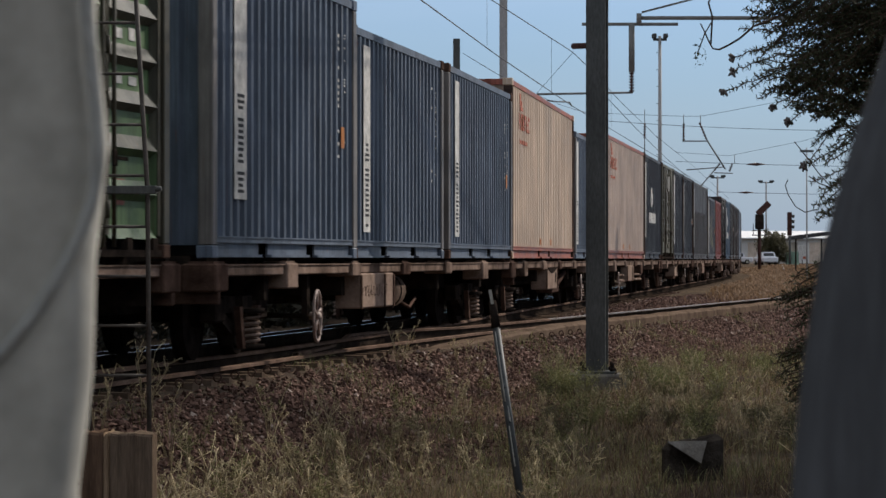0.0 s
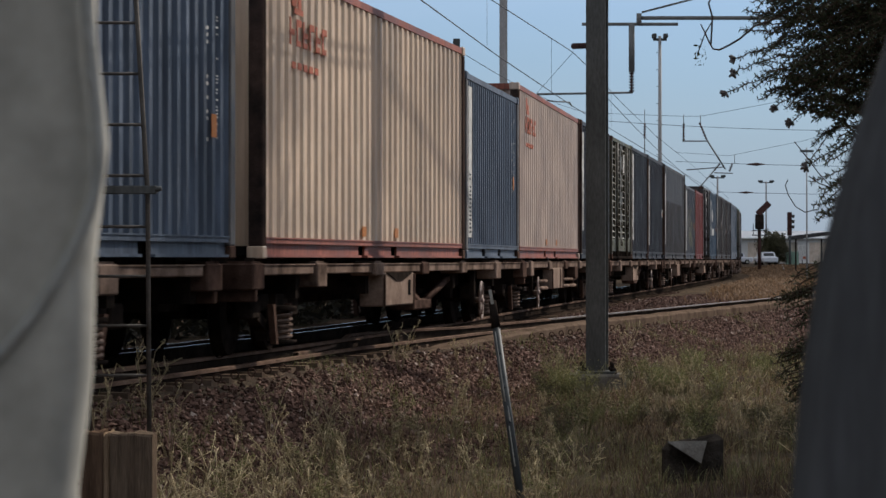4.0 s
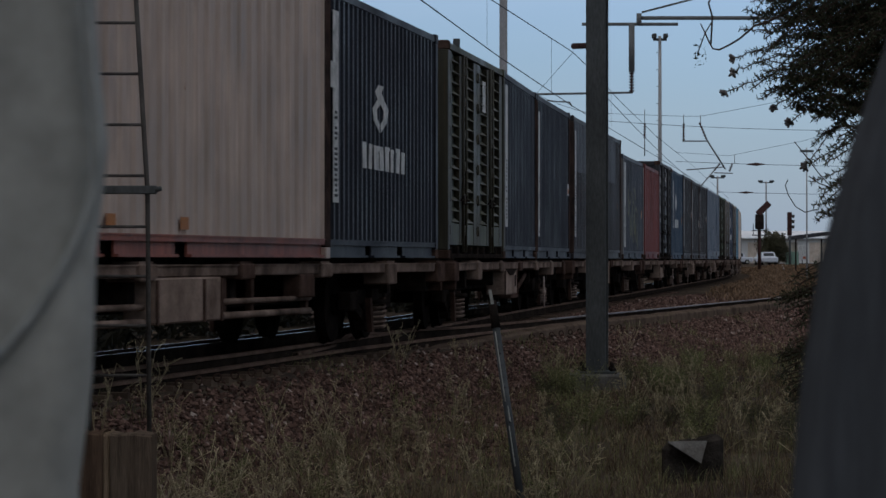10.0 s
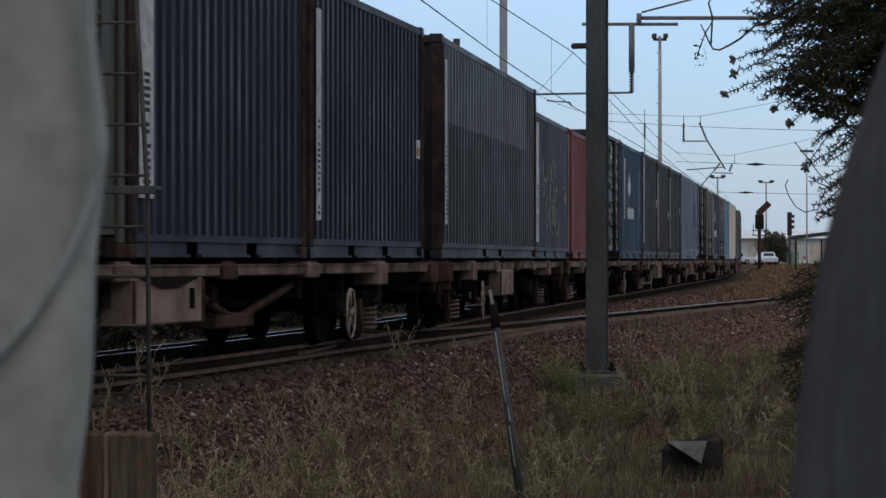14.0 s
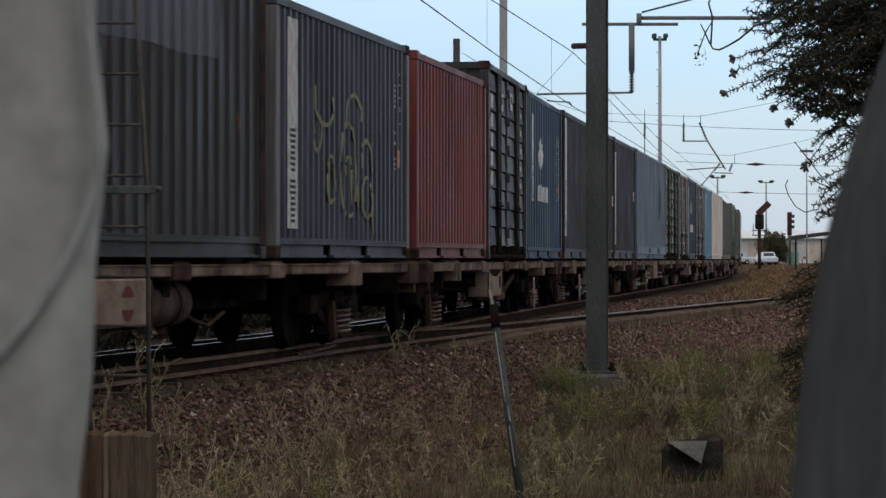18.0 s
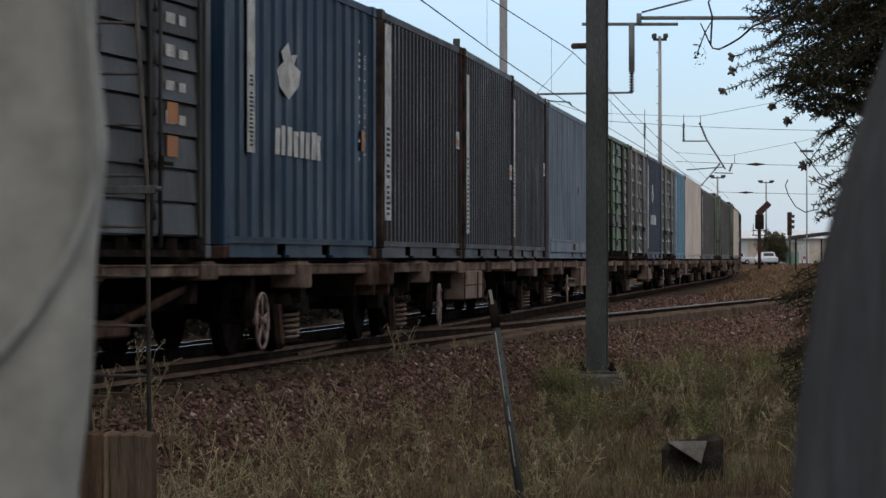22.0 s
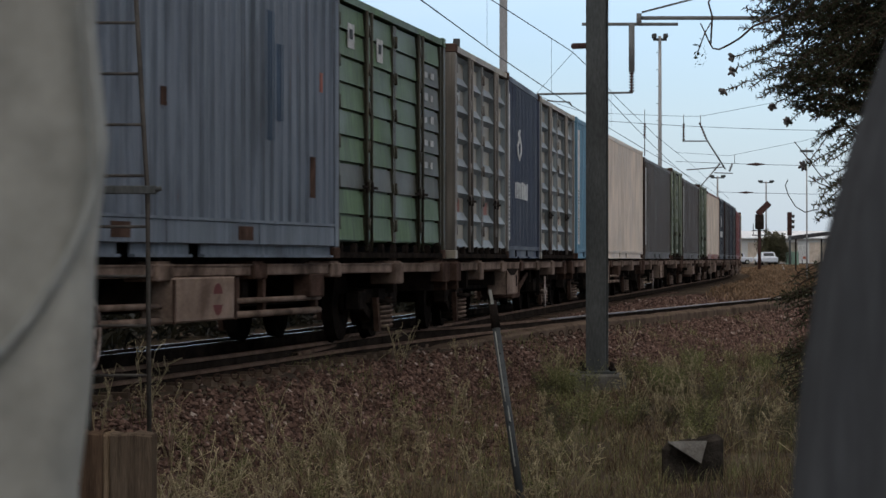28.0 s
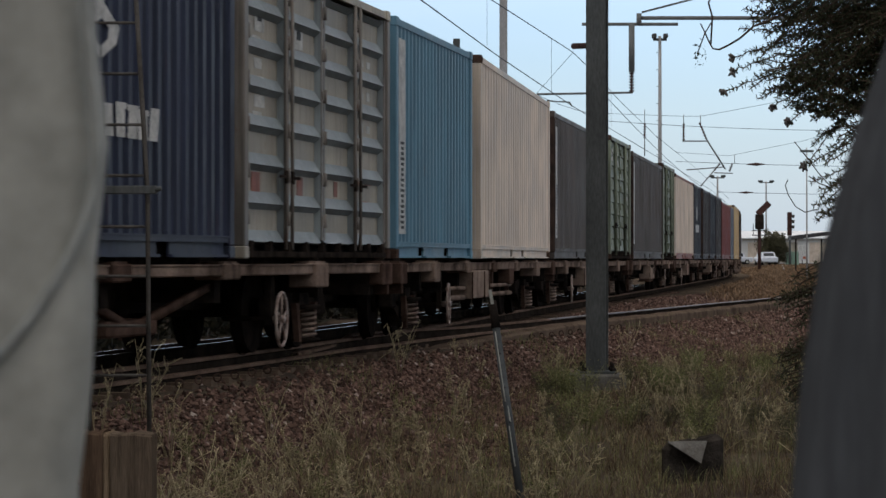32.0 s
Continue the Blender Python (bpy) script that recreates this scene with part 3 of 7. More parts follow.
def container(name, length, height, colour, label, side="corr", base=None, strip=None, extras=(), seed=0, pitch=0.26, fine=True):
    """A shipping container, x along the track, its seen side at -y, standing on z 0."""
    rng = random.Random(seed)
    ob = empty(name)
    tagged(ob, label, "container", "containers on the train")
    L, H, W = length, height, HALF
    base = base or colour
    # frame: four posts, rails
    for sx in (-1, 1):
        for sy in (-1, 1):
            bm = B()
            box(bm, sx * L / 2 - (0.16 if sx > 0 else 0), sx * L / 2 + (0.16 if sx < 0 else 0), sy * W - (0.14 if sy > 0 else 0), sy * W + (0.14 if sy < 0 else 0), 0.118, H - 0.118, bevel=0.012)
            post = POSTRUST if colour in (CHARCOAL, NAVY_DARK, BROWN, SALMON, BEIGE) and rng.random() < 0.7 else POSTGREY if colour in (SUNLIT_NAVY, NAVY) else STILE_GREY if colour is GREYGREEN else STILE_BROWN if colour in (GREEN, OLIVE) else colour
            part("corner_post", bm, post, ob)
            for z in (0.0, H - 0.118):
                bm = B()
                box(bm, sx * (L / 2 + 0.004) - (0.18 if sx > 0 else 0), sx * (L / 2 + 0.004) + (0.18 if sx < 0 else 0),
                    sy * (W + 0.004) - (0.16 if sy > 0 else 0), sy * (W + 0.004) + (0.16 if sy < 0 else 0), z, z + 0.118, bevel=0.01)
                part("corner_casting", bm, RUSTBROWN if rng.random() < 0.5 else colour, ob)
    for sy in (-1, 1):
        bm = B()
        yo, yi = sy * (W - 0.012), sy * (W - 0.072)
        box(bm, -L / 2 + 0.16, L / 2 - 0.16, min(yo, yi), max(yo, yi), H - 0.10, H - 0.02)
        part("top_rail", bm, base, ob)
        # bottom rail with fork pockets
        bm = B()
        xs = [-L / 2 + 0.18, -1.18, -0.82, 0.82, 1.18, L / 2 - 0.18]
        if side != "doors":
            for a, b in ((0, 1), (2, 3), (4, 5)):
                # a channel: a web set back between two flanges
                web = sy * (W - 0.050)
                box(bm, xs[a], xs[b], min(web, yi), max(web, yi), 0.036, 0.144)
                box(bm, xs[a], xs[b], min(yo, yi), max(yo, yi), 0.012, 0.036)
            box(bm, xs[0], xs[5], min(yo, yi), max(yo, yi), 0.145, 0.19)
            box(bm, xs[0], xs[5], min(yo + sy * 0.010, yi), max(yo + sy * 0.010, yi), 0.1905, 0.205)
        else:
            box(bm, xs[0], xs[5], min(yo, yi), max(yo, yi), 0.012, 0.07)
            for i in range(9):
                xx = -L / 2 + 0.35 + i * (L - 0.7) / 8
                box(bm, xx - 0.06, xx + 0.06, min(yo, yi), max(yo, yi), 0.07, 0.17)
        part("bottom_rail", bm, SHADED_GRIME if side == "doors" else base, ob)
    bm = B()
    box(bm, -L / 2 + 0.1, L / 2 - 0.1, -W + 0.13, W - 0.13, 0.03, 0.14)
    part("floor_pan", bm, SEAL, ob)
    bm = B()
    box(bm, -L / 2 + 0.05, L / 2 - 0.05, -W + 0.04, W - 0.04, H - 0.06, H - 0.012)
    for i in range(int(L / 0.5)):
        xx = -L / 2 + 0.4 + i * 0.5
        if xx < L / 2 - 0.3:
            box(bm, xx, xx + 0.2, -W + 0.15, W - 0.15, H - 0.012, H + 0.006)
    part("roof", bm, colour, ob)
    # walls
    wl = L - 0.32
    bm = corrugated(wl, H - 0.29, pitch, 0.034 if pitch < 0.3 else 0.027, -W + 0.020)
    if side != "doors":
        bmesh.ops.translate(bm, vec=(0, 0, 0.19), verts=bm.verts)
        part("side_wall", bm, colour, ob)
    else:
        bm.free()
    bm = B()
    box(bm, -wl / 2, wl / 2, W - 0.06, W - 0.03, 0.19, H - 0.1)
    part("far_side_wall", bm, colour, ob)
    for sx in (-1, 1):
        bm = corrugated(2 * W - 0.28, H - 0.2, 0.27, 0.04, 0.0)
        bmesh.ops.translate(bm, vec=(0, 0, 0.12), verts=bm.verts)
        bmesh.ops.rotate(bm, matrix=Matrix.Rotation(radians(90 * sx), 3, "Z"), cent=(0, 0, 0), verts=bm.verts)
        bmesh.ops.translate(bm, vec=(sx * (L / 2 - 0.05), 0, 0), verts=bm.verts)
        part("end_wall", bm, colour, ob)
        bm = B()
        box(bm, sx * (L / 2 - 0.12) - 0.005, sx * (L / 2 - 0.12) + 0.005, -W + 0.1, W - 0.1, 0.12, H - 0.08)
        part("end_lining", bm, colour, ob)
        bm = B()
        x0, x1 = sorted((sx * (L / 2 - 0.02), sx * (L / 2 - 0.1)))
        box(bm, x0, x1, -W + 0.14, W - 0.14, H - 0.11, H - 0.015)
        part("end_header", bm, base, ob)
    yf = -W + 0.020
    if strip is not None and fine:
        sx, sw, z0, z1 = strip
        sw *= 1.5 if sw > 0.24 else 1.25
        sx += F20 / 2 - L / 2 if L < 9 else 0.0
        bm = B()
        box(bm, sx - sw / 2, sx + sw / 2, yf - 0.010, yf - 0.004, z0, z1)
        st = part("marking_strip", bm, WHITE, ob, "long white marking strip with dark code bars")
        bm = B()
        bar_marks(bm, sx, z0 + 0.06, sw * 0.62, (z1 - z0) * 0.46, yf - 0.0102, 17, rng, 0.45, 0, 0.9)
        tagged(part("code_lettering", bm, INK, st), kind="stuff")
    for k, kind in enumerate(extras if fine else ()):
        EXTRAS[kind](ob, L, H, yf, rng)
    if side == "doors":
        side_doors(ob, L, H, colour, extras, rng, fine)
    return ob


def side_doors(ob, L, H, colour, style, rng, fine):
    """Four folding leaves along the side: pressed panels between posts, rods, hinges, locks."""
    W = HALF
    kind = next((s for s in style if s in ("louvre", "pressed", "seamed", "plates")), "seamed")
    rows = {"louvre": 18, "pressed": 7, "seamed": 9, "plates": 9}[kind]
    stile = {GREEN: STILE_BROWN, OLIVE: STILE_BROWN, GREYGREEN: STILE_GREY}.get(colour, colour)
    wl = L - 0.32
    lw = wl / 4
    z0, z1 = 0.19, H - 0.12
    yo = -W + 0.03
    dz = (z1 - z0) / rows
    for i in range(4):
        a = -wl / 2 + i * lw
        bm = B()
        box(bm, a + 0.012, a + lw - 0.012, yo + 0.07, yo + 0.085, z0, z1)
        st = 0.10 if kind != "louvre" else 0.36
        ribs = []
        x0, x1 = a + st, a + lw - st
        for r in range(rows):
            zz = z0 + r * dz
            if kind == "louvre":
                if 1 < r:
                    v = box(bm, x0, x1, yo - 0.012, yo + 0.07, zz + 0.02, zz + dz * 0.55)
                    for w in v[4:6]:
                        w.co.y += 0.07
                else:
                    box(bm, x0, x1, yo, yo + 0.07, zz, zz + dz)
            elif kind == "pressed":
                # a deep tray: sloped sill and head round a sunk panel
                flat = bm
                bm = B()
                v = box(bm, x0, x1, yo, yo + 0.072, zz - 0.03, zz + 0.085)
                for w in v[4:6]:
                    w.co.y += 0.066
                v = box(bm, x0, x1, yo, yo + 0.072, zz + dz - 0.085, zz + dz - 0.031)
                for w in v[0:2]:
                    w.co.y += 0.060
                for e0, e1, hi in ((x0, x0 + 0.022, 1), (x1 - 0.022, x1, 0)):
                    v = box(bm, e0, e1, yo + 0.004, yo + 0.072, zz, zz + dz)
                    for k in ((1, 5) if hi else (0, 4)):
                        v[k].co.y += 0.06
                ribs.append(bm)
                bm = flat
            else:
                ribs.append(B())
                v = box(ribs[-1], x0, x1, yo + 0.012, yo + 0.072, zz + 0.016, zz + dz - 0.012)
                for w in v[4:6]:
                    w.co.y += 0.020
        leaf = part("door_leaf", bm, colour, ob)
        for rb in ribs:
            tone = RIB_BLUE if kind == "pressed" and colour is GREYGREEN else DULLMOSS if colour is GREEN and (ribs.index(rb) == 2 or i == 3 and 3 <= ribs.index(rb) < 8) else colour
            part("door_panel", rb, tone, leaf)
        for e0, e1 in ((a + 0.012, a + st - 0.012), (a + lw - st + 0.012, a + lw - 0.012)):
            bm = B()
            box(bm, e0, e1, yo - 0.004, yo + 0.07, z0, z1)
            part("door_post", bm, stile, leaf)
        if fine:
            for zz in np.linspace(z0 + 0.2, z1 - 0.2, 6):
                bm = B()
                tube(bm, (a + 0.01, yo - 0.014, zz - 0.07), (a + 0.01, yo - 0.014, zz + 0.07), 0.026, seg=6)
                box(bm, a - 0.07, a + 0.09, yo - 0.012, yo - 0.004, zz - 0.05, zz + 0.05)
                part("hinge", bm, stile, leaf)
            bm = B()
            xr = a + (lw - 0.14 if i % 2 == 0 else 0.14)
            tube(bm, (xr, yo - 0.026, z0 - 0.10), (xr, yo - 0.026, z1 + 0.02), 0.019, seg=6)
            part("locking_rod", bm, stile, leaf)
            bm = B()
            sgn = -1 if i % 2 == 0 else 1
            box(bm, xr - 0.045, xr + 0.045, yo - 0.045, yo - 0.02, z0 + 0.55, z0 + 0.68, bevel=0.006)
            box(bm, min(xr, xr + sgn * 0.3), max(xr, xr + sgn * 0.3), yo - 0.045, yo - 0.032, z0 + 0.60, z0 + 0.63)
            part("lock_handle", bm, SHADED_GRIME, leaf)
            if kind == "pressed":
                for top in ((0.80, 0.46) if i == 3 else (0.64,)):
                    bm = B()
                    q = a + lw * rng.uniform(0.25, 0.5)
                    box(bm, q, q + rng.uniform(0.14, 0.42), yo + 0.064, yo + 0.0695, z0 + top - rng.uniform(0.10, 0.22), z0 + top)
                    part("rust_patch", bm, RUSTY_RED, leaf, "rust-orange patch")
    if not fine or kind == "louvre":
        if fine:
            bm = B()
            box(bm, 0.6, 0.95, yo - 0.004, yo - 0.001, z1 - 0.65, z1 - 0.2)
            part("plate", bm, WHITE, ob, "white square plate")
        return
    yf = yo + {"pressed": 0.066, "seamed": 0.010, "plates": 0.010}[kind]
    for r in range(3, rows - 1):
        zz = z0 + r * dz + dz * 0.35
        # small paired marks on the last leaf
        for j in range(2):
            bm = B()
            xx = -wl / 2 + 3 * lw + lw * (0.28 + 0.26 * j)
            box(bm, xx, xx + rng.uniform(0.16, 0.26), yf - 0.003, yf - 0.001, zz, zz + rng.uniform(0.07, 0.11))
            part("mark", bm, WHITE, ob)
        if kind == "plates" and r < rows - 1 and r >= rows - 6:
            bm = B()
            xx = -wl / 2 + lw * 0.34
            box(bm, xx, xx + 0.34, yf - 0.003, yf - 0.001, zz - 0.05, zz + 0.15)
            part("mark", bm, WHITE, ob)
        if kind == "plates" and r in (3, 4):
            bm = B()
            xx = -wl / 2 + 3 * lw + lw * 0.30
            box(bm, xx, xx + 0.30, yf - 0.0055, yf - 0.0035, zz - 0.28, zz - 0.10)
            part("sticker", bm, AMBER, ob, "orange warning sticker")
        if kind == "pressed":
            for j in range(2):
                bm = B()
                xx = -wl / 2 + lw * rng.uniform(0.30, 0.36)
                box(bm, xx, xx + rng.uniform(0.24, 0.42), yf - 0.003, yf - 0.001, zz + 0.16 * j - 0.13, zz + 0.16 * j - rng.uniform(0.0, 0.04))
                part("mark", bm, WHITE, ob)
    for q, rr in (((1, 1.75), (2, 1.45)) if kind == "plates" else ((1, 1.75), (0, 1.6))):
        bm = B()
        xx, zz = -wl / 2 + (q + 0.36) * lw, z0 + (rows - rr) * dz
        box(bm, xx, xx + 0.38, yf - 0.004, yf - 0.001, zz, zz + 0.27)
        plate = part("plate", bm, WHITE, ob, "white square plate")
        bm = B()
        box(bm, xx + 0.10, xx + 0.28, yf - 0.008, yf - 0.0045, zz + 0.10, zz + 0.21)
        part("plate_mark", bm, INK, plate)


def emblem(ob, y, rng, pts, cx, cz, kx, kz, x0, x1, z0, h, label):
    """A worn emblem over a row of bars, in white."""
    bm = B()
    f = bm.faces.new([bm.verts.new((cx + p * kx, y - 0.006, cz + q * kz)) for p, q in pts])
    e = bmesh.ops.extrude_face_region(bm, geom=[f])
    bmesh.ops.translate(bm, vec=(0, 0.004, 0), verts=[g for g in e["geom"] if isinstance(g, bmesh.types.BMVert)])
    bmesh.ops.recalc_face_normals(bm, faces=bm.faces)
    lg = part("emblem", bm, WHITE, ob, label)
    n = 8
    for i in range(n):
        a = x0 + (x1 - x0) * i / n
        w = (x1 - x0) / n * rng.uniform(0.55, 0.85)
        hh = h * rng.uniform(0.85, 1.0)
        bm = B()
        v = box(bm, a, a + w, y - 0.006, y - 0.002, z0, z0 + hh)
        k = rng.uniform(-0.04, 0.06)
        for q in v[4:]:
            q.co.x += k
        if rng.random() < 0.6:
            box(bm, a, a + w * 1.15, y - 0.0065, y - 0.0025, z0 + hh * 0.82, z0 + hh)
        part("emblem_bar", bm, WHITE, lg)


LENS = ((-0.01, -0.18), (-0.15, 0.02), (-0.18, 0.22), (-0.06, 0.40), (-0.12, 0.52), (-0.04, 0.66), (0.09, 0.66), (0.03, 0.54), (0.10, 0.42), (0.20, 0.26), (0.17, 0.04), (0.01, -0.18),
        (0.01, -0.03), (0.08, 0.08), (0.09, 0.22), (0.01, 0.33), (-0.08, 0.22), (-0.07, 0.06), (-0.01, -0.03))
LEAF_SHAPE = ((0.0, -0.18), (-0.16, 0.0), (-0.20, 0.22), (-0.08, 0.36), (-0.12, 0.50), (0.0, 0.66), (0.04, 0.48), (0.16, 0.52), (0.10, 0.36), (0.22, 0.28), (0.19, 0.06))


def ex_logo(ob, L, H, y, rng):
    emblem(ob, y, rng, LENS, -0.45, 1.57, 2.6, 0.66, -1.5, 1.25, 1.02, 0.30, "worn white flame-shaped emblem")


def ex_small_logo(ob, L, H, y, rng):
    emblem(ob, y, rng, LENS, -0.72, 1.70, 2.3, 0.62, -1.45, 0.8, 0.98, 0.29, "pale loop-shaped emblem")


def ex_leaf_logo(ob, L, H, y, rng):
    emblem(ob, y, rng, LEAF_SHAPE, -0.85, 1.70, 2.4, 0.68, -1.4, 0.7, 1.02, 0.30, "pale leaf-shaped emblem")


def ex_red_marks(ob, L, H, y, rng):
    bm = B()
    x = -L / 2 + 1.0
    # a broken emblem, a row of tall letters as bars, and a thin faded line under it
    for a, w, z, h in ((0.35, 0.22, H * 0.87, 0.20), (0.62, 0.16, H * 0.86, 0.12), (0.45, 0.42, H * 0.845, 0.06)):
        box(bm, x + a, x + a + w, y - 0.006, y - 0.002, z, z + h)
    for i in range(6):
        a = x + 0.25 + i * 0.31
        box(bm, a, a + 0.07, y - 0.006, y - 0.002, H * 0.735, H * 0.735 + 0.27)
        box(bm, a + 0.071, a + 0.23, y - 0.006, y - 0.002, H * 0.735 + (0.20 if i % 2 else 0.10), H * 0.735 + (0.27 if i % 2 else 0.16))
        if i % 3:
            box(bm, a + 0.071, a + 0.21, y - 0.006, y - 0.002, H * 0.735, H * 0.735 + 0.06)
    for i in range(5):
        box(bm, x + 0.35 + i * 0.27, x + 0.35 + i * 0.27 + 0.18, y - 0.006, y - 0.002, H * 0.655, H * 0.655 + 0.07)
    tagged(part("faded_lettering", bm, ORANGE, ob, "faded orange-red lettering"), kind="stuff")
    for xx in (1.0, -1.0):
        bm = B()
        box(bm, xx - 0.12, xx + 0.12, y - 0.006, y - 0.002, 0.25, 0.36)
        part("sticker", bm, AMBER, ob)


def ex_graffiti(ob, L, H, y, rng):
    """Two rows of sprayed letters run together: arches, hooks and drips."""
    bm = B()
    # left foot, base, width, height, and how far round the stroke goes
    letters = ((-1.75, 1.42, 0.95, 0.34, -1), (-1.78, 1.12, 0.36, 0.30, -1), (-0.10, 1.38, 0.82, 0.42, 1), (-0.42, 1.02, 0.80, 0.45, 1), (0.70, 0.98, 0.62, 0.34, 1),
               (-1.10, 0.80, 0.36, 0.28, 1), (-0.18, 0.88, 0.32, 0.24, 1), (-1.15, 0.60, 0.42, 0.26, -1), (-0.45, 0.46, 0.80, 0.42, -1), (0.70, 0.47, 0.62, 0.44, 1), (0.10, 0.58, 0.36, 0.40, 1), (0.72, 0.46, 0.58, 0.30, -1))
    for k, (x0, z0, w, h, up) in enumerate(letters):
        line = []
        for i in range(13):
            f = i / 12
            px = x0 + w * (0.5 - 0.5 * math.cos(math.pi * f)) + rng.uniform(-0.05, 0.05)
            rise = math.sin(math.pi * f) ** 0.55 * h
            line.append((px, z0 + (rise if up > 0 else h - rise) + 0.10 * w * (0.5 - f) + rng.uniform(-0.018, 0.018)))
        if k % 3 == 0:
            line.append((line[-1][0] + 0.04, line[-1][1] - 0.16))
        top = []
        for i, (px, pz) in enumerate(line):
            r = (0.016 + 0.016 * rng.random()) * (0.55 if i in (0, len(line) - 1) else 1.0)
            top.append((px, pz, r))
        for i, ((a0, b0, r0), (a1, b1, r1)) in enumerate(zip(top, top[1:])):
            if rng.random() < 0.12:
                continue
            u = math.hypot(a1 - a0, b1 - b0)
            nx, nz = -(b1 - b0) / u * 2.4, (a1 - a0) / u
            yy = y - 0.006 - 0.0002 * k - 0.00001 * i
            bm.faces.new([bm.verts.new((p, yy, z)) for p, z in ((a0 - nx * r0, b0 - nz * r0), (a1 - nx * r1, b1 - nz * r1), (a1 + nx * r1, b1 + nz * r1), (a0 + nx * r0, b0 + nz * r0))])
    tagged(part("spray_paint_scrawl", bm, YELLOW, ob, "faded yellow spray scrawl"), kind="stuff")


def ex_codes(ob, L, H, y, rng):
    for xx, c in ((L / 2 - 0.55, 10), (L / 2 - 0.85, 5)):
        bm = B()
        bar_marks(bm, xx, H * 0.38, 0.07, H * 0.48, y - 0.003, c * 4, rng, 0.5, 0, 0.35)
        tagged(part("code_lettering", bm, WHITE, ob), kind="stuff")


def ex_amber(ob, L, H, y, rng):
    bm = B()
    box(bm, L / 2 - 0.72, L / 2 - 0.56, y - 0.006, y - 0.002, H * 0.42, H * 0.50)
    part("sticker", bm, AMBER, ob, "small amber sticker")


def data_plate(ob, L, H, y, z):
    bm = B()
    box(bm, L / 2 - 0.46, L / 2 - 0.19, y - 0.008, y - 0.002, z, z + 0.23)
    p = part("plate", bm, WHITE, ob, "small cream data plate")
    bm = B()
    box(bm, L / 2 - 0.41, L / 2 - 0.24, y - 0.012, y - 0.0082, z + 0.04, z + 0.13)
    part("plate_mark", bm, AMBER, p)


def ex_plate(ob, L, H, y, rng):
    data_plate(ob, L, H, y, H * 0.515)


def ex_plate_low(ob, L, H, y, rng):
    data_plate(ob, L, H, y, H * 0.43)


def ex_post_patch(ob, L, H, y, rng):
    bm = B()
    box(bm, -L / 2 + 0.17, -L / 2 + 0.55, y - 0.012, y - 0.006, 1.82, 2.10)
    part("patch", bm, WHITE, ob, "white sticker by the corner post")


def flutes(L, pitch, first, count, height, y):
    """A coat of paint over some flutes of a side wall, laid just proud of them."""
    n = max(4, round((L - 0.32) / pitch))
    p = (L - 0.32) / n
    bm = corrugated(count * p, height, p, 0.027, y - 0.004)
    bmesh.ops.translate(bm, vec=(-L / 2 + 0.16 + (first + count / 2) * p, 0, 0), verts=bm.verts)
    return bm


def ex_repair(ob, L, H, y, rng):
    """The upper half repainted paler, with a wavy lower edge."""
    n = round((L - 0.32) / 0.33)
    bm = flutes(L, 0.33, 0, n - 4, 1.0, y)
    for v in bm.verts:
        if v.co.z < 0.5:
            v.co.z = 0.012 * math.sin(v.co.x * 3.1)
    bmesh.ops.translate(bm, vec=(0, 0, H - 1.10), verts=bm.verts)
    part("repainted_band", bm, paint("grey_repaint", (0.095, 0.098, 0.105), 0.05, 0.1, 0.2), ob, "paler grey band along the top")


def ex_blue_patch(ob, L, H, y, rng):
    n = round((L - 0.32) / 0.34)
    dark = paint("dark_blue_overpaint", (0.045, 0.070, 0.105), 0.1, 0.1, 0.35)
    for first, count, z, h in ((n - 8, 1, H - 1.75, 1.25), (n - 7, 1, H - 1.55, 0.75)):
        bm = flutes(L, 0.34, first, count, h, y)
        bmesh.ops.translate(bm, vec=(0, 0, z), verts=bm.verts)
        part("repair_patch", bm, dark, ob, "dark blue overpainted patch")
    for x, z, w, h, mat in ((L / 2 - 0.75, 1.72, 0.12, 0.20, RUSTY_RED), (L / 2 - 1.15, 0.62, 0.22, 0.42, RUSTBROWN), (L / 2 - 6.2, 1.30, 0.18, 0.16, RUSTBROWN)):
        bm = B()
        box(bm, x, x + w, y - 0.006, y - 0.002, z, z + h)
        part("rust_patch", bm, mat, ob, "rust-orange patch")


def ex_skirt(ob, L, H, y, rng):
    for i in range(4):
        a = -L / 2 + 0.2 + i * (L - 0.4) / 4
        bm = B()
        box(bm, a, a + (L - 0.4) / 4 - 0.03, y - 0.030, y + 0.01, 0.13, 0.335, bevel=0.006)
        part("skirt_panel", bm, LIGHTBLUE, ob)
    bm = B()
    box(bm, -L / 2 + 0.2, L / 2 - 0.2, y - 0.045, y + 0.01, 0.336, 0.362)
    part("skirt_lip", bm, LIGHTBLUE, ob)
    for x in (L / 2 - 3.9, L / 2 - 7.6):
        bm = B()
        box(bm, x, x + 0.5, y - 0.036, y - 0.0305, 0.17, 0.30)
        part("sticker", bm, RUSTBROWN, ob, "rusty brown plate")


EXTRAS = {"logo": ex_logo, "small_logo": ex_small_logo, "leaf_logo": ex_leaf_logo, "red_marks": ex_red_marks, "graffiti": ex_graffiti, "codes": ex_codes, "amber": ex_amber,
          "plate": ex_plate, "plate_low": ex_plate_low, "post_patch": ex_post_patch, "repair": ex_repair, "blue_patch": ex_blue_patch, "skirt": ex_skirt}
for _n in ("louvre", "pressed", "seamed", "plates"):
    EXTRAS[_n] = lambda ob, L, H, y, rng: None

TRAIN = []                        # (thing, place along the train, height)
F20, F40, STD, HIGH = 6.058, 12.192, 2.591, 2.896
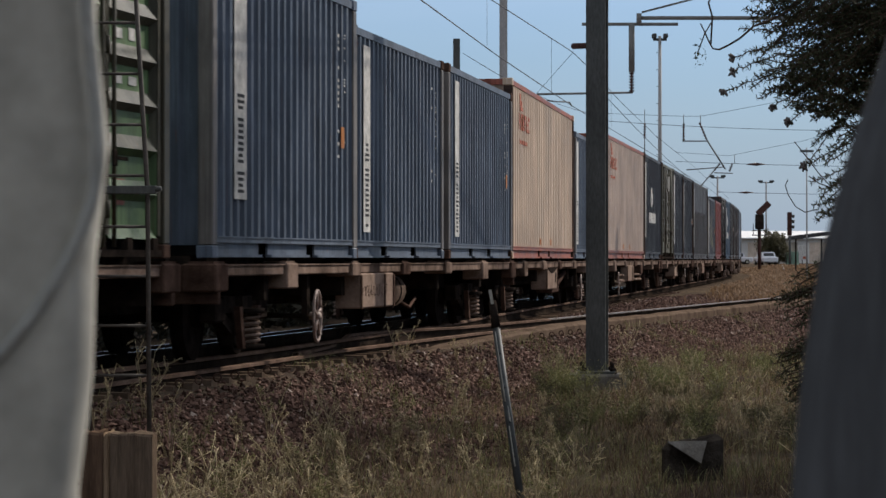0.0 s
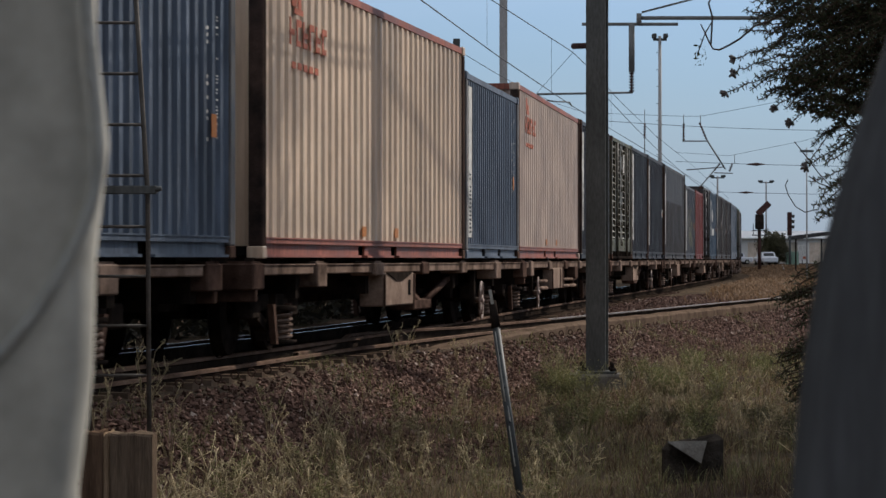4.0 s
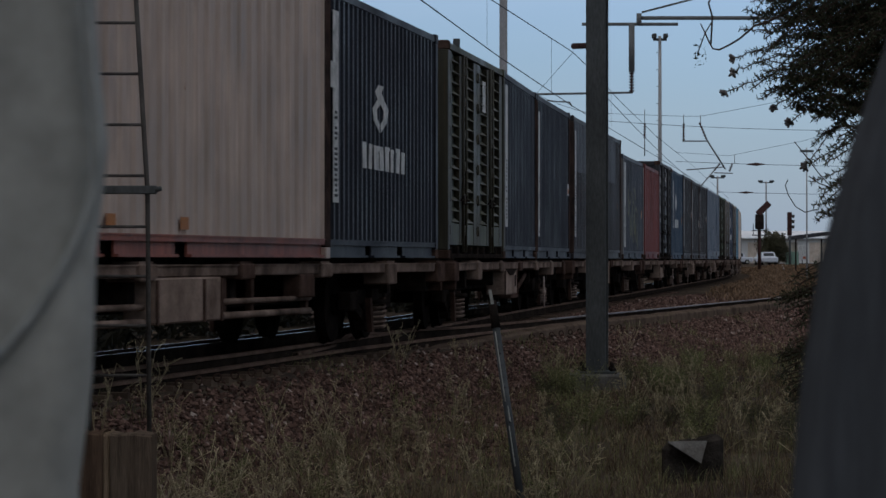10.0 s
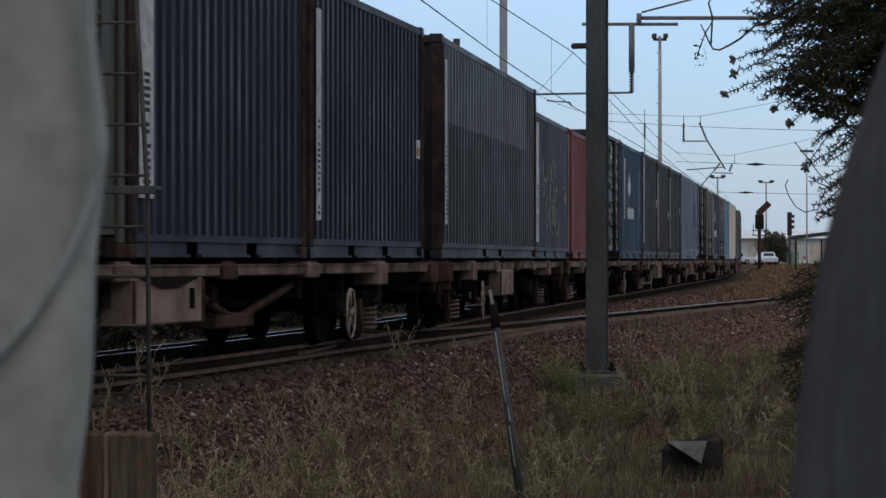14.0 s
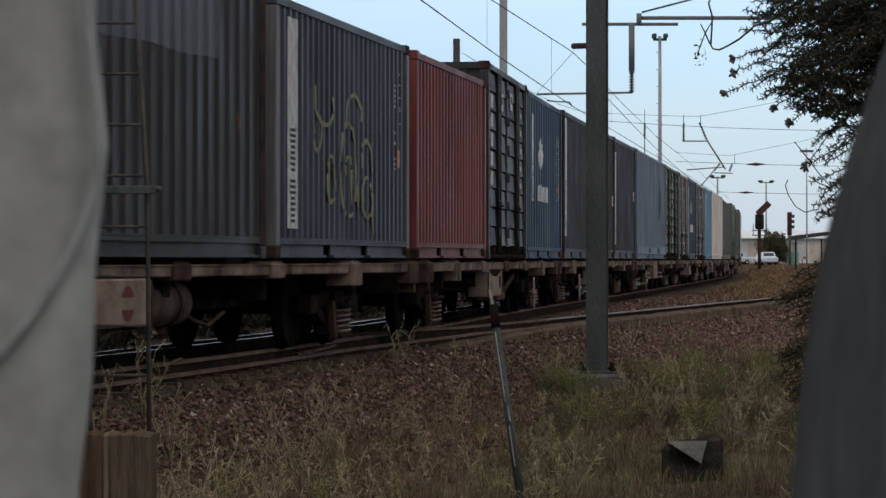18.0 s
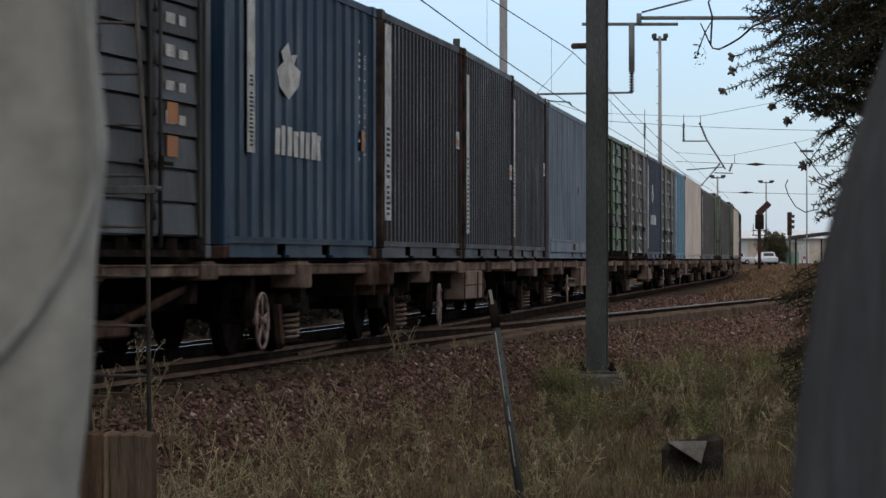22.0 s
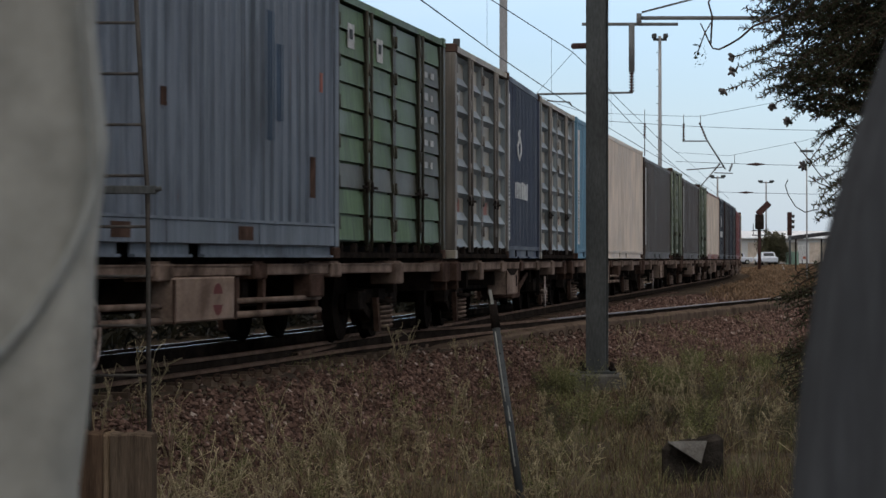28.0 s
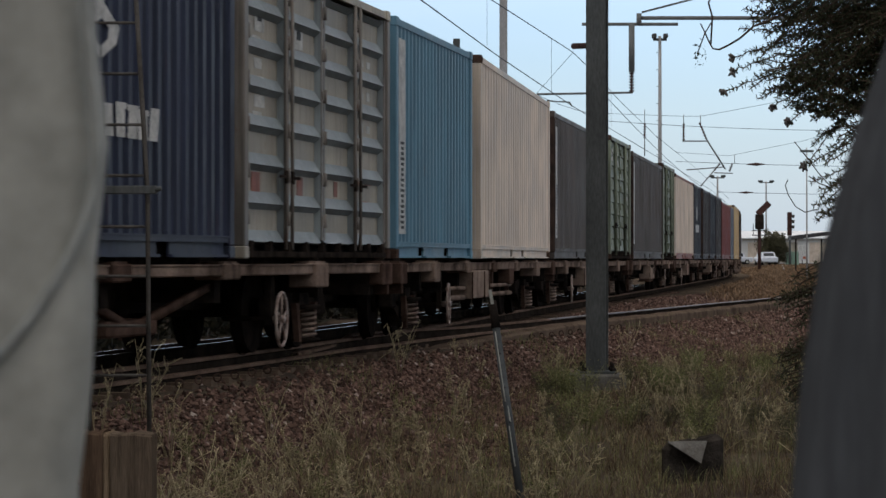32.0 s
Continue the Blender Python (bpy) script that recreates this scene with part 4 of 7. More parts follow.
# left end, length, height, colour, label, options
LOADS = (
    (-120.1, F20, HIGH, SLATE, "dark grey shipping container on a flat wagon", {}),
    (-113.7, F20, HIGH, GREEN, "green container with pressed side doors", {"side": "doors", "extras": ("pressed",)}),
    (-106.4, F20, STD + 0.25, SUNLIT_NAVY, "tall navy blue container with a white marking strip", {"strip": (-2.0, 0.30, 0.55, 2.6), "extras": ("codes", "amber")}),
    (-100.4, F20, STD, SUNLIT_NAVY, "navy blue corrugated container with a white strip", {"strip": (-2.25, 0.26, 0.3, 2.4), "extras": ("codes",)}),
    (-94.1, 7.1, STD, SUNLIT_NAVY, "navy blue container with pale vertical code lettering", {"strip": (-2.15, 0.26, 0.3, 2.4), "extras": ("codes", "amber")}),
    (-86.2, F40, HIGH, SALMON, "long beige container with faded red lettering", {"base": RUSTY_RED, "extras": ("red_marks",), "pitch": 0.35}),
    (-73.9, 6.7, STD, SUNLIT_NAVY, "navy blue container between two beige ones", {"strip": (-2.55, 0.26, 0.3, 2.4), "extras": ("codes", "amber")}),
    (-66.4, F40, HIGH, BEIGE, "long dusty beige container with an orange base rail", {"base": RUSTY_RED, "extras": ("red_marks",), "pitch": 0.35}),
    (-54.0, 7.0, HIGH, NAVY_DARK, "dark navy container with a white emblem", {"strip": (-2.55, 0.23, 0.6, 2.65), "extras": ("logo", "post_patch")}),
    (-46.25, F20, HIGH, OLIVE, "dark olive container with louvred side doors", {"side": "doors", "extras": ("louvre",)}),
    (-40.1, 5.9, HIGH, NAVY_DARK, "dark navy container with scuffed lower side", {"strip": (-2.55, 0.26, 0.5, 2.7)}),
    (-34.0, 6.7, HIGH, NAVY_DARK, "dark navy container with a small cream plate", {"strip": (-2.57, 0.19, 0.4, 2.6), "extras": ("plate_low",)}),
    (-26.5, F40, HIGH, CHARCOAL, "long charcoal container with a paler upper band", {"strip": (-5.55, 0.18, 0.45, 2.6), "extras": ("repair",), "pitch": 0.33}),
    (-13.8, 7.1, STD, NAVY, "navy container sprayed with a yellow scrawl", {"strip": (-2.27, 0.30, 0.3, 2.4), "extras": ("graffiti", "codes", "amber")}),
    (-6.1, F20, STD, OXIDE, "red oxide corrugated container", {}),
    (0.2, F20, HIGH, SLATE, "dark grey container with panelled side doors", {"side": "doors", "extras": ("plates",)}),
    (6.65, 6.8, HIGH - 0.03, TEALBLUE, "blue container with a pale emblem and amber sticker", {"strip": (-2.0, 0.22, 1.0, 2.5), "extras": ("leaf_logo", "codes", "amber"), "pitch": 0.46}),
    (13.9, F20, HIGH, CHARCOAL, "charcoal container with a white marking strip", {"strip": (-2.57, 0.26, 0.45, 2.75), "extras": ("plate",)}),
    (20.0, F20, HIGH, CHARCOAL, "charcoal container with rust-streaked corrugation", {"strip": (-2.57, 0.21, 0.35, 2.55), "extras": ("plate_low",)}),
    (26.15, 6.5, HIGH, CHARCOAL, "charcoal container beside a light blue one", {"strip": (-2.57, 0.21, 0.35, 2.55), "extras": ("plate",)}),
    (33.4, F40, HIGH, LIGHTBLUE, "long pale blue container with a dark patch", {"extras": ("blue_patch", "skirt"), "pitch": 0.34}),
    (45.85, 7.15, HIGH, GREEN, "green container with seamed side doors", {"side": "doors", "extras": ("seamed",)}),
    (53.75, F20, HIGH, GREYGREEN, "grey-green container with deep pressed side doors", {"side": "doors", "extras": ("pressed",)}),
    (59.75, F20, HIGH, NAVY_DEEP, "navy container with a loop emblem", {"strip": (-2.57, 0.21, 0.3, 2.6), "extras": ("small_logo",)}),
    (66.1, 7.0, HIGH, GREYGREEN, "weathered grey-green container with pressed side doors", {"side": "doors", "extras": ("pressed",)}),
    (73.6, F20, HIGH, SKYBLUE, "bright blue container with a white strip", {"strip": (-2.57, 0.30, 0.3, 2.65)}),
    (80.1, F40, HIGH, CREAM, "long cream refrigerated container", {"pitch": 0.4}),
    (93.1, F40, HIGH - 0.12, BROWN, "long brown-grey container with a white strip", {"strip": (-5.55, 0.23, 0.4, 2.5)}),
    (106.2, F20, HIGH, MOSS, "grey-green container with panelled side doors", {"side": "doors", "extras": ("seamed",)}),
    (113.0, F40, HIGH - 0.12, BROWN, "long brown-grey container with rust streaks", {"strip": (-5.55, 0.23, 0.4, 2.5)}),
    (125.6, F20, HIGH, MOSS, "grey-green panelled container on a wagon", {"side": "doors", "extras": ("seamed",)}),
    (132.5, F40, HIGH - 0.1, CREAM, "long cream container far along the train", {"base": RUSTY_RED}),
    (145.2, F20, HIGH - 0.1, NAVY_DARK, "dark container with an emblem far along the train", {"extras": ("logo",)}),
    (152.7, F20, HIGH - 0.1, CHARCOAL, "charcoal container far along the train", {}),
    (159.2, F20, HIGH - 0.1, NAVY_DARK, "dark navy container far along the train", {"extras": ("small_logo",)}),
    (165.8, F20, HIGH - 0.1, CHARCOAL, "dark grey container far along the train", {}),
    (172.6, F40, STD + 0.1, OXIDE, "long dull red container far along the train", {}),
    (185.3, F20, STD + 0.1, LIGHTBLUE, "pale blue container far along the train", {}),
    (192.6, F40, HIGH, TAN, "long tan container far along the train", {}),
    (205.2, F20, HIGH, CHARCOAL, "charcoal container at the far end", {}),
    (212.4, F40, HIGH, BROWN, "long brown container at the far end", {}),
    (225.0, F20, HIGH, CHARCOAL, "dark container at the far end", {}),
)


def build_loads():
    for i, (left, length, height, colour, label, opts) in enumerate(LOADS):
        ob = container("shipping_container", length, height, colour, label, seed=i, fine=left < 150, **opts)
        TRAIN.append((ob, left + length / 2, CONTAINER_Z))


def build_wagon(side, mark=""):
    """A skeletal container flat, x along the track, z 0 at the rails. Its near side is -y."""
    ob = empty("flat_wagon")
    tagged(ob, "dusty brown skeletal container flat wagon", "wagon", "wagons of the train")
    Lw = 19.1
    for sy in (-1, 1):
        # side sill in lengths between the pedestals
        for a, b in ((-9.4, -6.75), (-6.25, -3.35), (-3.05, -0.25), (0.25, 3.05), (3.35, 6.25), (6.75, 9.4)):
            bm = B()
            y0, y1 = sorted((sy * 1.17, sy * 1.06))
            box(bm, a, b, y0, y1, 0.795, 0.902, bevel=0.012)
            box(bm, a, b, min(sy * 1.185, sy * 1.05), max(sy * 1.185, sy * 1.05), 0.892, 0.904)
            part("side_sill", bm, DUSTY, ob)
        for x in (-9.45, -6.5, -3.2, 0.0, 3.2, 6.5, 9.45):
            bm = B()
            box(bm, x - 0.24, x + 0.24, min(sy * 1.21, sy * 0.9), max(sy * 1.21, sy * 0.9), 0.66 if abs(x) in (6.5, 9.45) else 0.76, 0.912, bevel=0.015)
            box(bm, x - 0.20, x + 0.20, min(sy * 1.18, sy * 0.95), max(sy * 1.18, sy * 0.95), 0.912, 0.932)
            pd = part("pedestal", bm, RUSTBROWN if abs(x) in (9.45, 0.0) else DUSTY, ob)
            bm = B()
            box(bm, x - 0.05, x + 0.05, sy * 1.12 - 0.04, sy * 1.12 + 0.04, 0.93, 0.965)
            part("twist_lock", bm, SHADED_GRIME, pd)
    bm = B()
    box(bm, -9.5, 9.5, -0.25, 0.25, 0.45, 0.90)
    part("centre_beam", bm, SHADED_GRIME, ob)
    # added dark plate closes the gap below the loads, in place of shadow
    bm = B()
    box(bm, -9.3, 9.3, -0.88, 0.88, 0.84, 0.983)
    part("deck", bm, SHADED_GRIME, ob, "grimy dark plate added for the shadow under the loads")
    for x in (-9.3, -7.0, -3.2, 0.0, 3.2, 7.0, 9.3):
        bm = B()
        box(bm, x - 0.10, x + 0.10, -1.05, 1.05, 0.55, 0.86)
        part("cross_beam", bm, SHADED_GRIME, ob)
    bm = B()
    box(bm, -9.55, -9.47, -1.2, 1.2, 0.55, 0.9, bevel=0.01)
    part("headstock", bm, RUSTBROWN, ob)
    bm = B()
    box(bm, 9.47, 9.55, -1.2, 1.2, 0.55, 0.9, bevel=0.01)
    part("headstock", bm, RUSTBROWN, ob)
    for sx in (-1, 1):
        bm = B()
        box(bm, min(sx * 9.55, sx * 9.96), max(sx * 9.55, sx * 9.96), -0.10, 0.10, 0.62, 0.82, bevel=0.03)
        part("coupler", bm, SHADED_GRIME, ob)
    # equipment box and its frame
    bm = B()
    box(bm, -3.05, -1.0, -1.222, -0.93, 0.40, 0.792, bevel=0.015)
    eb = part("equipment_box", bm, SUNLIT_BOXTAN, ob, "dusty tan equipment box, coloured paler as if sunlit")
    if side == "truss" or mark:
        bm = B()
    if side == "truss":
        box(bm, -1.42, -1.28, -1.230, -1.223, 0.52, 0.70)
        part("slot", bm, SEAL, eb)
    elif mark == "disc":
        # a disc crossed by a paler band
        for lo, hi in ((20, 160), (200, 340)):
            bm.faces.new([bm.verts.new((-1.62 + 0.17 * math.cos(radians(q)), -1.226, 0.59 + 0.145 * math.sin(radians(q)))) for q in np.linspace(lo, hi, 14)])
        tagged(part("painted_disc", bm, flat_mat("dull_red_marking", (0.14, 0.032, 0.026), 0.7), eb, "dull red disc mark with a pale band"), kind="stuff")
    elif mark == "plain":
        box(bm, -2.98, -1.07, -1.228, -1.2225, 0.585, 0.60)
        part("weld_seam", bm, RUSTBROWN, eb)
    elif mark == "scrawl":
        for k in range(9):
            a = 0.9 * k
            pipe_line(bm, [(-2.85 + 0.17 * k + 0.09 * math.cos(a + q), -1.224, 0.60 + (0.05 + 0.01 * (k % 3)) * math.sin(a + q * 1.3)) for q in np.linspace(0, 4.5, 9)], 0.007, 4)
        tagged(part("scrawl", bm, DUSTY, eb, "faint dark scrawl"), kind="stuff")
    for x in (-3.03, -1.02) if mark == "disc" or side == "truss" else (-3.03, -1.60, -1.02):
        bm = B()
        box(bm, x - 0.03, x + 0.03, -1.236, -1.2225, 0.395, 0.775)
        part("edge_strap", bm, RUSTBROWN, eb)
    if side == "tank":
        bm = B()
        tube(bm, (-0.9, -0.86, 0.56), (0.75, -0.86, 0.56), 0.20, seg=18)
        for x, r in ((-0.9, -0.07), (0.75, 0.07)):
            tube(bm, (x, -0.86, 0.56), (x + r, -0.86, 0.56), 0.20, 0.12, 18)
        tank = part("air_reservoir", bm, rough_mat("dusty_tank_steel", (0.030, 0.023, 0.019), (0.135, 0.098, 0.076), 3, 0.85, 0.0, 0.3, 0.01, 40), ob, "dusty cylindrical air reservoir")
        for x in (-0.55, 0.4):
            bm = B()
            ring(bm, (x, -0.86, 0.56), (1, 0, 0), 0.203, 0.012, 20, 4)
            box(bm, x - 0.03, x + 0.03, -0.89, -0.83, 0.76, 0.85)
            part("tank_strap", bm, SHADED_GRIME, tank)
        bm = B()
        pipe_line(bm, [(0.8, -0.9, 0.52), (1.1, -0.95, 0.40), (1.6, -0.95, 0.34), (2.3, -0.9, 0.45)], 0.02)
        part("brake_pipe", bm, RUSTBROWN, ob)
    elif side == "rails":
        for a, b in ((-4.95, -3.1), (-0.98, 2.75)):
            for z, r in ((0.56, 0.028), (0.43, 0.034)):
                bm = B()
                tube(bm, (a, -1.12, z), (b, -1.12, z - 0.01), r, seg=8)
                part("side_rail", bm, DUSTY, ob, "dusty horizontal guard rail")
        for x in (-0.45, 0.55, 2.75):
            bm = B()
            box(bm, x - 0.05, x + 0.05, -1.10, -1.03, 0.40, 0.80, bevel=0.008)
            part("rail_bracket", bm, RUSTBROWN, ob)
        bm = B()
        box(bm, 2.1, 2.7, -1.19, -1.0, 0.56, 0.80, bevel=0.015)
        part("valve_box", bm, RUSTBROWN, ob)
    else:
        for a, b in (((-0.9, 0.74), (0.9, 0.36)), ((0.9, 0.36), (3.4, 0.74))):
            bm = B()
            strut(bm, (a[0], -0.98, a[1]), (b[0], -0.98, b[1]), 0.07)
            part("truss_rod", bm, RUSTBROWN, ob)
        bm = B()
        box(bm, 0.2, 1.5, -1.02, -0.70, 0.30, 0.44, bevel=0.02)
        part("brake_cylinder", bm, RUSTBROWN, ob)
        # gusset plate over the box
        bm = B()
        v = box(bm, -2.95, -1.10, -1.236, -1.2235, 0.70, 0.80)
        for w in v[:4]:
            w.co.x = -2.05 + (w.co.x + 2.05) * 0.25
        part("gusset", bm, SHADED_GRIME, eb)
    # hand brake wheel on its bracket
    def hand_wheel(x):
        bm = B()
        ring(bm, (x, -1.16, 0.36), (-0.06, 1, 0), 0.265, 0.017, 24, 6)
        for k in range(5):
            a = 2 * math.pi * k / 5 + 0.3
            d = Vector((math.cos(a), math.cos(a) * 0.06, math.sin(a)))
            tube(bm, Vector((x, -1.16, 0.36)), Vector((x, -1.16, 0.36)) + d * 0.25, 0.013, seg=5)
        tube(bm, (x - 0.01, -1.19, 0.36), (x + 0.02, -1.08, 0.36), 0.04, seg=8)
        w = part("brake_wheel", bm, BRAKEWHITE, ob, "rusty white five-spoked brake wheel", True)
        bm = B()
        tube(bm, (x + 0.02, -1.10, 0.36), (x + 0.2, -0.5, 0.36), 0.025, seg=6)
        box(bm, x - 0.04, x + 0.10, -1.06, -1.0, 0.30, 0.78)
        part("brake_bracket", bm, SHADED_GRIME, w)
    hand_wheel(5.05 if side == "truss" else -5.1)
    # bogies
    wheel_bm = B()
    for y0, y1, r0, r1 in ((-0.06, -0.045, 0.30, 0.425), (-0.045, 0.05, 0.425, 0.43), (0.05, 0.075, 0.45, 0.45), (0.075, 0.085, 0.45, 0.36), (0.085, 0.03, 0.36, 0.12)):
        tube(wheel_bm, (0, y0, 0), (0, y1, 0), r0, r1, 28, caps=False)
    tube(wheel_bm, (0, -0.10, 0), (0, -0.02, 0), 0.12, 0.12, 14)
    tube(wheel_bm, (0, -0.04, 0), (0, -0.06, 0), 0.11, 0.30, 28, caps=False)
    for sx in (-7.38, 6.72):
        bm = B()
        for sy in (-1, 1):
            y0, y1 = sorted((sy * 0.88, sy * 0.76))
            for q in (-1, 1):
                v = box(bm, sx + q * 0.35 - 0.33, sx + q * 0.35 + 0.33, y0, y1, 0.44, 0.60)
                v = box(bm, sx + q * 0.55 - 0.30, sx + q * 0.55 + 0.30, y0, y1, 0.20, 0.32)
                for w in v:
                    if (w.co.x - sx) * q > 0.5:
                        w.co.z += 0.20
                box(bm, sx + q * 0.88 - 0.17, sx + q * 0.88 + 0.17, y0 - 0.03, y1 + 0.03, 0.36, 0.58, bevel=0.02)
            box(bm, sx - 0.27, sx + 0.27, y0, y1, 0.13, 0.22)
            box(bm, sx - 0.32, sx - 0.23, y0, y1, 0.2, 0.5)
            box(bm, sx + 0.23, sx + 0.32, y0, y1, 0.2, 0.5)
        box(bm, sx - 0.2, sx + 0.2, -0.95, 0.95, 0.42, 0.60)
        bg = part("bogie_frame", bm, SHADED_GRIME, ob, "grimy three-piece bogie frame, darkened as if in shade")
        for sy in (-1, 1):
            bm = B()
            pts = [(sx + 0.095 * math.cos(a), sy * 0.97 + 0.095 * math.sin(a), 0.13 + 0.31 * a / (2 * math.pi * 5.5)) for a in np.linspace(0, 2 * math.pi * 5.5, 66)]
            pipe_line(bm, pts, 0.019, 6)
            part("coil_spring", bm, SPRING, bg, "dusty coil spring")
            bm = B()
            tube(bm, (sx, sy * 0.97, 0.10), (sx, sy * 0.97, 0.135), 0.15, seg=14)
            part("spring_seat", bm, SHADED_GRIME, bg)
            bm = B()
            tube(bm, (sx, sy * 0.97, 0.43), (sx, sy * 0.97, 0.48), 0.15, seg=14)
            part("spring_seat", bm, SHADED_GRIME, bg)
            bm = B()
            v = box(bm, sx - 0.44, sx - 0.33, sy * 0.95 - 0.03, sy * 0.95 + 0.03, 0.10, 0.50, bevel=0.0)
            for w in v[:4]:
                w.co.x += 0.14
            part("frame_column", bm, RUSTBROWN, bg)
            bm = B()
            v = box(bm, sx + 0.33, sx + 0.44, sy * 0.95 - 0.03, sy * 0.95 + 0.03, 0.10, 0.50)
            for w in v[:4]:
                w.co.x -= 0.14
            part("frame_column", bm, RUSTBROWN, bg)
        for q in (-0.88, 0.88):
            bm = B()
            tube(bm, (sx + q, -0.80, 0.43), (sx + q, 0.80, 0.43), 0.07, seg=10)
            part("axle", bm, SHADED_GRIME, bg)
            for sy in (-1, 1):
                me = MESHES.get("wheel")
                if me is None:
                    w = mesh_ob("wheel", wheel_bm.copy(), WHEELSTEEL, bg)
                    MESHES["wheel"] = w.data
                else:
                    w = reuse("wheel", me, bg)
                w.matrix_basis = pose(sx + q, sy * 0.60, 0.43, 0, 0, 0 if sy < 0 else 180)
    return ob


def spin_wheels():
    """Wheels of the wagons that pass near turn as they roll."""
    rows_t = np.arange(0, 32.001, 0.1)
    far = [gone(float(t)) / 0.43 for t in rows_t]
    for ob, at, z in TRAIN:
        if ob.name.split(".")[0] != "flat_wagon" or at > 100:
            continue
        for w in [o for o in ob.children_recursive if o.name.split(".")[0] == "wheel"]:
            p = w.matrix_basis.translation.copy()
            flip = 180 if p.y > 0 else 0
            rows = [(float(t), Matrix.Translation(p) @ Matrix.Rotation(-a, 4, "Y") @ pose(0, 0, 0, 0, 0, flip)) for t, a in zip(rows_t, far)]
            walk(w, rows)


def build_wagons():
    kinds = {"scrawl": build_wagon("tank", "scrawl"), "truss": build_wagon("truss"), "rails": build_wagon("rails"), "tank_lozenge": build_wagon("tank", "disc"),
             "tank": build_wagon("tank", "plain"), "rails_lozenge": build_wagon("rails", "disc")}
    order = ("truss", "scrawl", "truss", "rails", "truss", "tank_lozenge", "truss", "tank", "rails_lozenge", "truss", "rails", "tank", "truss", "tank_lozenge", "truss", "rails", "tank", "truss")
    shift = (-0.8, -0.82, -0.7, -0.8, -0.5, -0.23, -0.2, -0.2, -0.45) + (-0.4,) * 9
    used = set()
    for k, (kind, c) in enumerate(zip(order, shift)):
        ob = copy_thing(kinds[kind], Matrix()) if kind in used else kinds[kind]
        used.add(kind)
        TRAIN.append((ob, 13.25 + 19.9 * (k - 6.5) + c, 0.0))

# ---- things by the line ----
def strut(bm, a, b, w, d=None):
    """A square bar between two points."""
    tube(bm, a, b, w * 0.7071, seg=4)


def i_beam(bm, x, y, z0, z1, flange, depth, t=0.016):
    f, d, w = flange / 2, depth / 2, t / 2
    prof = ((-f, -d), (f, -d), (f, -d + t), (w, -d + t), (w, d - t), (f, d - t), (f, d), (-f, d), (-f, d - t), (-w, d - t), (-w, -d + t), (-f, -d + t))
    lo, hi = [[bm.verts.new((x + p, y + q, z)) for p, q in prof] for z in (z0, z1)]
    for i in range(12):
        j = (i + 1) % 12
        bm.faces.new((lo[i], lo[j], hi[j], hi[i]))
    bm.faces.new(lo[::-1])
    bm.faces.new(hi)


def insulator(bm, a, b, r=0.07, n=8):
    a, b = Vector(a), Vector(b)
    tube(bm, a, b, r * 0.35, seg=8)
    for i in range(n):
        c = a.lerp(b, (i + 0.5) / n)
        e = (b - a) / n * 0.28
        tube(bm, c - e, c + e, r, r * 0.55, 10)


def build_near_mast():
    ob = empty("catenary_mast", pose(1.96, 36.0, 0))
    tagged(ob, "dark steel catenary mast on a concrete footing", "mast")
    bm = B()
    i_beam(bm, 0, 0, -0.47, 9.5, 0.25, 0.25, 0.016)
    bmesh.ops.rotate(bm, matrix=Matrix.Rotation(radians(-12), 3, "Z"), cent=(0, 0, 0), verts=bm.verts)
    part("column", bm, MASTGREY, ob)
    bm = B()
    box(bm, -0.24, 0.24, -0.24, 0.24, -0.50, -0.465, bevel=0.006)
    part("base_plate", bm, MASTGREY, ob)
    for sx in (-1, 1):
        for sy in (-1, 1):
            bm = B()
            tube(bm, (sx * 0.19, sy * 0.19, -0.50), (sx * 0.19, sy * 0.19, -0.36), 0.020, seg=8)
            tube(bm, (sx * 0.19, sy * 0.19, -0.465), (sx * 0.19, sy * 0.19, -0.42), 0.042, seg=6)
            part("anchor_bolt", bm, SHADED_GRIME, ob)
    bm = B()
    box(bm, -0.35, 0.35, -0.33, 0.33, -1.1, -0.50, bevel=0.03)
    part("footing", bm, FOOTING, ob, "weathered concrete footing")


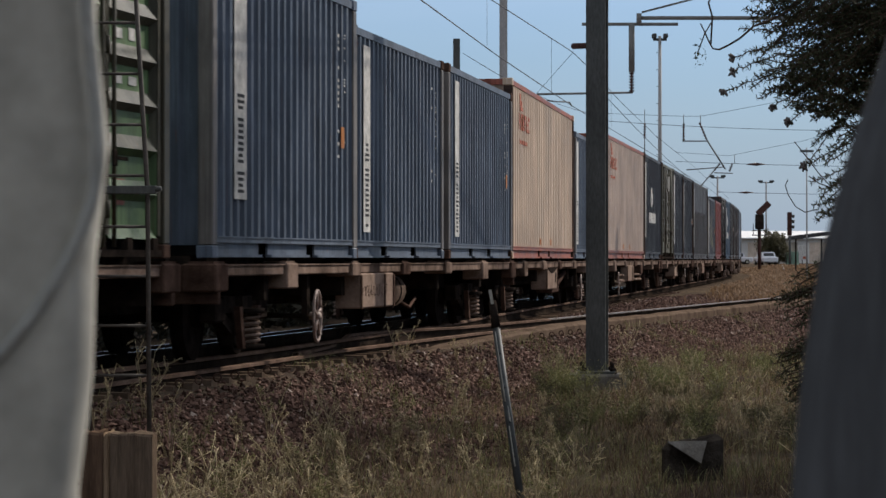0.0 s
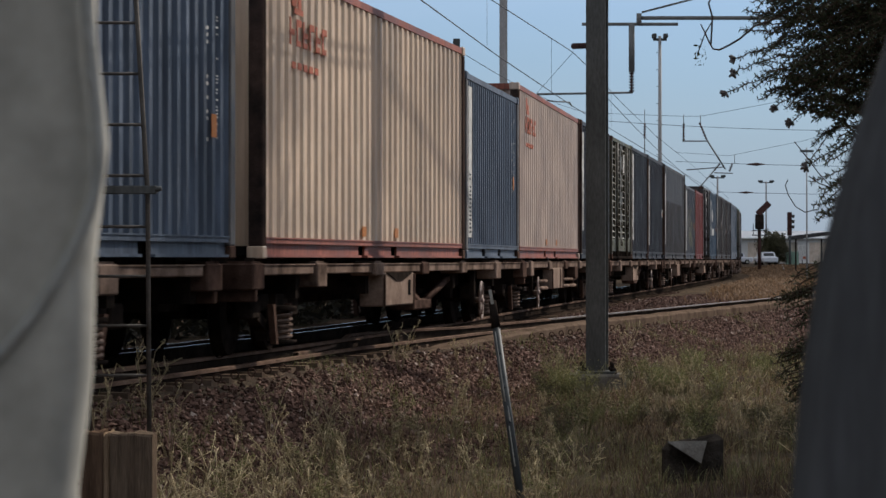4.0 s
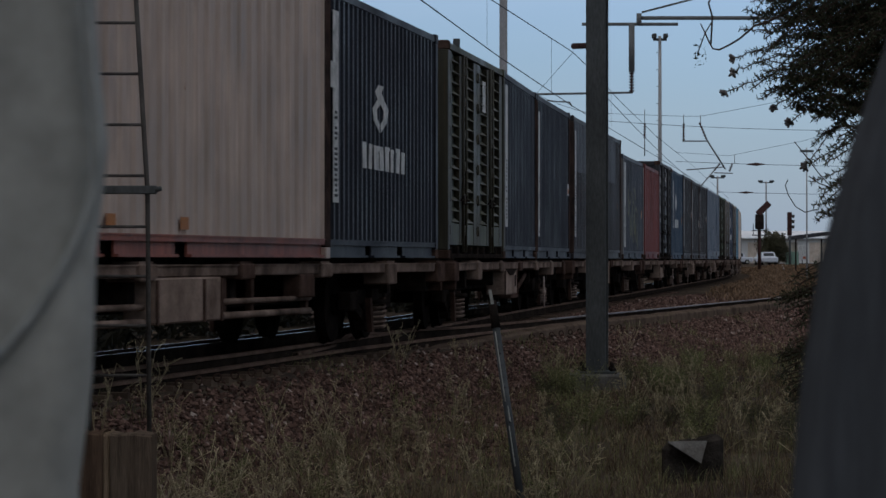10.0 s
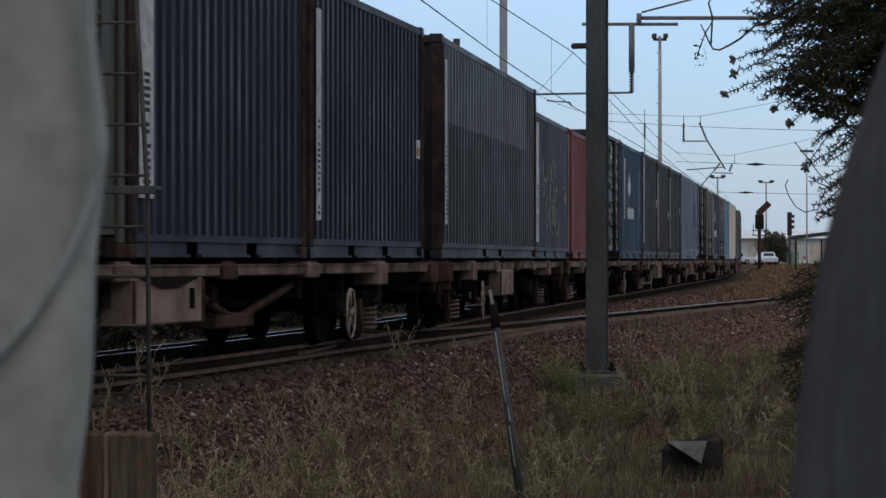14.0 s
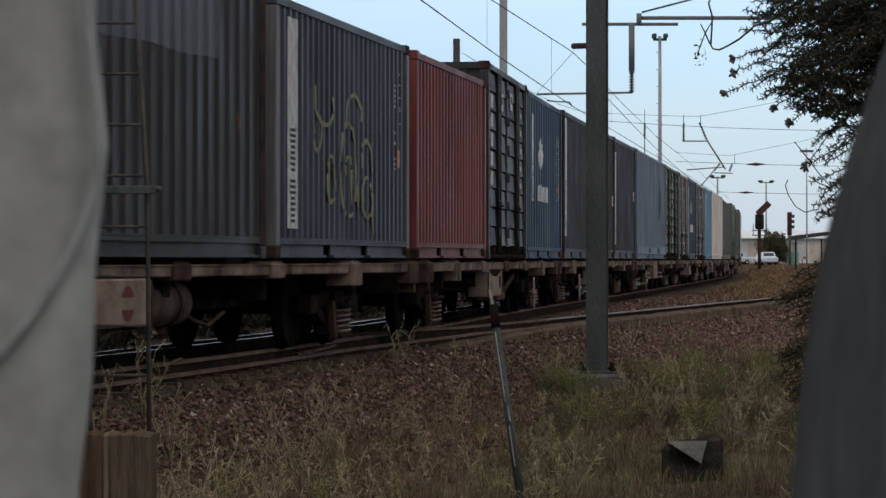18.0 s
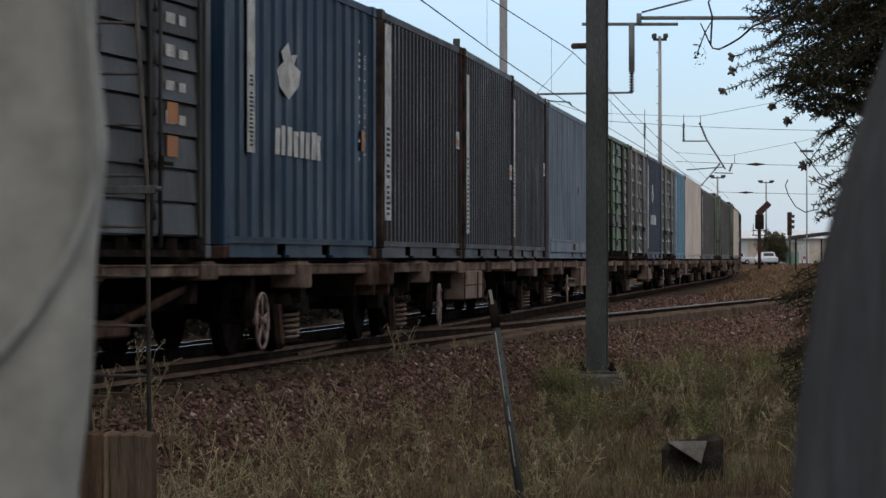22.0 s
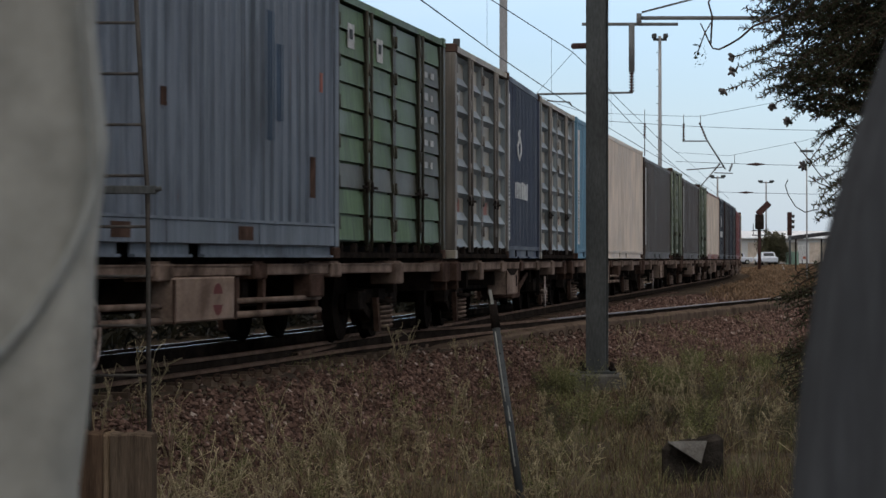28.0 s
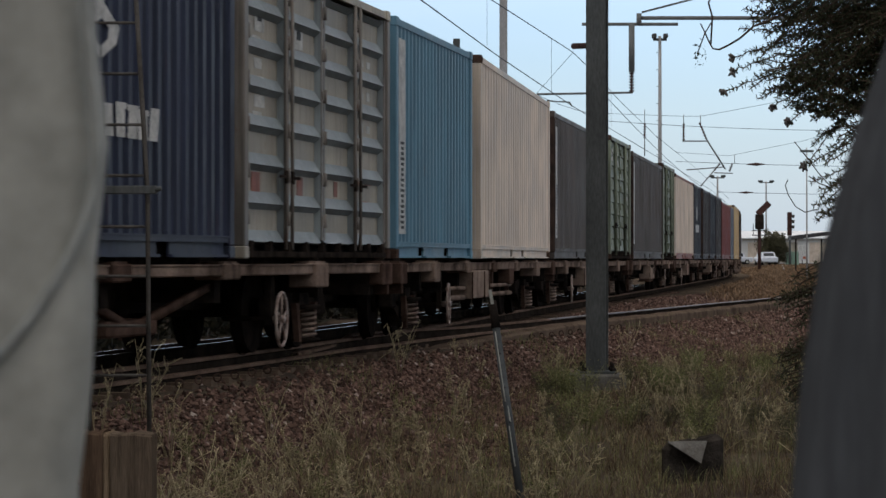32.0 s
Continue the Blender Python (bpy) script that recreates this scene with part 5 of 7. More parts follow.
def build_ladder():
    """An iron ladder of a signal post, near stile leaning a little."""
    y = 20.0
    ob = empty("signal_ladder", pose(0, y, 0))
    tagged(ob, "thin dark iron ladder of a signal post", "ladder")
    top, mid, low = (-2.178, 0, 2.95), (-2.086, 0, 1.42), (-2.070, 0, -0.75)
    for dx in (0.0, -0.42):
        bm = B()
        box_pts = [(p[0] + dx, 0, p[2]) for p in (top, mid, low)]
        pipe_line(bm, box_pts, 0.016 if dx else 0.018, 6)
        part("stile", bm, LADDER, ob)
    for k, z in enumerate((2.62, 2.26, 1.90, 1.54, 1.18, 0.83, 0.48, 0.13)):
        f = (z - 1.42) / (2.95 - 1.42)
        x = -2.086 - 0.092 * max(0, f) + (0.0066 * (1.42 - z) if z < 1.42 else 0)
        bm = B()
        tube(bm, (x, 0, z), (x - 0.42, 0, z), 0.011, seg=6)
        part("rung", bm, LADDER, ob)
    bm = B()
    box(bm, -2.52, -2.02, -0.03, 0.03, 1.41, 1.47, bevel=0.006)
    tube(bm, (-2.03, -0.02, 1.44), (-1.985, -0.02, 1.45), 0.018, seg=6)
    part("bracket", bm, MASTGREY, ob)
    bm = B()
    tube(bm, (-2.62, 0.15, -0.5), (-2.62, 0.15, 6.0), 0.09, seg=14)
    part("signal_post", bm, MASTGREY, ob)
    bm = B()
    box(bm, -2.75, -2.30, -0.16, 0.30, -0.95, -0.50, bevel=0.02)
    part("footing", bm, FOOTING, ob)


def build_stake():
    ob = empty("marker_pipe")
    tagged(ob, "leaning steel pipe with a dark worn cap", "pipe")
    a, b = Vector((0.547, 19.0, -0.85)), Vector((0.36, 19.3, 0.50))
    bm = B()
    tube(bm, a, b, 0.027, seg=12)
    part("shaft", bm, PIPE, ob, "grey paint worn pale")
    c = b + (b - a).normalized() * 0.17
    bm = B()
    tube(bm, b - (b - a).normalized() * 0.02, c, 0.033, 0.026, 12)
    part("cap", bm, SHADED_GRIME, ob)
    bm = B()
    v = box(bm, -0.012, 0.010, -0.040, -0.032, 0.05, 0.15)
    bmesh.ops.rotate(bm, matrix=Matrix.Rotation(radians(-10), 3, "Y"), cent=(0, 0, 0), verts=bm.verts)
    bmesh.ops.translate(bm, vec=c + Vector((0.01, 0, -0.07)), verts=bm.verts)
    part("reflector", bm, GALV, ob, "pale bent strip")
    # highlights down the pipe, laid on as thin pale strips
    for f0, f1, dx in ((0.62, 0.97, -0.010), (0.30, 0.50, -0.006), (0.52, 0.60, 0.004)):
        bm = B()
        pipe_line(bm, [a.lerp(b, f0 + (f1 - f0) * q / 6) + Vector((dx, -0.0235, 0)) for q in range(7)], 0.0065, 6, r_end=0.0045)
        part("worn_streak", bm, GALV, ob, "pale strip standing in for a highlight", True)
    for k in range(4):
        p = a.lerp(b, 0.35 + 0.17 * k)
        bm = B()
        tube(bm, p + Vector((0, -0.036, 0)), p + Vector((0, -0.030, 0)), 0.006, seg=6)
        part("hole", bm, SEAL, ob)


def build_stumps():
    ob = empty("timber_post", pose(-1.59, 14.0, 0, 0, 0, 0))
    tagged(ob, "weathered square timber post with a broken top", "post")
    rng = random.Random(4)
    for x0, x1, mat, dz in ((-0.19, -0.078, TIMBER, 0.010), (-0.075, -0.045, PALEWOOD, 0.0), (-0.042, 0.165, OLDWOOD, -0.004)):
        bm = B()
        n = 5
        top = [0.095 + dz + rng.uniform(-0.008, 0.008) for _ in range(n + 1)]
        cols = []
        for i in range(n + 1):
            x, f = x0 + (x1 - x0) * i / n, -0.12 + rng.uniform(0, 0.012)
            cols.append([bm.verts.new(p) for p in ((x, f, -0.95), (x, f, top[i] - 0.012), (x, f + 0.012, top[i]), (x, 0.12, top[i] + rng.uniform(-0.01, 0.01)), (x, 0.12, -0.95))])
        for a, b in zip(cols, cols[1:]):
            for q in range(5):
                bm.faces.new((a[q], b[q], b[(q + 1) % 5], a[(q + 1) % 5]))
        bm.faces.new(cols[0])
        bm.faces.new(cols[-1][::-1])
        bmesh.ops.recalc_face_normals(bm, faces=bm.faces)
        part("timber_baulk", bm, mat, ob)
    ob = empty("concrete_marker", pose(1.93, 21.5, 0))
    tagged(ob, "low chipped concrete marker block in the grass", "marker block")
    bm = B()
    v = box(bm, -0.25, 0.20, -0.02, 0.30, -0.95, -0.42, bevel=0.04)
    for w in bm.verts:
        if w.co.z > -0.6:
            w.co.z += 0.03 * math.sin(9 * w.co.x + 3 * w.co.y) + 0.06 * w.co.x
    part("block", bm, rough_mat("dark_stained_concrete", (0.018, 0.015, 0.012), (0.075, 0.062, 0.050), 5, 0.95, 0, 0.7, 0.02, 40), ob, "stained dark brown concrete")
    bm = B()
    lo = [bm.verts.new(p) for p in ((-0.24, -0.12, -0.425), (0.065, -0.10, -0.42), (0.01, -0.22, -0.585))]
    hi = [bm.verts.new(p) for p in ((-0.20, 0.10, -0.46), (0.09, 0.12, -0.44), (0.03, 0.05, -0.62))]
    bm.faces.new(lo)
    bm.faces.new(hi[::-1])
    for q in range(3):
        bm.faces.new((lo[q], lo[(q + 1) % 3], hi[(q + 1) % 3], hi[q]))
    bmesh.ops.recalc_face_normals(bm, faces=bm.faces)
    part("broken_cap", bm, CONCRETE, ob, "pale broken concrete cap")


def pale(name, rows, y, label, mat):
    """A bent sheet-steel fence pale: rows of (height, left edge, right edge, crown), rolled edges."""
    bm = B()
    secs = []
    for z, x0, x1, crown in rows:
        w = x1 - x0
        sec = []
        for i in range(33):
            f = 0.5 - 0.5 * math.cos(math.pi * i / 32)
            sec.append((x0 + w * f, y - 0.010 * min(1.0, math.sin(math.pi * f) * 5) ** 0.5 - crown * (0.5 - 0.5 * math.cos(2 * math.pi * f)), z))
        back = [(p[0], p[1] + 0.004, p[2]) for p in sec[::-1]]
        secs.append([bm.verts.new(p) for p in sec + back])
    m = len(secs[0])
    for a, b in zip(secs, secs[1:]):
        for j in range(m):
            bm.faces.new((a[j], a[(j + 1) % m], b[(j + 1) % m], b[j])).smooth = True
    bm.faces.new(secs[0][::-1])
    bm.faces.new(secs[-1])
    bmesh.ops.recalc_face_normals(bm, faces=bm.faces)
    ob = empty(name)
    part("sheet", bm, mat, ob)
    return tagged(ob, label, "fence pale", "pales of the fence")


def build_fence():
    y = 0.62
    k = y / 5013.0
    zs = np.linspace(-0.75, 2.05, 113)
    left, right = [], []
    for z in zs:
        v = (0.95 - z) / k + 459.2
        bulge = 24 * math.exp(-((v - 235) / 95.0) ** 2)
        taper = -30 * min(1.0, max(0.0, (v - 640) / 140.0))
        left.append((float(z), -0.165, (166 + bulge + taper - 784) * k, 0.0))
        lean = np.interp(v, (-600, 0, 120, 260, 420, 600, 882, 1500), (1680, 1600, 1556, 1508, 1462, 1428, 1402, 1390))
        right.append((float(z), (float(lean) - 784) * k, (float(lean) - 784) * k + 0.075, 0.012))
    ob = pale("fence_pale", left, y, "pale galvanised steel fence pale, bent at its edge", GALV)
    bm = B()
    lip = ((-0.078, 1.020), (-0.0755, 0.990), (-0.0740, 0.976), (-0.0745, 0.966), (-0.0768, 0.958), (-0.0815, 0.948), (-0.0885, 0.937), (-0.0965, 0.928), (-0.110, 0.916))
    fine = np.linspace(0, len(lip) - 1, 60)
    lx = np.convolve(np.pad(np.interp(fine, range(len(lip)), [q[0] for q in lip]), 4, "edge"), np.ones(9) / 9, "valid")
    lz = np.convolve(np.pad(np.interp(fine, range(len(lip)), [q[1] for q in lip]), 4, "edge"), np.ones(9) / 9, "valid")
    pipe_line(bm, [(float(p), y - 0.0105, float(q)) for p, q in zip(lx, lz)], 0.0015, 10)
    part("rolled_lip", bm, rough_mat("bright_galvanised_edge", (0.27, 0.27, 0.245), (0.34, 0.34, 0.31), 12, 0.6), ob, "brighter curled lip", True)
    # right pale in a far darker grey than the left
    ob = pale("fence_pale", right, y, "dark grey steel fence pale bent aside", rough_mat("dark_grey_pale_steel", (0.056, 0.058, 0.060), (0.095, 0.098, 0.102), 7, 0.75, 0.0, 0.15, 0.003, 60, (6, 6, 0.7)))
    bm = B()
    pipe_line(bm, [(0.0985, y - 0.012, 0.905), (0.0935, y - 0.013, 0.897), (0.088, y - 0.012, 0.888)], 0.0012, 8)
    part("scratch_ridge", bm, GALV_DULL, ob, "dark ridge low on the sheet", True)
    bm = B()
    box(bm, -1.6, 1.6, y + 0.012, y + 0.05, -0.45, -0.40)
    ob = mesh_ob("fence_rail", bm, GALV_DULL)
    tagged(ob, "horizontal rail low behind the fence pales", "fence rail")


def wire(name, pts, r, label):
    bm = B()
    pipe_line(bm, pts, r, 5)
    return tagged(mesh_ob(name, bm, WIRE), label, "wire", "overhead wires")


def sag(a, b, n=10, dip=0.0):
    a, b = Vector(a), Vector(b)
    return [a.lerp(b, i / n) - Vector((0, 0, dip * 4 * (i / n) * (1 - i / n))) for i in range(n + 1)]


def build_catenary():
    # contact wire and messenger over the curving track
    contact = [(-1.609, 36.00, 5.181), (-0.370, 47.50, 5.301), (1.129, 60.20, 5.300), (3.589, 79.60, 5.288), (6.403, 100.00, 5.263), (11.369, 137.00, 5.301), (17.163, 180.00, 5.266), (25.733, 250.00, 5.299)]
    wire("contact_wire", contact, 0.012, "taut contact wire over the track")
    mess = [(-0.771, 46.00, 6.357), (1.040, 60.60, 6.501), (3.472, 76.00, 6.517), (4.085, 80.00, 6.395), (6.178, 98.00, 6.369), (9.376, 125.00, 6.416), (14.417, 165.00, 6.519), (24.225, 240.00, 6.082)]
    wire("messenger_wire", mess, 0.012, "messenger wire above the contact wire")
    wire("feeder_wire", sag((0.503, 70.00, 6.036), (6.128, 120.00, 7.155), 6, 0.2), 0.009, "thin feeder wire behind the train")
    wire("feeder_wire", sag((5.260, 90.00, 6.034), (16.373, 180.00, 5.589), 6, 0.2), 0.012, "second contact wire beyond")
    # a second line of wires held by the near mast, which throws its shadow on the loads
    for dz in (0.0, 0.17):
        wire("branch_wire", [(-2.6, 8.0, 5.95 + dz), (-0.9, 18.0, 6.0 + dz), (0.55, 27.0, 6.1 + dz), (1.90, 35.9, 6.25 + dz), (5.25, 47.4, 6.28 + dz * 0.4), (9.0, 60.5, 6.35), (17.0, 90.0, 6.4)], 0.018, "taut wire of the diverging track")
    wire("stay_wire", [(3.502, 76.00, 6.517), (2.583, 78.00, 5.528)], 0.006, "slanting stay wire below the insulator")
    for a, b in (((0.924, 59.40, 6.450), (0.912, 58.60, 5.359)), ((2.758, 72.00, 6.569), (2.815, 73.50, 5.278)), ((5.469, 92.00, 6.441), (5.588, 94.00, 5.323))):
        wire("dropper", [a, b], 0.004, "thin dropper between the two wires")
    wire("cross_span_wire", sag((7.660, 150.00, 8.347), (27.409, 150.00, 7.808), 8, 0.25), 0.013, "cross-span wire over the yard")
    wire("cross_span_wire", [(7.660, 150.00, 8.706), (12.747, 150.00, 8.526), (13.645, 150.00, 8.526), (27.409, 150.00, 11.100)], 0.011, "upper cross-span wire over the yard")
    wire("cross_span_wire", sag((13.972, 170.00, 6.824), (31.741, 170.00, 6.484), 8, 0.1), 0.014, "lower cross-span wire over the yard")
    wire("cross_span_wire", [(13.972, 170.00, 7.366), (17.159, 170.00, 7.163), (21.568, 170.00, 8.044), (31.741, 170.00, 11.096)], 0.010, "slack span wire above the sidings")
    wire("cross_span_wire", sag((22.298, 230.00, 6.419), (42.944, 230.00, 6.190), 8, 0.1), 0.017, "far cross-span wire over the yard")
    for x, y, d, w in ((1338, 291, 170, 17), (1320, 341, 230, 14)):
        ob = empty("section_insulator")
        tagged(ob, "dark insulator threaded on a span wire", "insulator")
        bm = B()
        e = d / 5013.0
        c = Vector(((x - 784) * e, d, 0.95 + (459.2 - y) * e))
        tube(bm, c - Vector((w * e, 0, 0)), c, 0.02, 0.10, 8)
        tube(bm, c, c + Vector((w * e, 0, 0)), 0.10, 0.02, 8)
        part("rod", bm, PORCELAIN, ob)
    # boom with its hanger, carried from the right
    ob = empty("catenary_boom")
    tagged(ob, "grey steel boom carrying the overhead wire", "catenary boom")
    bm = B()
    strut(bm, (5.384, 78.00, 7.597), (12.385, 78.00, 7.597), 0.10)
    part("boom", bm, BOOMGREY, ob)
    bm = B()
    strut(bm, (3.828, 78.00, 7.426), (6.473, 78.00, 7.426), 0.085)
    part("cross_pipe", bm, BOOMGREY, ob)
    bm = B()
    strut(bm, (5.399, 78.00, 7.722), (5.399, 78.00, 7.410), 0.13)
    part("end_plate", bm, BOOMGREY, ob)
    bm = B()
    tube(bm, (5.197, 78.00, 7.426), (5.197, 78.00, 6.103), 0.085, seg=10)
    part("hanger", bm, BOOMGREY, ob)
    bm = B()
    insulator(bm, (5.197, 78.00, 6.103), (5.197, 78.00, 5.543), 0.09, 7)
    part("hanger_insulator", bm, PORCELAIN, ob)
    bm = B()
    tube(bm, (5.228, 78.00, 5.543), (2.583, 78.00, 5.496), 0.030, seg=8)
    part("registration_arm", bm, BOOMGREY, ob)
    bm = B()
    pipe_line(bm, [(2.863, 78.00, 5.325), (3.127, 78.00, 5.294), (3.530, 79.00, 5.334), (3.620, 79.60, 5.256)], 0.02)
    part("steady_arm", bm, BOOMGREY, ob)
    bm = B()
    tube(bm, (5.477, 78.00, 7.753), (7.873, 78.00, 8.375), 0.028, seg=6)
    part("tie_rod", bm, BOOMGREY, ob)
    bm = B()
    insulator(bm, (3.533, 77.00, 6.744), (3.958, 77.50, 6.797), 0.085, 7)
    part("strain_insulator", bm, PORCELAIN, ob)
    bm = B()
    i_beam(bm, 12.3, 78.0, -0.8, 11.0, 0.30, 0.30)
    part("mast_column", bm, BOOMGREY, ob)
    # span droppers with brown insulators and the tilted arms
    ob = empty("span_hangers")
    tagged(ob, "hanging insulators and tilted registration arms", "catenary hanger")
    for x0, y0, x1, y1, d in ((1210, 218, 1210, 250, 150), (1238, 217, 1251, 248, 150), (1141, 218, 1141, 246, 150), (1296, 290, 1291, 304, 170), (1274, 290, 1264, 302, 170)):
        bm = B()
        e = d / 5013.0
        insulator(bm, ((x0 - 784) * e, d, 0.95 + (459.2 - y0) * e), ((x1 - 784) * e, d, 0.95 + (459.2 - y1) * e), 0.085, 6)
        part("long_insulator", bm, PORCELAIN, ob)
    for a, b, r in (((12.687, 150.00, 7.210), (14.034, 150.00, 7.210), 0.035), ((13.974, 150.00, 7.270), (14.961, 150.00, 5.714), 0.045), ((16.278, 170.00, 6.281), (15.464, 170.00, 5.331), 0.04), ((14.616, 170.00, 6.315), (16.820, 170.00, 6.484), 0.035),
                    ((16.278, 170.00, 6.145), (17.397, 170.00, 6.111), 0.03), ((12.747, 150.00, 8.616), (12.747, 150.00, 8.137), 0.02), ((13.645, 150.00, 8.616), (13.645, 150.00, 8.137), 0.02), ((10.682, 150.00, 8.885), (10.682, 150.00, 8.137), 0.02),
                    ((10.682, 150.00, 7.329), (10.682, 150.00, 6.432), 0.03), ((17.499, 170.00, 7.197), (17.499, 170.00, 6.688), 0.02)):
        bm = B()
        tube(bm, a, b, r, seg=6)
        part("arm", bm, BOOMGREY, ob)
    # masts on the far side of the train
    for x, d, top, w, label in ((891, 84, 9.5, 0.23, "pale grey steel mast beyond the train"), (808, 70, 6.4, 0.17, "short dark mast beyond the train")):
        ob = empty("line_mast", pose((x - 784) * d / 5013.0, d, 0))
        tagged(ob, label, "mast")
        bm = B()
        i_beam(bm, 0, 0, -0.3, top, w, w)
        part("column", bm, MASTPALE if w > 0.2 else MASTGREY, ob)
        bm = B()
        box(bm, -0.3, 0.3, -0.3, 0.3, -0.5, -0.1, bevel=0.02)
        part("footing", bm, CONCRETE, ob)


def build_flood_masts():
    for x, y, d, w in ((1168, 64, 150, 0.26), (1356, 321, 380, 0.28), (1270, 312, 300, 0.30), (1428, 262, 160, 0.11)):
        e = d / 5013.0
        top = 0.95 + (459.2 - y) * e
        ob = empty("flood_light_mast", pose((x - 784) * e, d, 0))
        tagged(ob, "tall thin yard lighting mast", "light mast", "yard lighting masts")
        bm = B()
        tube(bm, (0, 0, -0.6), (0, 0, top), w * 0.5, w * 0.32, 10)
        part("pole", bm, MASTPALE, ob)
        bm = B()
        box(bm, -12 * e, 12 * e, -0.06, 0.06, top - 0.25, top - 0.12)
        part("cross_arm", bm, GALV_DULL, ob)
        if x == 1428:
            continue
        for q in (-10, 10):
            bm = B()
            v = box(bm, q * e - 4 * e, q * e + 4 * e, -0.25, 0.25, top - 0.12, top + 0.12, bevel=0.03)
            part("lamp_head", bm, GALV_DULL, ob)
        if x == 1168:
            for z in np.arange(2.0, top - 0.5, 0.9):
                bm = B()
                tube(bm, (-0.20, 0, z), (0.05, 0, z), 0.014, seg=5)
                part("step_iron", bm, GALV_DULL, ob)


def build_yard():
    """Signal, bush, cars and sheds at the far end of the line."""
    ob = empty("colour_light_signal", pose(27.93, 250.0, -1.029) @ Matrix.Scale(2.083, 4))
    tagged(ob, "rusty red-brown railway signal seen from behind", "signal")
    bm = B()
    tube(bm, (0, 0, 0.45), (0, 0, 2.3), 0.075, seg=10)
    part("post", bm, SIGNALRED, ob)
    bm = B()
    box(bm, -0.17, 0.18, -0.15, 0.15, 2.22, 2.86, bevel=0.03)
    part("lower_head", bm, SHADED_GRIME, ob)
    bm = B()
    box(bm, -0.13, 0.13, -0.15, 0.15, -0.34, 0.34, bevel=0.03)
    bmesh.ops.rotate(bm, matrix=Matrix.Rotation(radians(46), 3, "Y"), cent=(0, 0, 0), verts=bm.verts)
    bmesh.ops.translate(bm, vec=(0.17, 0, 3.10), verts=bm.verts)
    part("upper_head", bm, SIGNALRED, ob)
    bm = B()
    for z in (1.95, 2.15):
        box(bm, -0.30, 0.30, -0.2, 0.2, z, z + 0.04)
    for sx in (-0.28, 0.28):
        tube(bm, (sx, -0.2, 1.95), (sx, -0.2, 2.45), 0.015, seg=5)
    part("platform", bm, GALV_DULL, ob)
    # second signal, dark
    ob = empty("colour_light_signal", pose(34.29, 280.0, -0.823) @ Matrix.Scale(1.867, 4))
    tagged(ob, "dark signal head on a post by the bush", "signal")
    bm = B()
    tube(bm, (0, 0, 0.45), (0, 0, 2.6), 0.06, seg=8)
    part("post", bm, MASTGREY, ob)
    bm = B()
    box(bm, -0.13, 0.10, -0.12, 0.12, 2.2, 3.45, bevel=0.03)
    part("head", bm, SIGNALRED, ob)
    for k in range(3):
        bm = B()
        tube(bm, (0.1, 0, 2.68 + 0.28 * k), (0.24, 0, 2.66 + 0.28 * k), 0.08, 0.09, 10)
        part("hood", bm, MASTGREY, ob)
    # leafy bush
    rng = np.random.default_rng(8)
    ob = empty("bush", pose(38.51, 330, 0.30))
    tagged(ob, "dense dark green bush by the track", "bush")
    bm = B()
    for k in range(7):
        a = rng.uniform(0, 6.28)
        pipe_line(bm, [(0, 0, -0.3), (0.6 * math.cos(a), 0.6 * math.sin(a), 1.2), (1.2 * math.cos(a), 1.2 * math.sin(a), 3.0)], 0.08, 5, r_end=0.015)
    part("stems", bm, BARK, ob)
    n = 9500
    u = rng.normal(size=(n, 3))
    u /= np.linalg.norm(u, axis=1)[:, None]
    lump = 1 + 0.22 * np.sin(u[:, 0] * 5 + 1) * np.sin(u[:, 2] * 4) + 0.12 * np.sin(u[:, 0] * 11)
    p = u * (rng.random((n, 1)) ** 0.4) * lump[:, None] * np.array([1.95, 1.8, 2.05]) + np.array([0, 0, 2.0])
    leaves(p, 0.15, rng, BUSH, ob)
    # two white cars
    for x, d, r in ((35.0, 340, 8), (35.1, 308, 98)):
        build_car(x, d, r)
    # long pale shed and a lean roof behind
    ob = empty("warehouse", pose(49.0, 460.0, 0.3))
    tagged(ob, "long low pale warehouse at the far end of the yard", "warehouse")
    bm = B()
    box(bm, -1.5, 45, 0, 30, 0, 4.0)
    part("wall", bm, rough_mat("pale_cladding", (0.52, 0.50, 0.46), (0.72, 0.70, 0.65), 0.3, 0.8), ob)
    bm = B()
    v = box(bm, -2.6, 46, -1.0, 24, 4.0, 4.15)
    for w in v:
        if w.co.y > 5:
            w.co.z += 1.35
    part("roof", bm, flat_mat("white_roof", (0.86, 0.85, 0.82), 0.5), ob, "bright white roof edge")
    for k in range(9):
        bm = B()
        box(bm, 0.5 + 5 * k, 3.6 + 5 * k, -0.06, -0.005, 0.1, 3.4)
        part("roller_door", bm, GREYGREEN if k % 2 else CREAM, ob)
    ob = empty("loading_ramp", pose(27.2, 220.0, -0.3))
    tagged(ob, "dark sloping conveyor roof on posts", "canopy")
    bm = B()
    v = box(bm, -0.3, 5.2, -1, 1, 2.75, 3.05)
    for w in v:
        if w.co.x > 2:
            w.co.z += 0.65
    part("deck", bm, SLATE, ob)
    for x in (0.2, 2.2, 4.6):
        bm = B()
        box(bm, x - 0.05, x + 0.05, -0.1, 0.1, -0.2, 2.8)
        part("post", bm, SHADED_GRIME, ob)
    ob = empty("skip_bin", pose(40.68, 330, 0.30))
    tagged(ob, "pale green ribbed bin beside the bush", "bin")
    pale_green = paint("pale_green_paint", (0.20, 0.29, 0.22), 0.1, 0.1)
    bm = B()
    box(bm, -0.72, 0.72, -0.6, 0.6, 0, 1.55, bevel=0.04)
    part("body", bm, pale_green, ob)
    for k in range(5):
        bm = B()
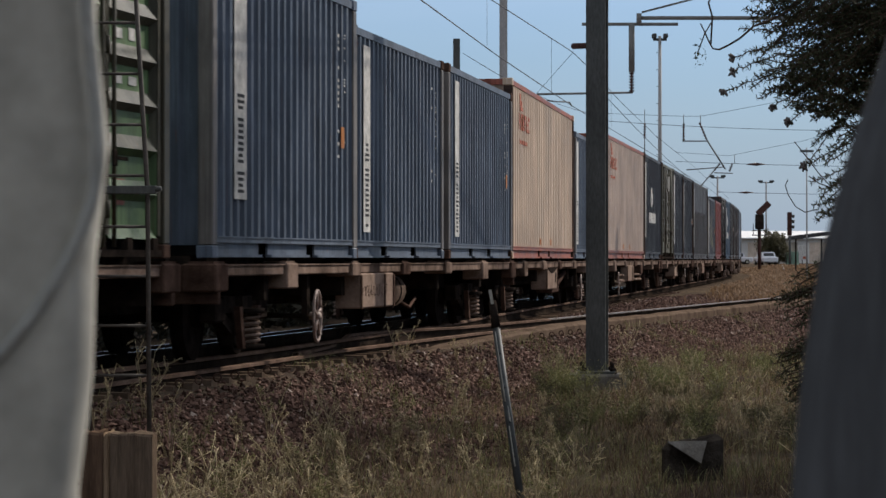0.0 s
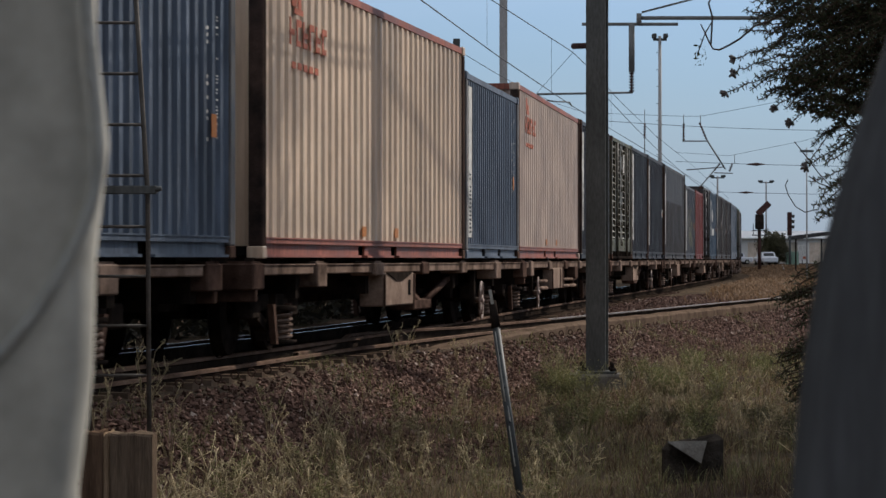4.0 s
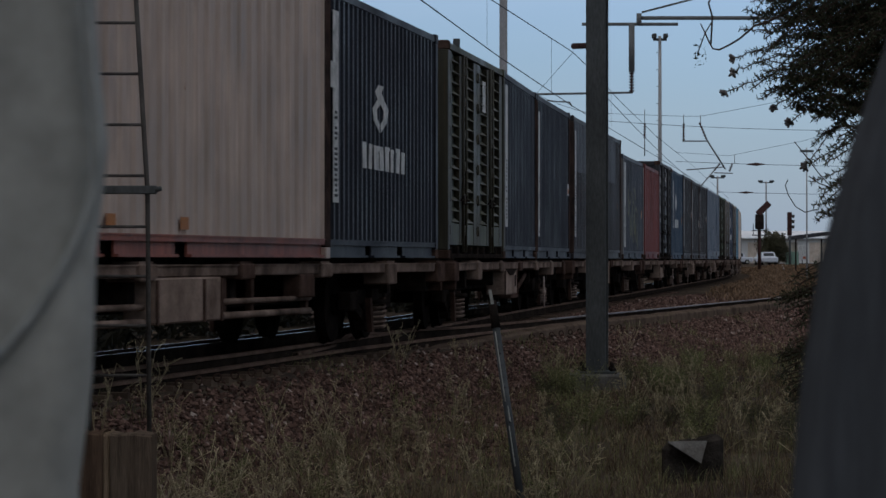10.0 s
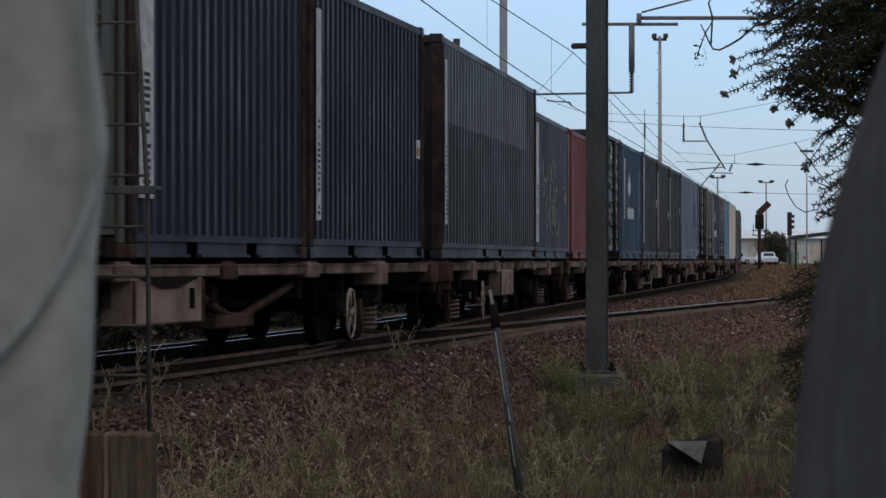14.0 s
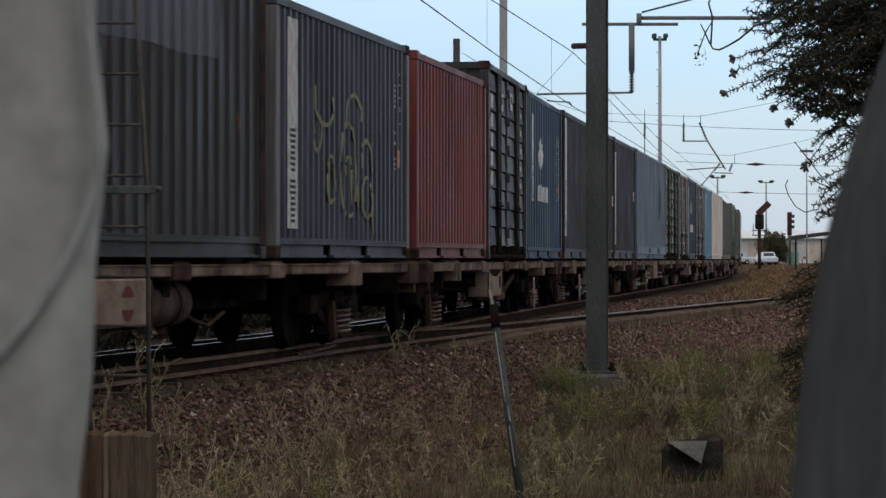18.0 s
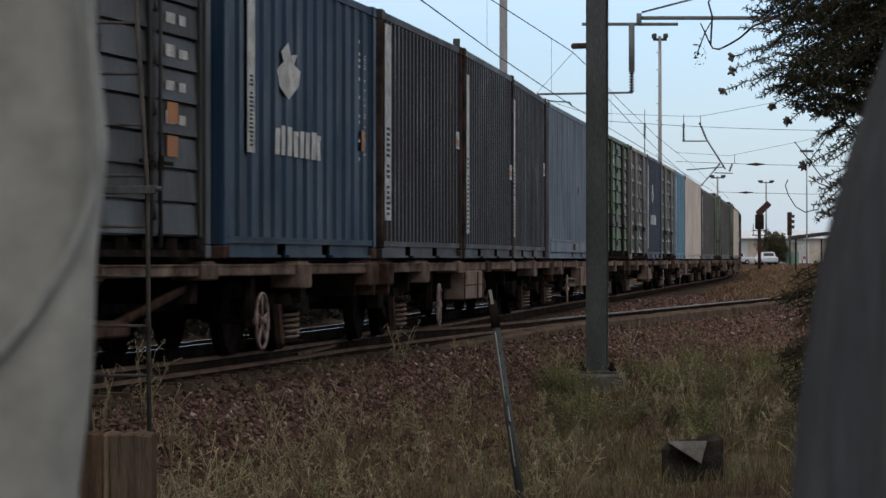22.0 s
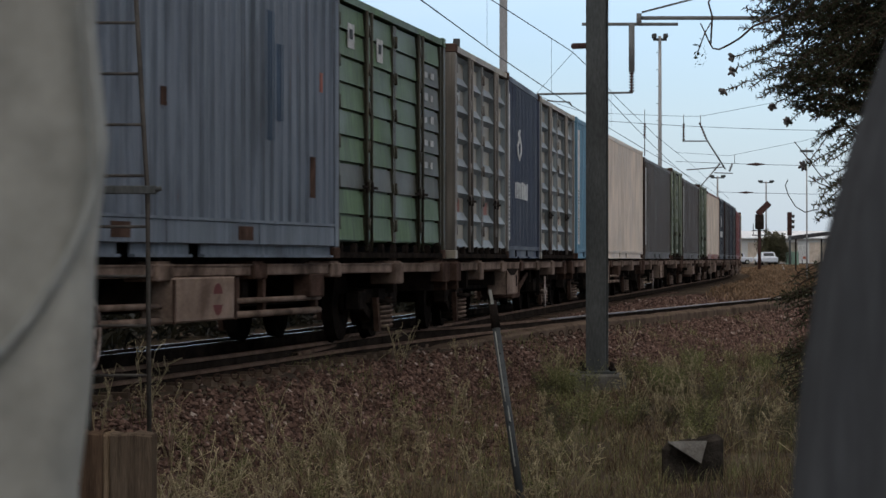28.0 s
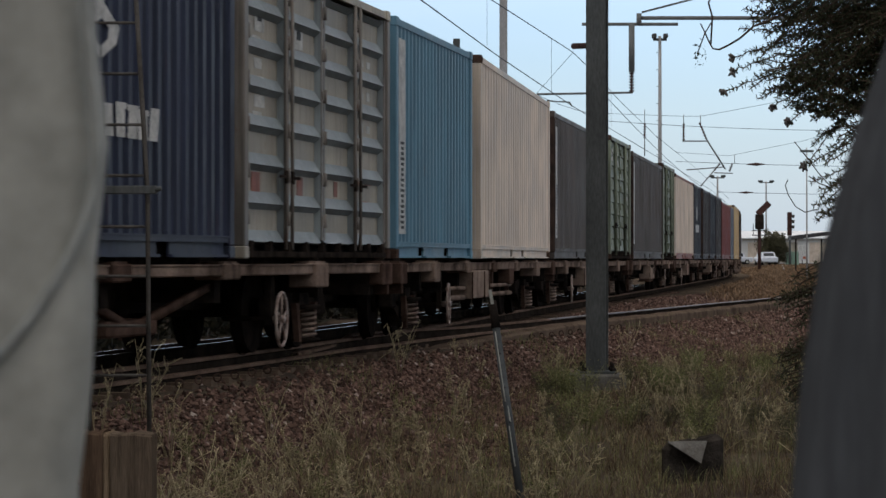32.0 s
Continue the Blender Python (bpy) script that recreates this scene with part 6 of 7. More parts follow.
        box(bm, -0.68 + 0.31 * k, -0.60 + 0.31 * k, -0.67, -0.6, 0.05, 1.5)
        part("rib", bm, pale_green, ob)
    ob = empty("speed_board", pose(38.06, 300, 0.2))
    tagged(ob, "pale trackside board on a thin post", "sign")
    bm = B()
    tube(bm, (0, 0, -0.3), (0, 0, 2.0), 0.05, seg=6)
    part("post", bm, GALV_DULL, ob)
    bm = B()
    box(bm, -0.38, 0.38, -0.08, -0.05, 0.7, 2.15, bevel=0.006)
    bd = part("board", bm, WHITE, ob)
    bm = B()
    box(bm, 0.05, 0.34, -0.095, -0.081, 0.78, 1.05)
    part("board_mark", bm, ORANGE, bd)


def build_car(x, y, turn):
    ob = empty("parked_car", pose(x, y, float(ground_z(x, y)), 0, 0, turn))
    tagged(ob, "white hatchback car parked by the bush", "car", "parked cars")
    white = flat_mat("white_car_paint", (0.75, 0.76, 0.78), 0.25)
    bm = B()
    v = box(bm, -2.1, 2.1, -0.85, 0.85, 0.28, 0.85, bevel=0.10)
    part("body", bm, white, ob)
    bm = B()
    v = box(bm, -1.45, 1.25, -0.75, 0.75, 0.85, 1.40)
    for w in v[4:]:
        w.co.x *= 0.72
        w.co.y *= 0.88
    part("cabin", bm, white, ob)
    glass = rough_mat("dark_car_glass", (0.015, 0.017, 0.02), (0.03, 0.033, 0.036), 3, 0.15)
    for a, b in ((-1.05, -0.10), (0.0, 0.85)):
        bm = B()
        v = box(bm, a, b, -0.765, -0.73, 0.93, 1.30)
        for w in v[4:6]:
            w.co.y += 0.06
        part("window", bm, glass, ob)
    for sx, shear in ((-1.36, 0.36), (1.17, -0.31)):
        bm = B()
        v = box(bm, sx - 0.03, sx + 0.03, -0.62, 0.62, 0.93, 1.30)
        for w in v[4:]:
            w.co.x += shear * 0.68
            w.co.y *= 0.9
        part("end_window", bm, glass, ob)
    for sx in (-1.35, 1.35):
        for sy in (-1, 1):
            bm = B()
            tube(bm, (sx, sy * 0.66, 0.30), (sx, sy * 0.87, 0.30), 0.30, seg=18)
            wl = part("wheel", bm, SEAL, ob)
            bm = B()
            tube(bm, (sx, sy * 0.87, 0.30), (sx, sy * 0.885, 0.30), 0.18, seg=12)
            part("rim", bm, GALV, wl)


def leaves(p, size, rng, mat, parent, name="crown", aspect=0.45, ways=None):
    """Many small folded leaves at the given points."""
    n = len(p)
    d = rng.normal(size=(n, 3)) if ways is None else ways + rng.normal(size=(n, 3)) * 0.15
    d /= np.linalg.norm(d, axis=1)[:, None]
    o = np.cross(d, rng.normal(size=(n, 3)))
    o /= np.linalg.norm(o, axis=1)[:, None]
    L = size * rng.uniform(0.6, 1.4, (n, 1))
    w = L * aspect
    v = np.stack([p - d * L, p + o * w * 0.5, p + d * L, p - o * w * 0.5], 1).reshape(-1, 3)
    f = (np.arange(n) * 4)[:, None] + np.array([[0, 1, 2, 3]])
    me = bpy.data.meshes.new(name)
    me.from_pydata(v.tolist(), [], f.tolist())
    me.materials.append(mat)
    ob = new(name, me)
    ob.parent = parent
    return ob


SWAY = []                         # (part of the tree, share of the sway)


def build_tree():
    """A bottlebrush-like tree hanging in from the right: limbs, drooping twigs, leaf whorls."""
    rng = np.random.default_rng(21)
    Y = 12.0
    e = Y / 5013.0
    ob = empty("tree", pose(0, 0, 0))
    tagged(ob, "dark spiky-leaved tree overhanging the line", "tree")

    def P(x, y, dy=0.0):
        return Vector(((x - 784) * e, Y + dy, 0.95 + (459.2 - y) * e))
    trunk = [P(2050, 1200), P(2010, 700), P(1960, 300), P(1930, 0), P(1900, -300), P(1880, -700)]
    bm = B()
    pipe_line(bm, trunk, 0.14, 9, r_end=0.07)
    part("trunk", bm, BARK, ob)
    limb_bm = B()
    upper, lower = (B(), [], []), (B(), [], [])     # twigs, leaf places, leaf directions
    pods = []

    def spray(a, b, n, droop, leaf=1.0, on=upper):
        """One leafy twig from a to b: rings of short stiff leaves along it."""
        prev = a
        for i in range(1, n + 1):
            f = i / n
            q = a.lerp(b, f) + Vector((0, 0, -droop * f * f)) + Vector(rng.normal(size=3) * 0.003)
            tube(on[0], prev, q, 0.0032, 0.0028, 3, caps=False)
            d = (q - prev).normalized()
            u = d.orthogonal().normalized()
            w = d.cross(u)
            t0 = rng.uniform(0, 6.283)
            for k in range(7):
                t = t0 + 6.283 * k / 7 + rng.normal() * 0.2
                way = (u * math.cos(t) + w * math.sin(t) + d * rng.uniform(0.2, 0.9)).normalized()
                on[1].append(q + way * 0.011 * leaf - d * 0.004 * rng.random())
                on[2].append(way)
            prev = q
        return prev

    limbs = ((P(1930, 120), P(1700, 40), P(1500, 30)), (P(1940, 250), P(1720, 200), P(1560, 150)), (P(1920, 0), P(1700, -60), P(1450, -40)),
             (P(1960, 350), P(1760, 330), P(1600, 250)), (P(1930, 60), P(1680, 120), P(1540, 90)), (P(1960, 420), P(1800, 420), P(1640, 330)))
    for L in limbs:
        pipe_line(limb_bm, [L[0], L[1], L[2]], 0.035, 6, r_end=0.012)
    part("limbs", limb_bm, BARK, ob)
    # twigs fill the crown's outline: wide at the top, stepping back to the right lower down
    for k in range(1150):
        y0 = rng.uniform(-80, 205) if k < 980 else rng.uniform(200, 430)
        edge_x = float(np.interp(y0, (-80, 0, 20, 60, 90, 130, 170, 200, 230, 290, 340, 430), (1320, 1325, 1335, 1355, 1330, 1325, 1370, 1420, 1440, 1435, 1455, 1450)))
        reach = rng.uniform(50, 120)
        x1 = edge_x + (1660 - edge_x) * rng.random() ** 0.75
        y1 = y0 + rng.uniform(-8, 8)
        drop = rng.uniform(-0.5, 1.3)
        b = P(x1, y1, rng.uniform(-0.45, 0.45))
        a = b + Vector((reach * e, rng.uniform(-0.08, 0.08), reach * drop * e))
        spray(a, b, int(reach / 6.5), rng.uniform(-6, 8) * e, rng.uniform(0.7, 1.1), upper if k < 980 else lower)
    for x0, y0, x1, y1 in ((1400, 120, 1284, 158), (1420, 66, 1300, 96), (1400, 90, 1297, 122), (1400, 30, 1318, 12), (1410, 60, 1312, 46), (1450, 140, 1368, 184), (1480, 160, 1396, 210),
                           (1470, 120, 1342, 170), (1430, 95, 1330, 150), (1440, 110, 1375, 165), (1500, 180, 1440, 205), (1500, 210, 1438, 250), (1510, 250, 1424, 290), (1520, 290, 1452, 345), (1520, 330, 1445, 385),
                           (1440, 130, 1350, 160), (1520, 215, 1450, 232), (1510, 350, 1440, 360), (1400, 10, 1330, 26)):
        pods.append(spray(P(x0, y0), P(x1, y1), 17, 5 * e, 1.0, upper if y1 < 215 else lower))
    # low branch beside the pale
    for k in range(60):
        y0 = rng.uniform(470, 690)
        tip_x = 1360 + 30 * abs(math.sin(y0 * 0.03)) + rng.uniform(0, 50)
        a = P(1490 + rng.uniform(0, 40), y0 - 25, rng.uniform(-0.2, 0.2))
        spray(a, P(tip_x, y0 + rng.uniform(-10, 30)), 11, 8 * e, 1.5, lower)
    for twig_bm, pts, ways in (upper, lower):
        SWAY.append((tagged(part("twig_mass", twig_bm, BARK, ob), kind="stuff"), 1.0 if pts is upper[1] else 0.0))
        lv = leaves(np.array([tuple(q) for q in pts]), 0.0115, rng, LEAF, ob, "leaves", 0.42, np.array([tuple(q) for q in ways]))
        SWAY.append((tagged(lv, kind="stuff"), 1.0 if pts is upper[1] else 0.0))
    # woody seed heads at the twig tips
    bm = B()
    for k, q in enumerate(pods):
        if k in (0, 1, 2, 5, 6, 12):
            for s_ in range(9):
                way = Vector(rng.normal(size=3)) + Vector((-0.6, 0, -0.2))
                tube(bm, q, q + way.normalized() * 0.024, 0.010, 0.004, 5)
    SWAY.append((tagged(part("seed_head", bm, rough_mat("grey_seed_head", (0.07, 0.06, 0.055), (0.20, 0.18, 0.165), 30, 0.9), ob, "grey-brown woody seed head"), kind="stuff"), 1.0))
    # bare curling twig with a seed cluster
    bm = B()
    pipe_line(bm, [P(1420, 0), P(1390, 22), P(1360, 38), P(1335, 46), P(1310, 68), P(1290, 80), P(1273, 88), P(1262, 86), P(1255, 74), P(1248, 58), P(1240, 42)], 0.006, 5, r_end=0.003)
    pipe_line(bm, [P(1258, 80), P(1261, 30), P(1254, 5), P(1262, -10)], 0.004, 5)
    pipe_line(bm, [P(1259, 40), P(1248, 58), P(1240, 80), P(1234, 96)], 0.0028, 5)
    SWAY.append((tagged(part("bare_twig", bm, BARK, ob), kind="stuff"), 0.25))
    bm = B()
    pipe_line(bm, [P(1450, 370), P(1425, 376), P(1408, 366), P(1395, 345), P(1390, 328), P(1395, 318)], 0.0022, 5)
    pipe_line(bm, [P(1470, 330), P(1450, 308), P(1420, 268), P(1406, 251)], 0.0025, 5)
    pipe_line(bm, [P(1480, 335), P(1450, 325), P(1432, 312)], 0.0025, 5)
    tagged(part("bare_twig", bm, BARK, ob), kind="stuff")
    q = np.array([tuple(P(1240 + a, 97 + b)) for a, b in rng.normal(size=(34, 2)) * (6, 11)])
    SWAY.append((leaves(q, 0.010, rng, LEAF, ob, "seed_pod", 0.7), 0.25))


def build_shade_scrub():
    """Low scrub added beyond the track to block light, seen only under the wagons."""
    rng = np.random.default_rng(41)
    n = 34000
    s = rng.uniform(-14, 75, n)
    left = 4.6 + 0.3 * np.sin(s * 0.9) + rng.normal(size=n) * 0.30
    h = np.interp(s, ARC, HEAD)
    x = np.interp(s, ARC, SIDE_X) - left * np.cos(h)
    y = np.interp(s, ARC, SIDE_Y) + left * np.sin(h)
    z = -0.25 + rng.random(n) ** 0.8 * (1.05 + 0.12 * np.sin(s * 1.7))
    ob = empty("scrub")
    tagged(ob, "dark scrub added beyond the track for the shade under the wagons", "scrub", kind="stuff")
    # near-black leaves stand in for the shade beneath the wagons
    leaves(np.stack([x, y, z], -1), 0.11, rng, leaf_mat("shade_dark_leaf", (0.010, 0.010, 0.007), (0.045, 0.040, 0.024)), ob, "leaves", 0.6)


def build_shade_trees():
    """Trees along the fence, whose shade falls over the verge and the train."""
    rng = np.random.default_rng(31)
    for x, y, h, r in ((7.4, 36.2, 14.6, 1.6), (7.6, 33.7, 13.8, 1.7), (7.1, 31.0, 8.0, 1.8), (6.9, 28.0, 7.6, 1.9), (6.6, 25.0, 7.2, 1.9), (6.2, 22.0, 7.0, 1.9), (5.8, 18.8, 6.6, 1.9), (5.2, 15.4, 6.2, 1.8), (4.6, 11.6, 5.4, 1.8), (-3.5, -5.0, 5.5, 2.2), (2.5, -6.0, 5.0, 2.0)):
        tall = h > 8
        ob = empty("tree", pose(x, y, float(ground_z(x, y))))
        tagged(ob, "leafy tree beside the fence casting dappled shade", "tree", "trees by the fence")
        bm = B()
        pipe_line(bm, [(0, 0, -0.2), (0.05, 0.1, h * 0.3), (-0.1, 0.0, h * 0.6), (0.05, 0.1, h * 0.9)], 0.22 if tall else 0.13, 8, r_end=0.04)
        part("trunk", bm, BARK, ob)
        spots = []
        for k in range(16 if tall else 10):
            a = rng.uniform(0, 6.283)
            z0 = h * (rng.uniform(0.62, 0.88) if tall else rng.uniform(0.48, 0.80))
            tip = Vector((math.cos(a) * r * rng.uniform(0.5, 1.0), math.sin(a) * r * rng.uniform(0.5, 1.0), z0 + h * (rng.uniform(0.02, 0.12) if tall else rng.uniform(0.05, 0.18))))
            bm = B()
            pipe_line(bm, [(0, 0, z0), tip * 0.5 + Vector((0, 0, z0 * 0.5)), tip], 0.05, 5, r_end=0.015)
            part("limb", bm, BARK, ob)
            for q in range(5):
                spots.append(np.array(tip) * rng.uniform(0.6, 1.1) + rng.normal(size=3) * (0.35, 0.35, 0.3))
        spots = np.array(spots)
        m = 10000 if tall else 5200
        k = rng.integers(0, len(spots), m)
        leaves(spots[k] + rng.normal(size=(m, 3)) * (0.34 if tall else 0.30), 0.085, rng, LEAF, ob, "crown", 0.5)


# ---- the cloud that comes before the sun ----
CLOUD = []


def build_cloud():
    """A drifting bank of cloud, made of flattened puffs, thinner at its leading edge."""
    rng = np.random.default_rng(77)
    m = bpy.data.materials.new("cloud_vapour")
    n, l, p = nodes_of(m)
    p.inputs["Base Color"].default_value = (0.9, 0.9, 0.9, 1)
    p.inputs["Roughness"].default_value = 1.0
    clear = n.new("ShaderNodeBsdfTransparent")
    mx = n.new("ShaderNodeMixShader")
    mx.inputs[0].default_value = 0.36
    l.new(clear.outputs[0], mx.inputs[1])
    l.new(p.outputs[0], mx.inputs[2])
    l.new(mx.outputs[0], n["Material Output"].inputs["Surface"])
    bm = B()
    for k in range(260):
        f = rng.random()
        along, across = -640 + 1280 * f, rng.uniform(-1, 1) * 330
        size = rng.uniform(90, 150) if along < 480 else rng.uniform(45, 80)
        if along > 560 and rng.random() < 0.4:
            continue
        puff = bmesh.ops.create_icosphere(bm, subdivisions=2, radius=1.0)["verts"]
        c = Vector((along, across, rng.uniform(-40, 40)))
        for v in puff:
            d = v.co.copy()
            v.co = c + Vector((d.x, d.y, d.z * 0.5)) * size * (1 + 0.18 * noise.noise(d * 1.7 + c * 0.01))
    ob = mesh_ob("cloud", bm, m, None, "", True)
    tagged(ob, "broad white cloud drifting before the sun", "cloud", kind="structure")
    CLOUD.append(ob)


def cloud_pose(t):
    """Across the line from the near verge to the sun, 40 m a second."""
    a = radians(SUN_AZ)
    reach, up = 1200 * math.cos(radians(SUN_EL)), 1200 * math.sin(radians(SUN_EL))
    on = 40.0 * (t - 6.0) - 640.0
    return pose(reach * math.sin(a) + on * math.cos(a), 45 + reach * math.cos(a) - on * math.sin(a), up, 0, 0, -SUN_AZ)


# ---- grass and weeds ----
def blades(name, n, place, height, width, mat, label, seed):
    rng = np.random.default_rng(seed)
    x, y = place(rng, n)
    n = len(x)
    z = ground_z(x, y) - 0.02
    h = rng.uniform(*height, n)
    a = rng.uniform(0, 2 * np.pi, n)
    lean = h * rng.uniform(0.2, 1.5, n)
    w = rng.uniform(*width, n) * (0.7 + y / 60)
    dx, dy = np.cos(a), np.sin(a)
    ox, oy = -dy * w, dx * w
    base = np.stack([x, y, z], -1)
    midp = base + np.stack([dx * lean * 0.35, dy * lean * 0.35, h * 0.6], -1)
    tip = base + np.stack([dx * lean, dy * lean, h * 0.95], -1)
    o = np.stack([ox, oy, np.zeros(n)], -1)
    v = np.stack([base - o, base + o, midp + o * 0.7, midp - o * 0.7, tip], 1).reshape(-1, 3)
    k = (np.arange(n) * 5)[:, None]
    f = (k + np.array([[0, 1, 2, 3]])).tolist() + (k + np.array([[3, 2, 4]])).tolist()
    ob = from_arrays(name, v.tolist(), f, mat)
    return tagged(ob, label, "grass", kind="stuff")


def clumped(centres, spread, y0, y1, dmin, power=1.3):
    def place(rng, n):
        cy = y0 + (y1 - y0) * rng.random(centres) ** power
        cx = rng.uniform(-1, 1, centres) * (0.165 * cy + 0.6)
        k = rng.integers(0, centres, n)
        x = cx[k] + rng.normal(size=n) * spread
        y = cy[k] + rng.normal(size=n) * spread * 1.6
        ok = (x - edge(y) > dmin) & (y > y0 - 2)
        return x[ok], y[ok]
    return place


def build_grass():
    blades("dry_grass", 52000, clumped(1500, 0.13, 15, 62, 1.7), (0.04, 0.20), (0.0014, 0.0028), DRYGRASS, "short dry straw-coloured grass by the line", 1)
    blades("green_grass", 26000, clumped(420, 0.34, 20, 62, 1.9), (0.06, 0.24), (0.0016, 0.0032), GREENGRASS, "tufts of greener grass among the dry", 2)
    blades("dead_weeds", 46000, clumped(1500, 0.13, 14, 52, 1.2), (0.04, 0.26), (0.0014, 0.0026), DEADWEED, "tangle of dark dead weeds", 3)

    def far(rng, n):
        y = 74 + 210 * rng.random(n) ** 0.9
        side = np.interp(y, SIDE_Y, SIDE_X)
        x = np.where(y < 110, np.interp(y, (74, 110), (8.2, 14.5)) + rng.normal(size=n) * 2.0, side + 1.3 + 13 * rng.random(n))
        ok = (x > side + 1.2) & (np.sin(x * 0.8) + np.sin(y * 0.21 + x) + rng.normal(size=n) * 0.7 > -0.4)
        return x[ok], y[ok]
    blades("verge_grass", 70000, far, (0.05, 0.26), (0.004, 0.010), RUSSET, "brown dry grass on the far verge", 4)

    def beside(rng, n):
        y = 100 + 190 * rng.random(n)
        x = np.interp(y, SIDE_Y, SIDE_X) + 0.75 + 3.0 * rng.random(n)
        return x, y
    blades("verge_grass", 30000, beside, (0.06, 0.28), (0.005, 0.012), RUSSET, "brown dry grass close beside the far wagons", 7)

    def between(rng, n):
        y = rng.uniform(20, 60, n)
        x = edge(y) + rng.uniform(0.2, 1.6, n)
        keep = np.sin(y * 1.7) + np.sin(y * 0.63 + 1) + rng.normal(size=n) * 0.4 > 1.0
        return x[keep], y[keep]
    blades("ballast_weeds", 9000, between, (0.06, 0.22), (0.0016, 0.0030), GREENGRASS, "small weeds growing on the ballast shoulder", 6)


def weed(seed, height):
    """A wiry dry weed: a main stem, side shoots and small seed heads."""
    rng = np.random.default_rng(seed)
    ob = empty("weed")
    tagged(ob, "wiry dry yellow weed", "weed", "weeds by the line")
    tips = []
    stems = B()
    for k in range(int(rng.integers(3, 6))):
        a = rng.uniform(0, 6.28)
        lean = rng.uniform(0.1, 0.45) * height
        top = Vector((math.cos(a) * lean, math.sin(a) * lean, height * rng.uniform(0.6, 1.0)))
        mid_ = top * 0.5 + Vector((0, 0, height * 0.06))
        pipe_line(stems, [Vector((0, 0, -0.05)), mid_, top], 0.0045, 4, r_end=0.0022)
        for f in np.linspace(0.35, 1.0, 7):
            b = Vector((0, 0, 0)).lerp(top, f) + Vector((0, 0, height * 0.06 * (1 - f)))
            d = Vector(rng.normal(size=3) * 0.09 * height + np.array([0, 0, 0.07 * height]))
            pipe_line(stems, [b, b + d], 0.0028, 3)
            for q in (0.5, 0.75, 1.0):
                for _ in range(3):
                    tips.append(tuple(b + d * q + Vector(rng.normal(size=3) * 0.008)))
    tagged(part("stalk", stems, WEEDSTRAW, ob), kind="stuff")
    tagged(leaves(np.array(tips), 0.011, rng, WEEDSTRAW if seed % 3 else GREENGRASS, ob, "seed_head", 0.6), kind="stuff")
    return ob


def leafy_weed(seed, height):
    """A bushy green weed: branching stalks with small leaves."""
    rng = np.random.default_rng(seed)
    ob = empty("weed")
    tagged(ob, "bushy green weed in the dry grass", "weed", "weeds by the line")
    stems, spots = B(), []
    for k in range(8):
        a = rng.uniform(0, 6.28)
        top = Vector((math.cos(a) * height * rng.uniform(0.2, 0.7), math.sin(a) * height * rng.uniform(0.2, 0.7), height * rng.uniform(0.6, 1.0)))
        pipe_line(stems, [Vector((0, 0, -0.05)), top * 0.5 + Vector((0, 0, height * 0.1)), top], 0.004, 4, r_end=0.002)
        for f in np.linspace(0.3, 1.0, 14):
            for _ in range(7):
                spots.append(tuple(top * f + Vector((0, 0, height * 0.1 * (1 - f))) + Vector(rng.normal(size=3) * 0.035)))
    tagged(part("stalk", stems, GREENGRASS, ob), kind="stuff")
    tagged(leaves(np.array(spots), 0.016, rng, GREENGRASS if seed % 2 else BUSH, ob, "foliage", 0.4), kind="stuff")
    return ob


def build_weeds():
    rng = np.random.default_rng(19)
    leafy = [leafy_weed(70 + k, h) for k, h in enumerate((0.30, 0.45, 0.22, 0.36))]
    for i in range(52):
        if i < 7:
            x, y = 1.96 + rng.choice((-1, 1)) * rng.uniform(0.5, 1.1), 35.6 - rng.uniform(0, 1.0)
        else:
            y = float(rng.uniform(25, 44))
            x = float(y * rng.uniform(0.035, 0.125))
            if x - float(edge(y)) < 1.6:
                continue
        m = pose(x, y, float(ground_z(x, y)), 0, 0, float(rng.uniform(0, 360)))
        if i < 4:
            leafy[i].matrix_basis = m
        else:
            copy_thing(leafy[i % 4], m)
    build_dry_weeds()


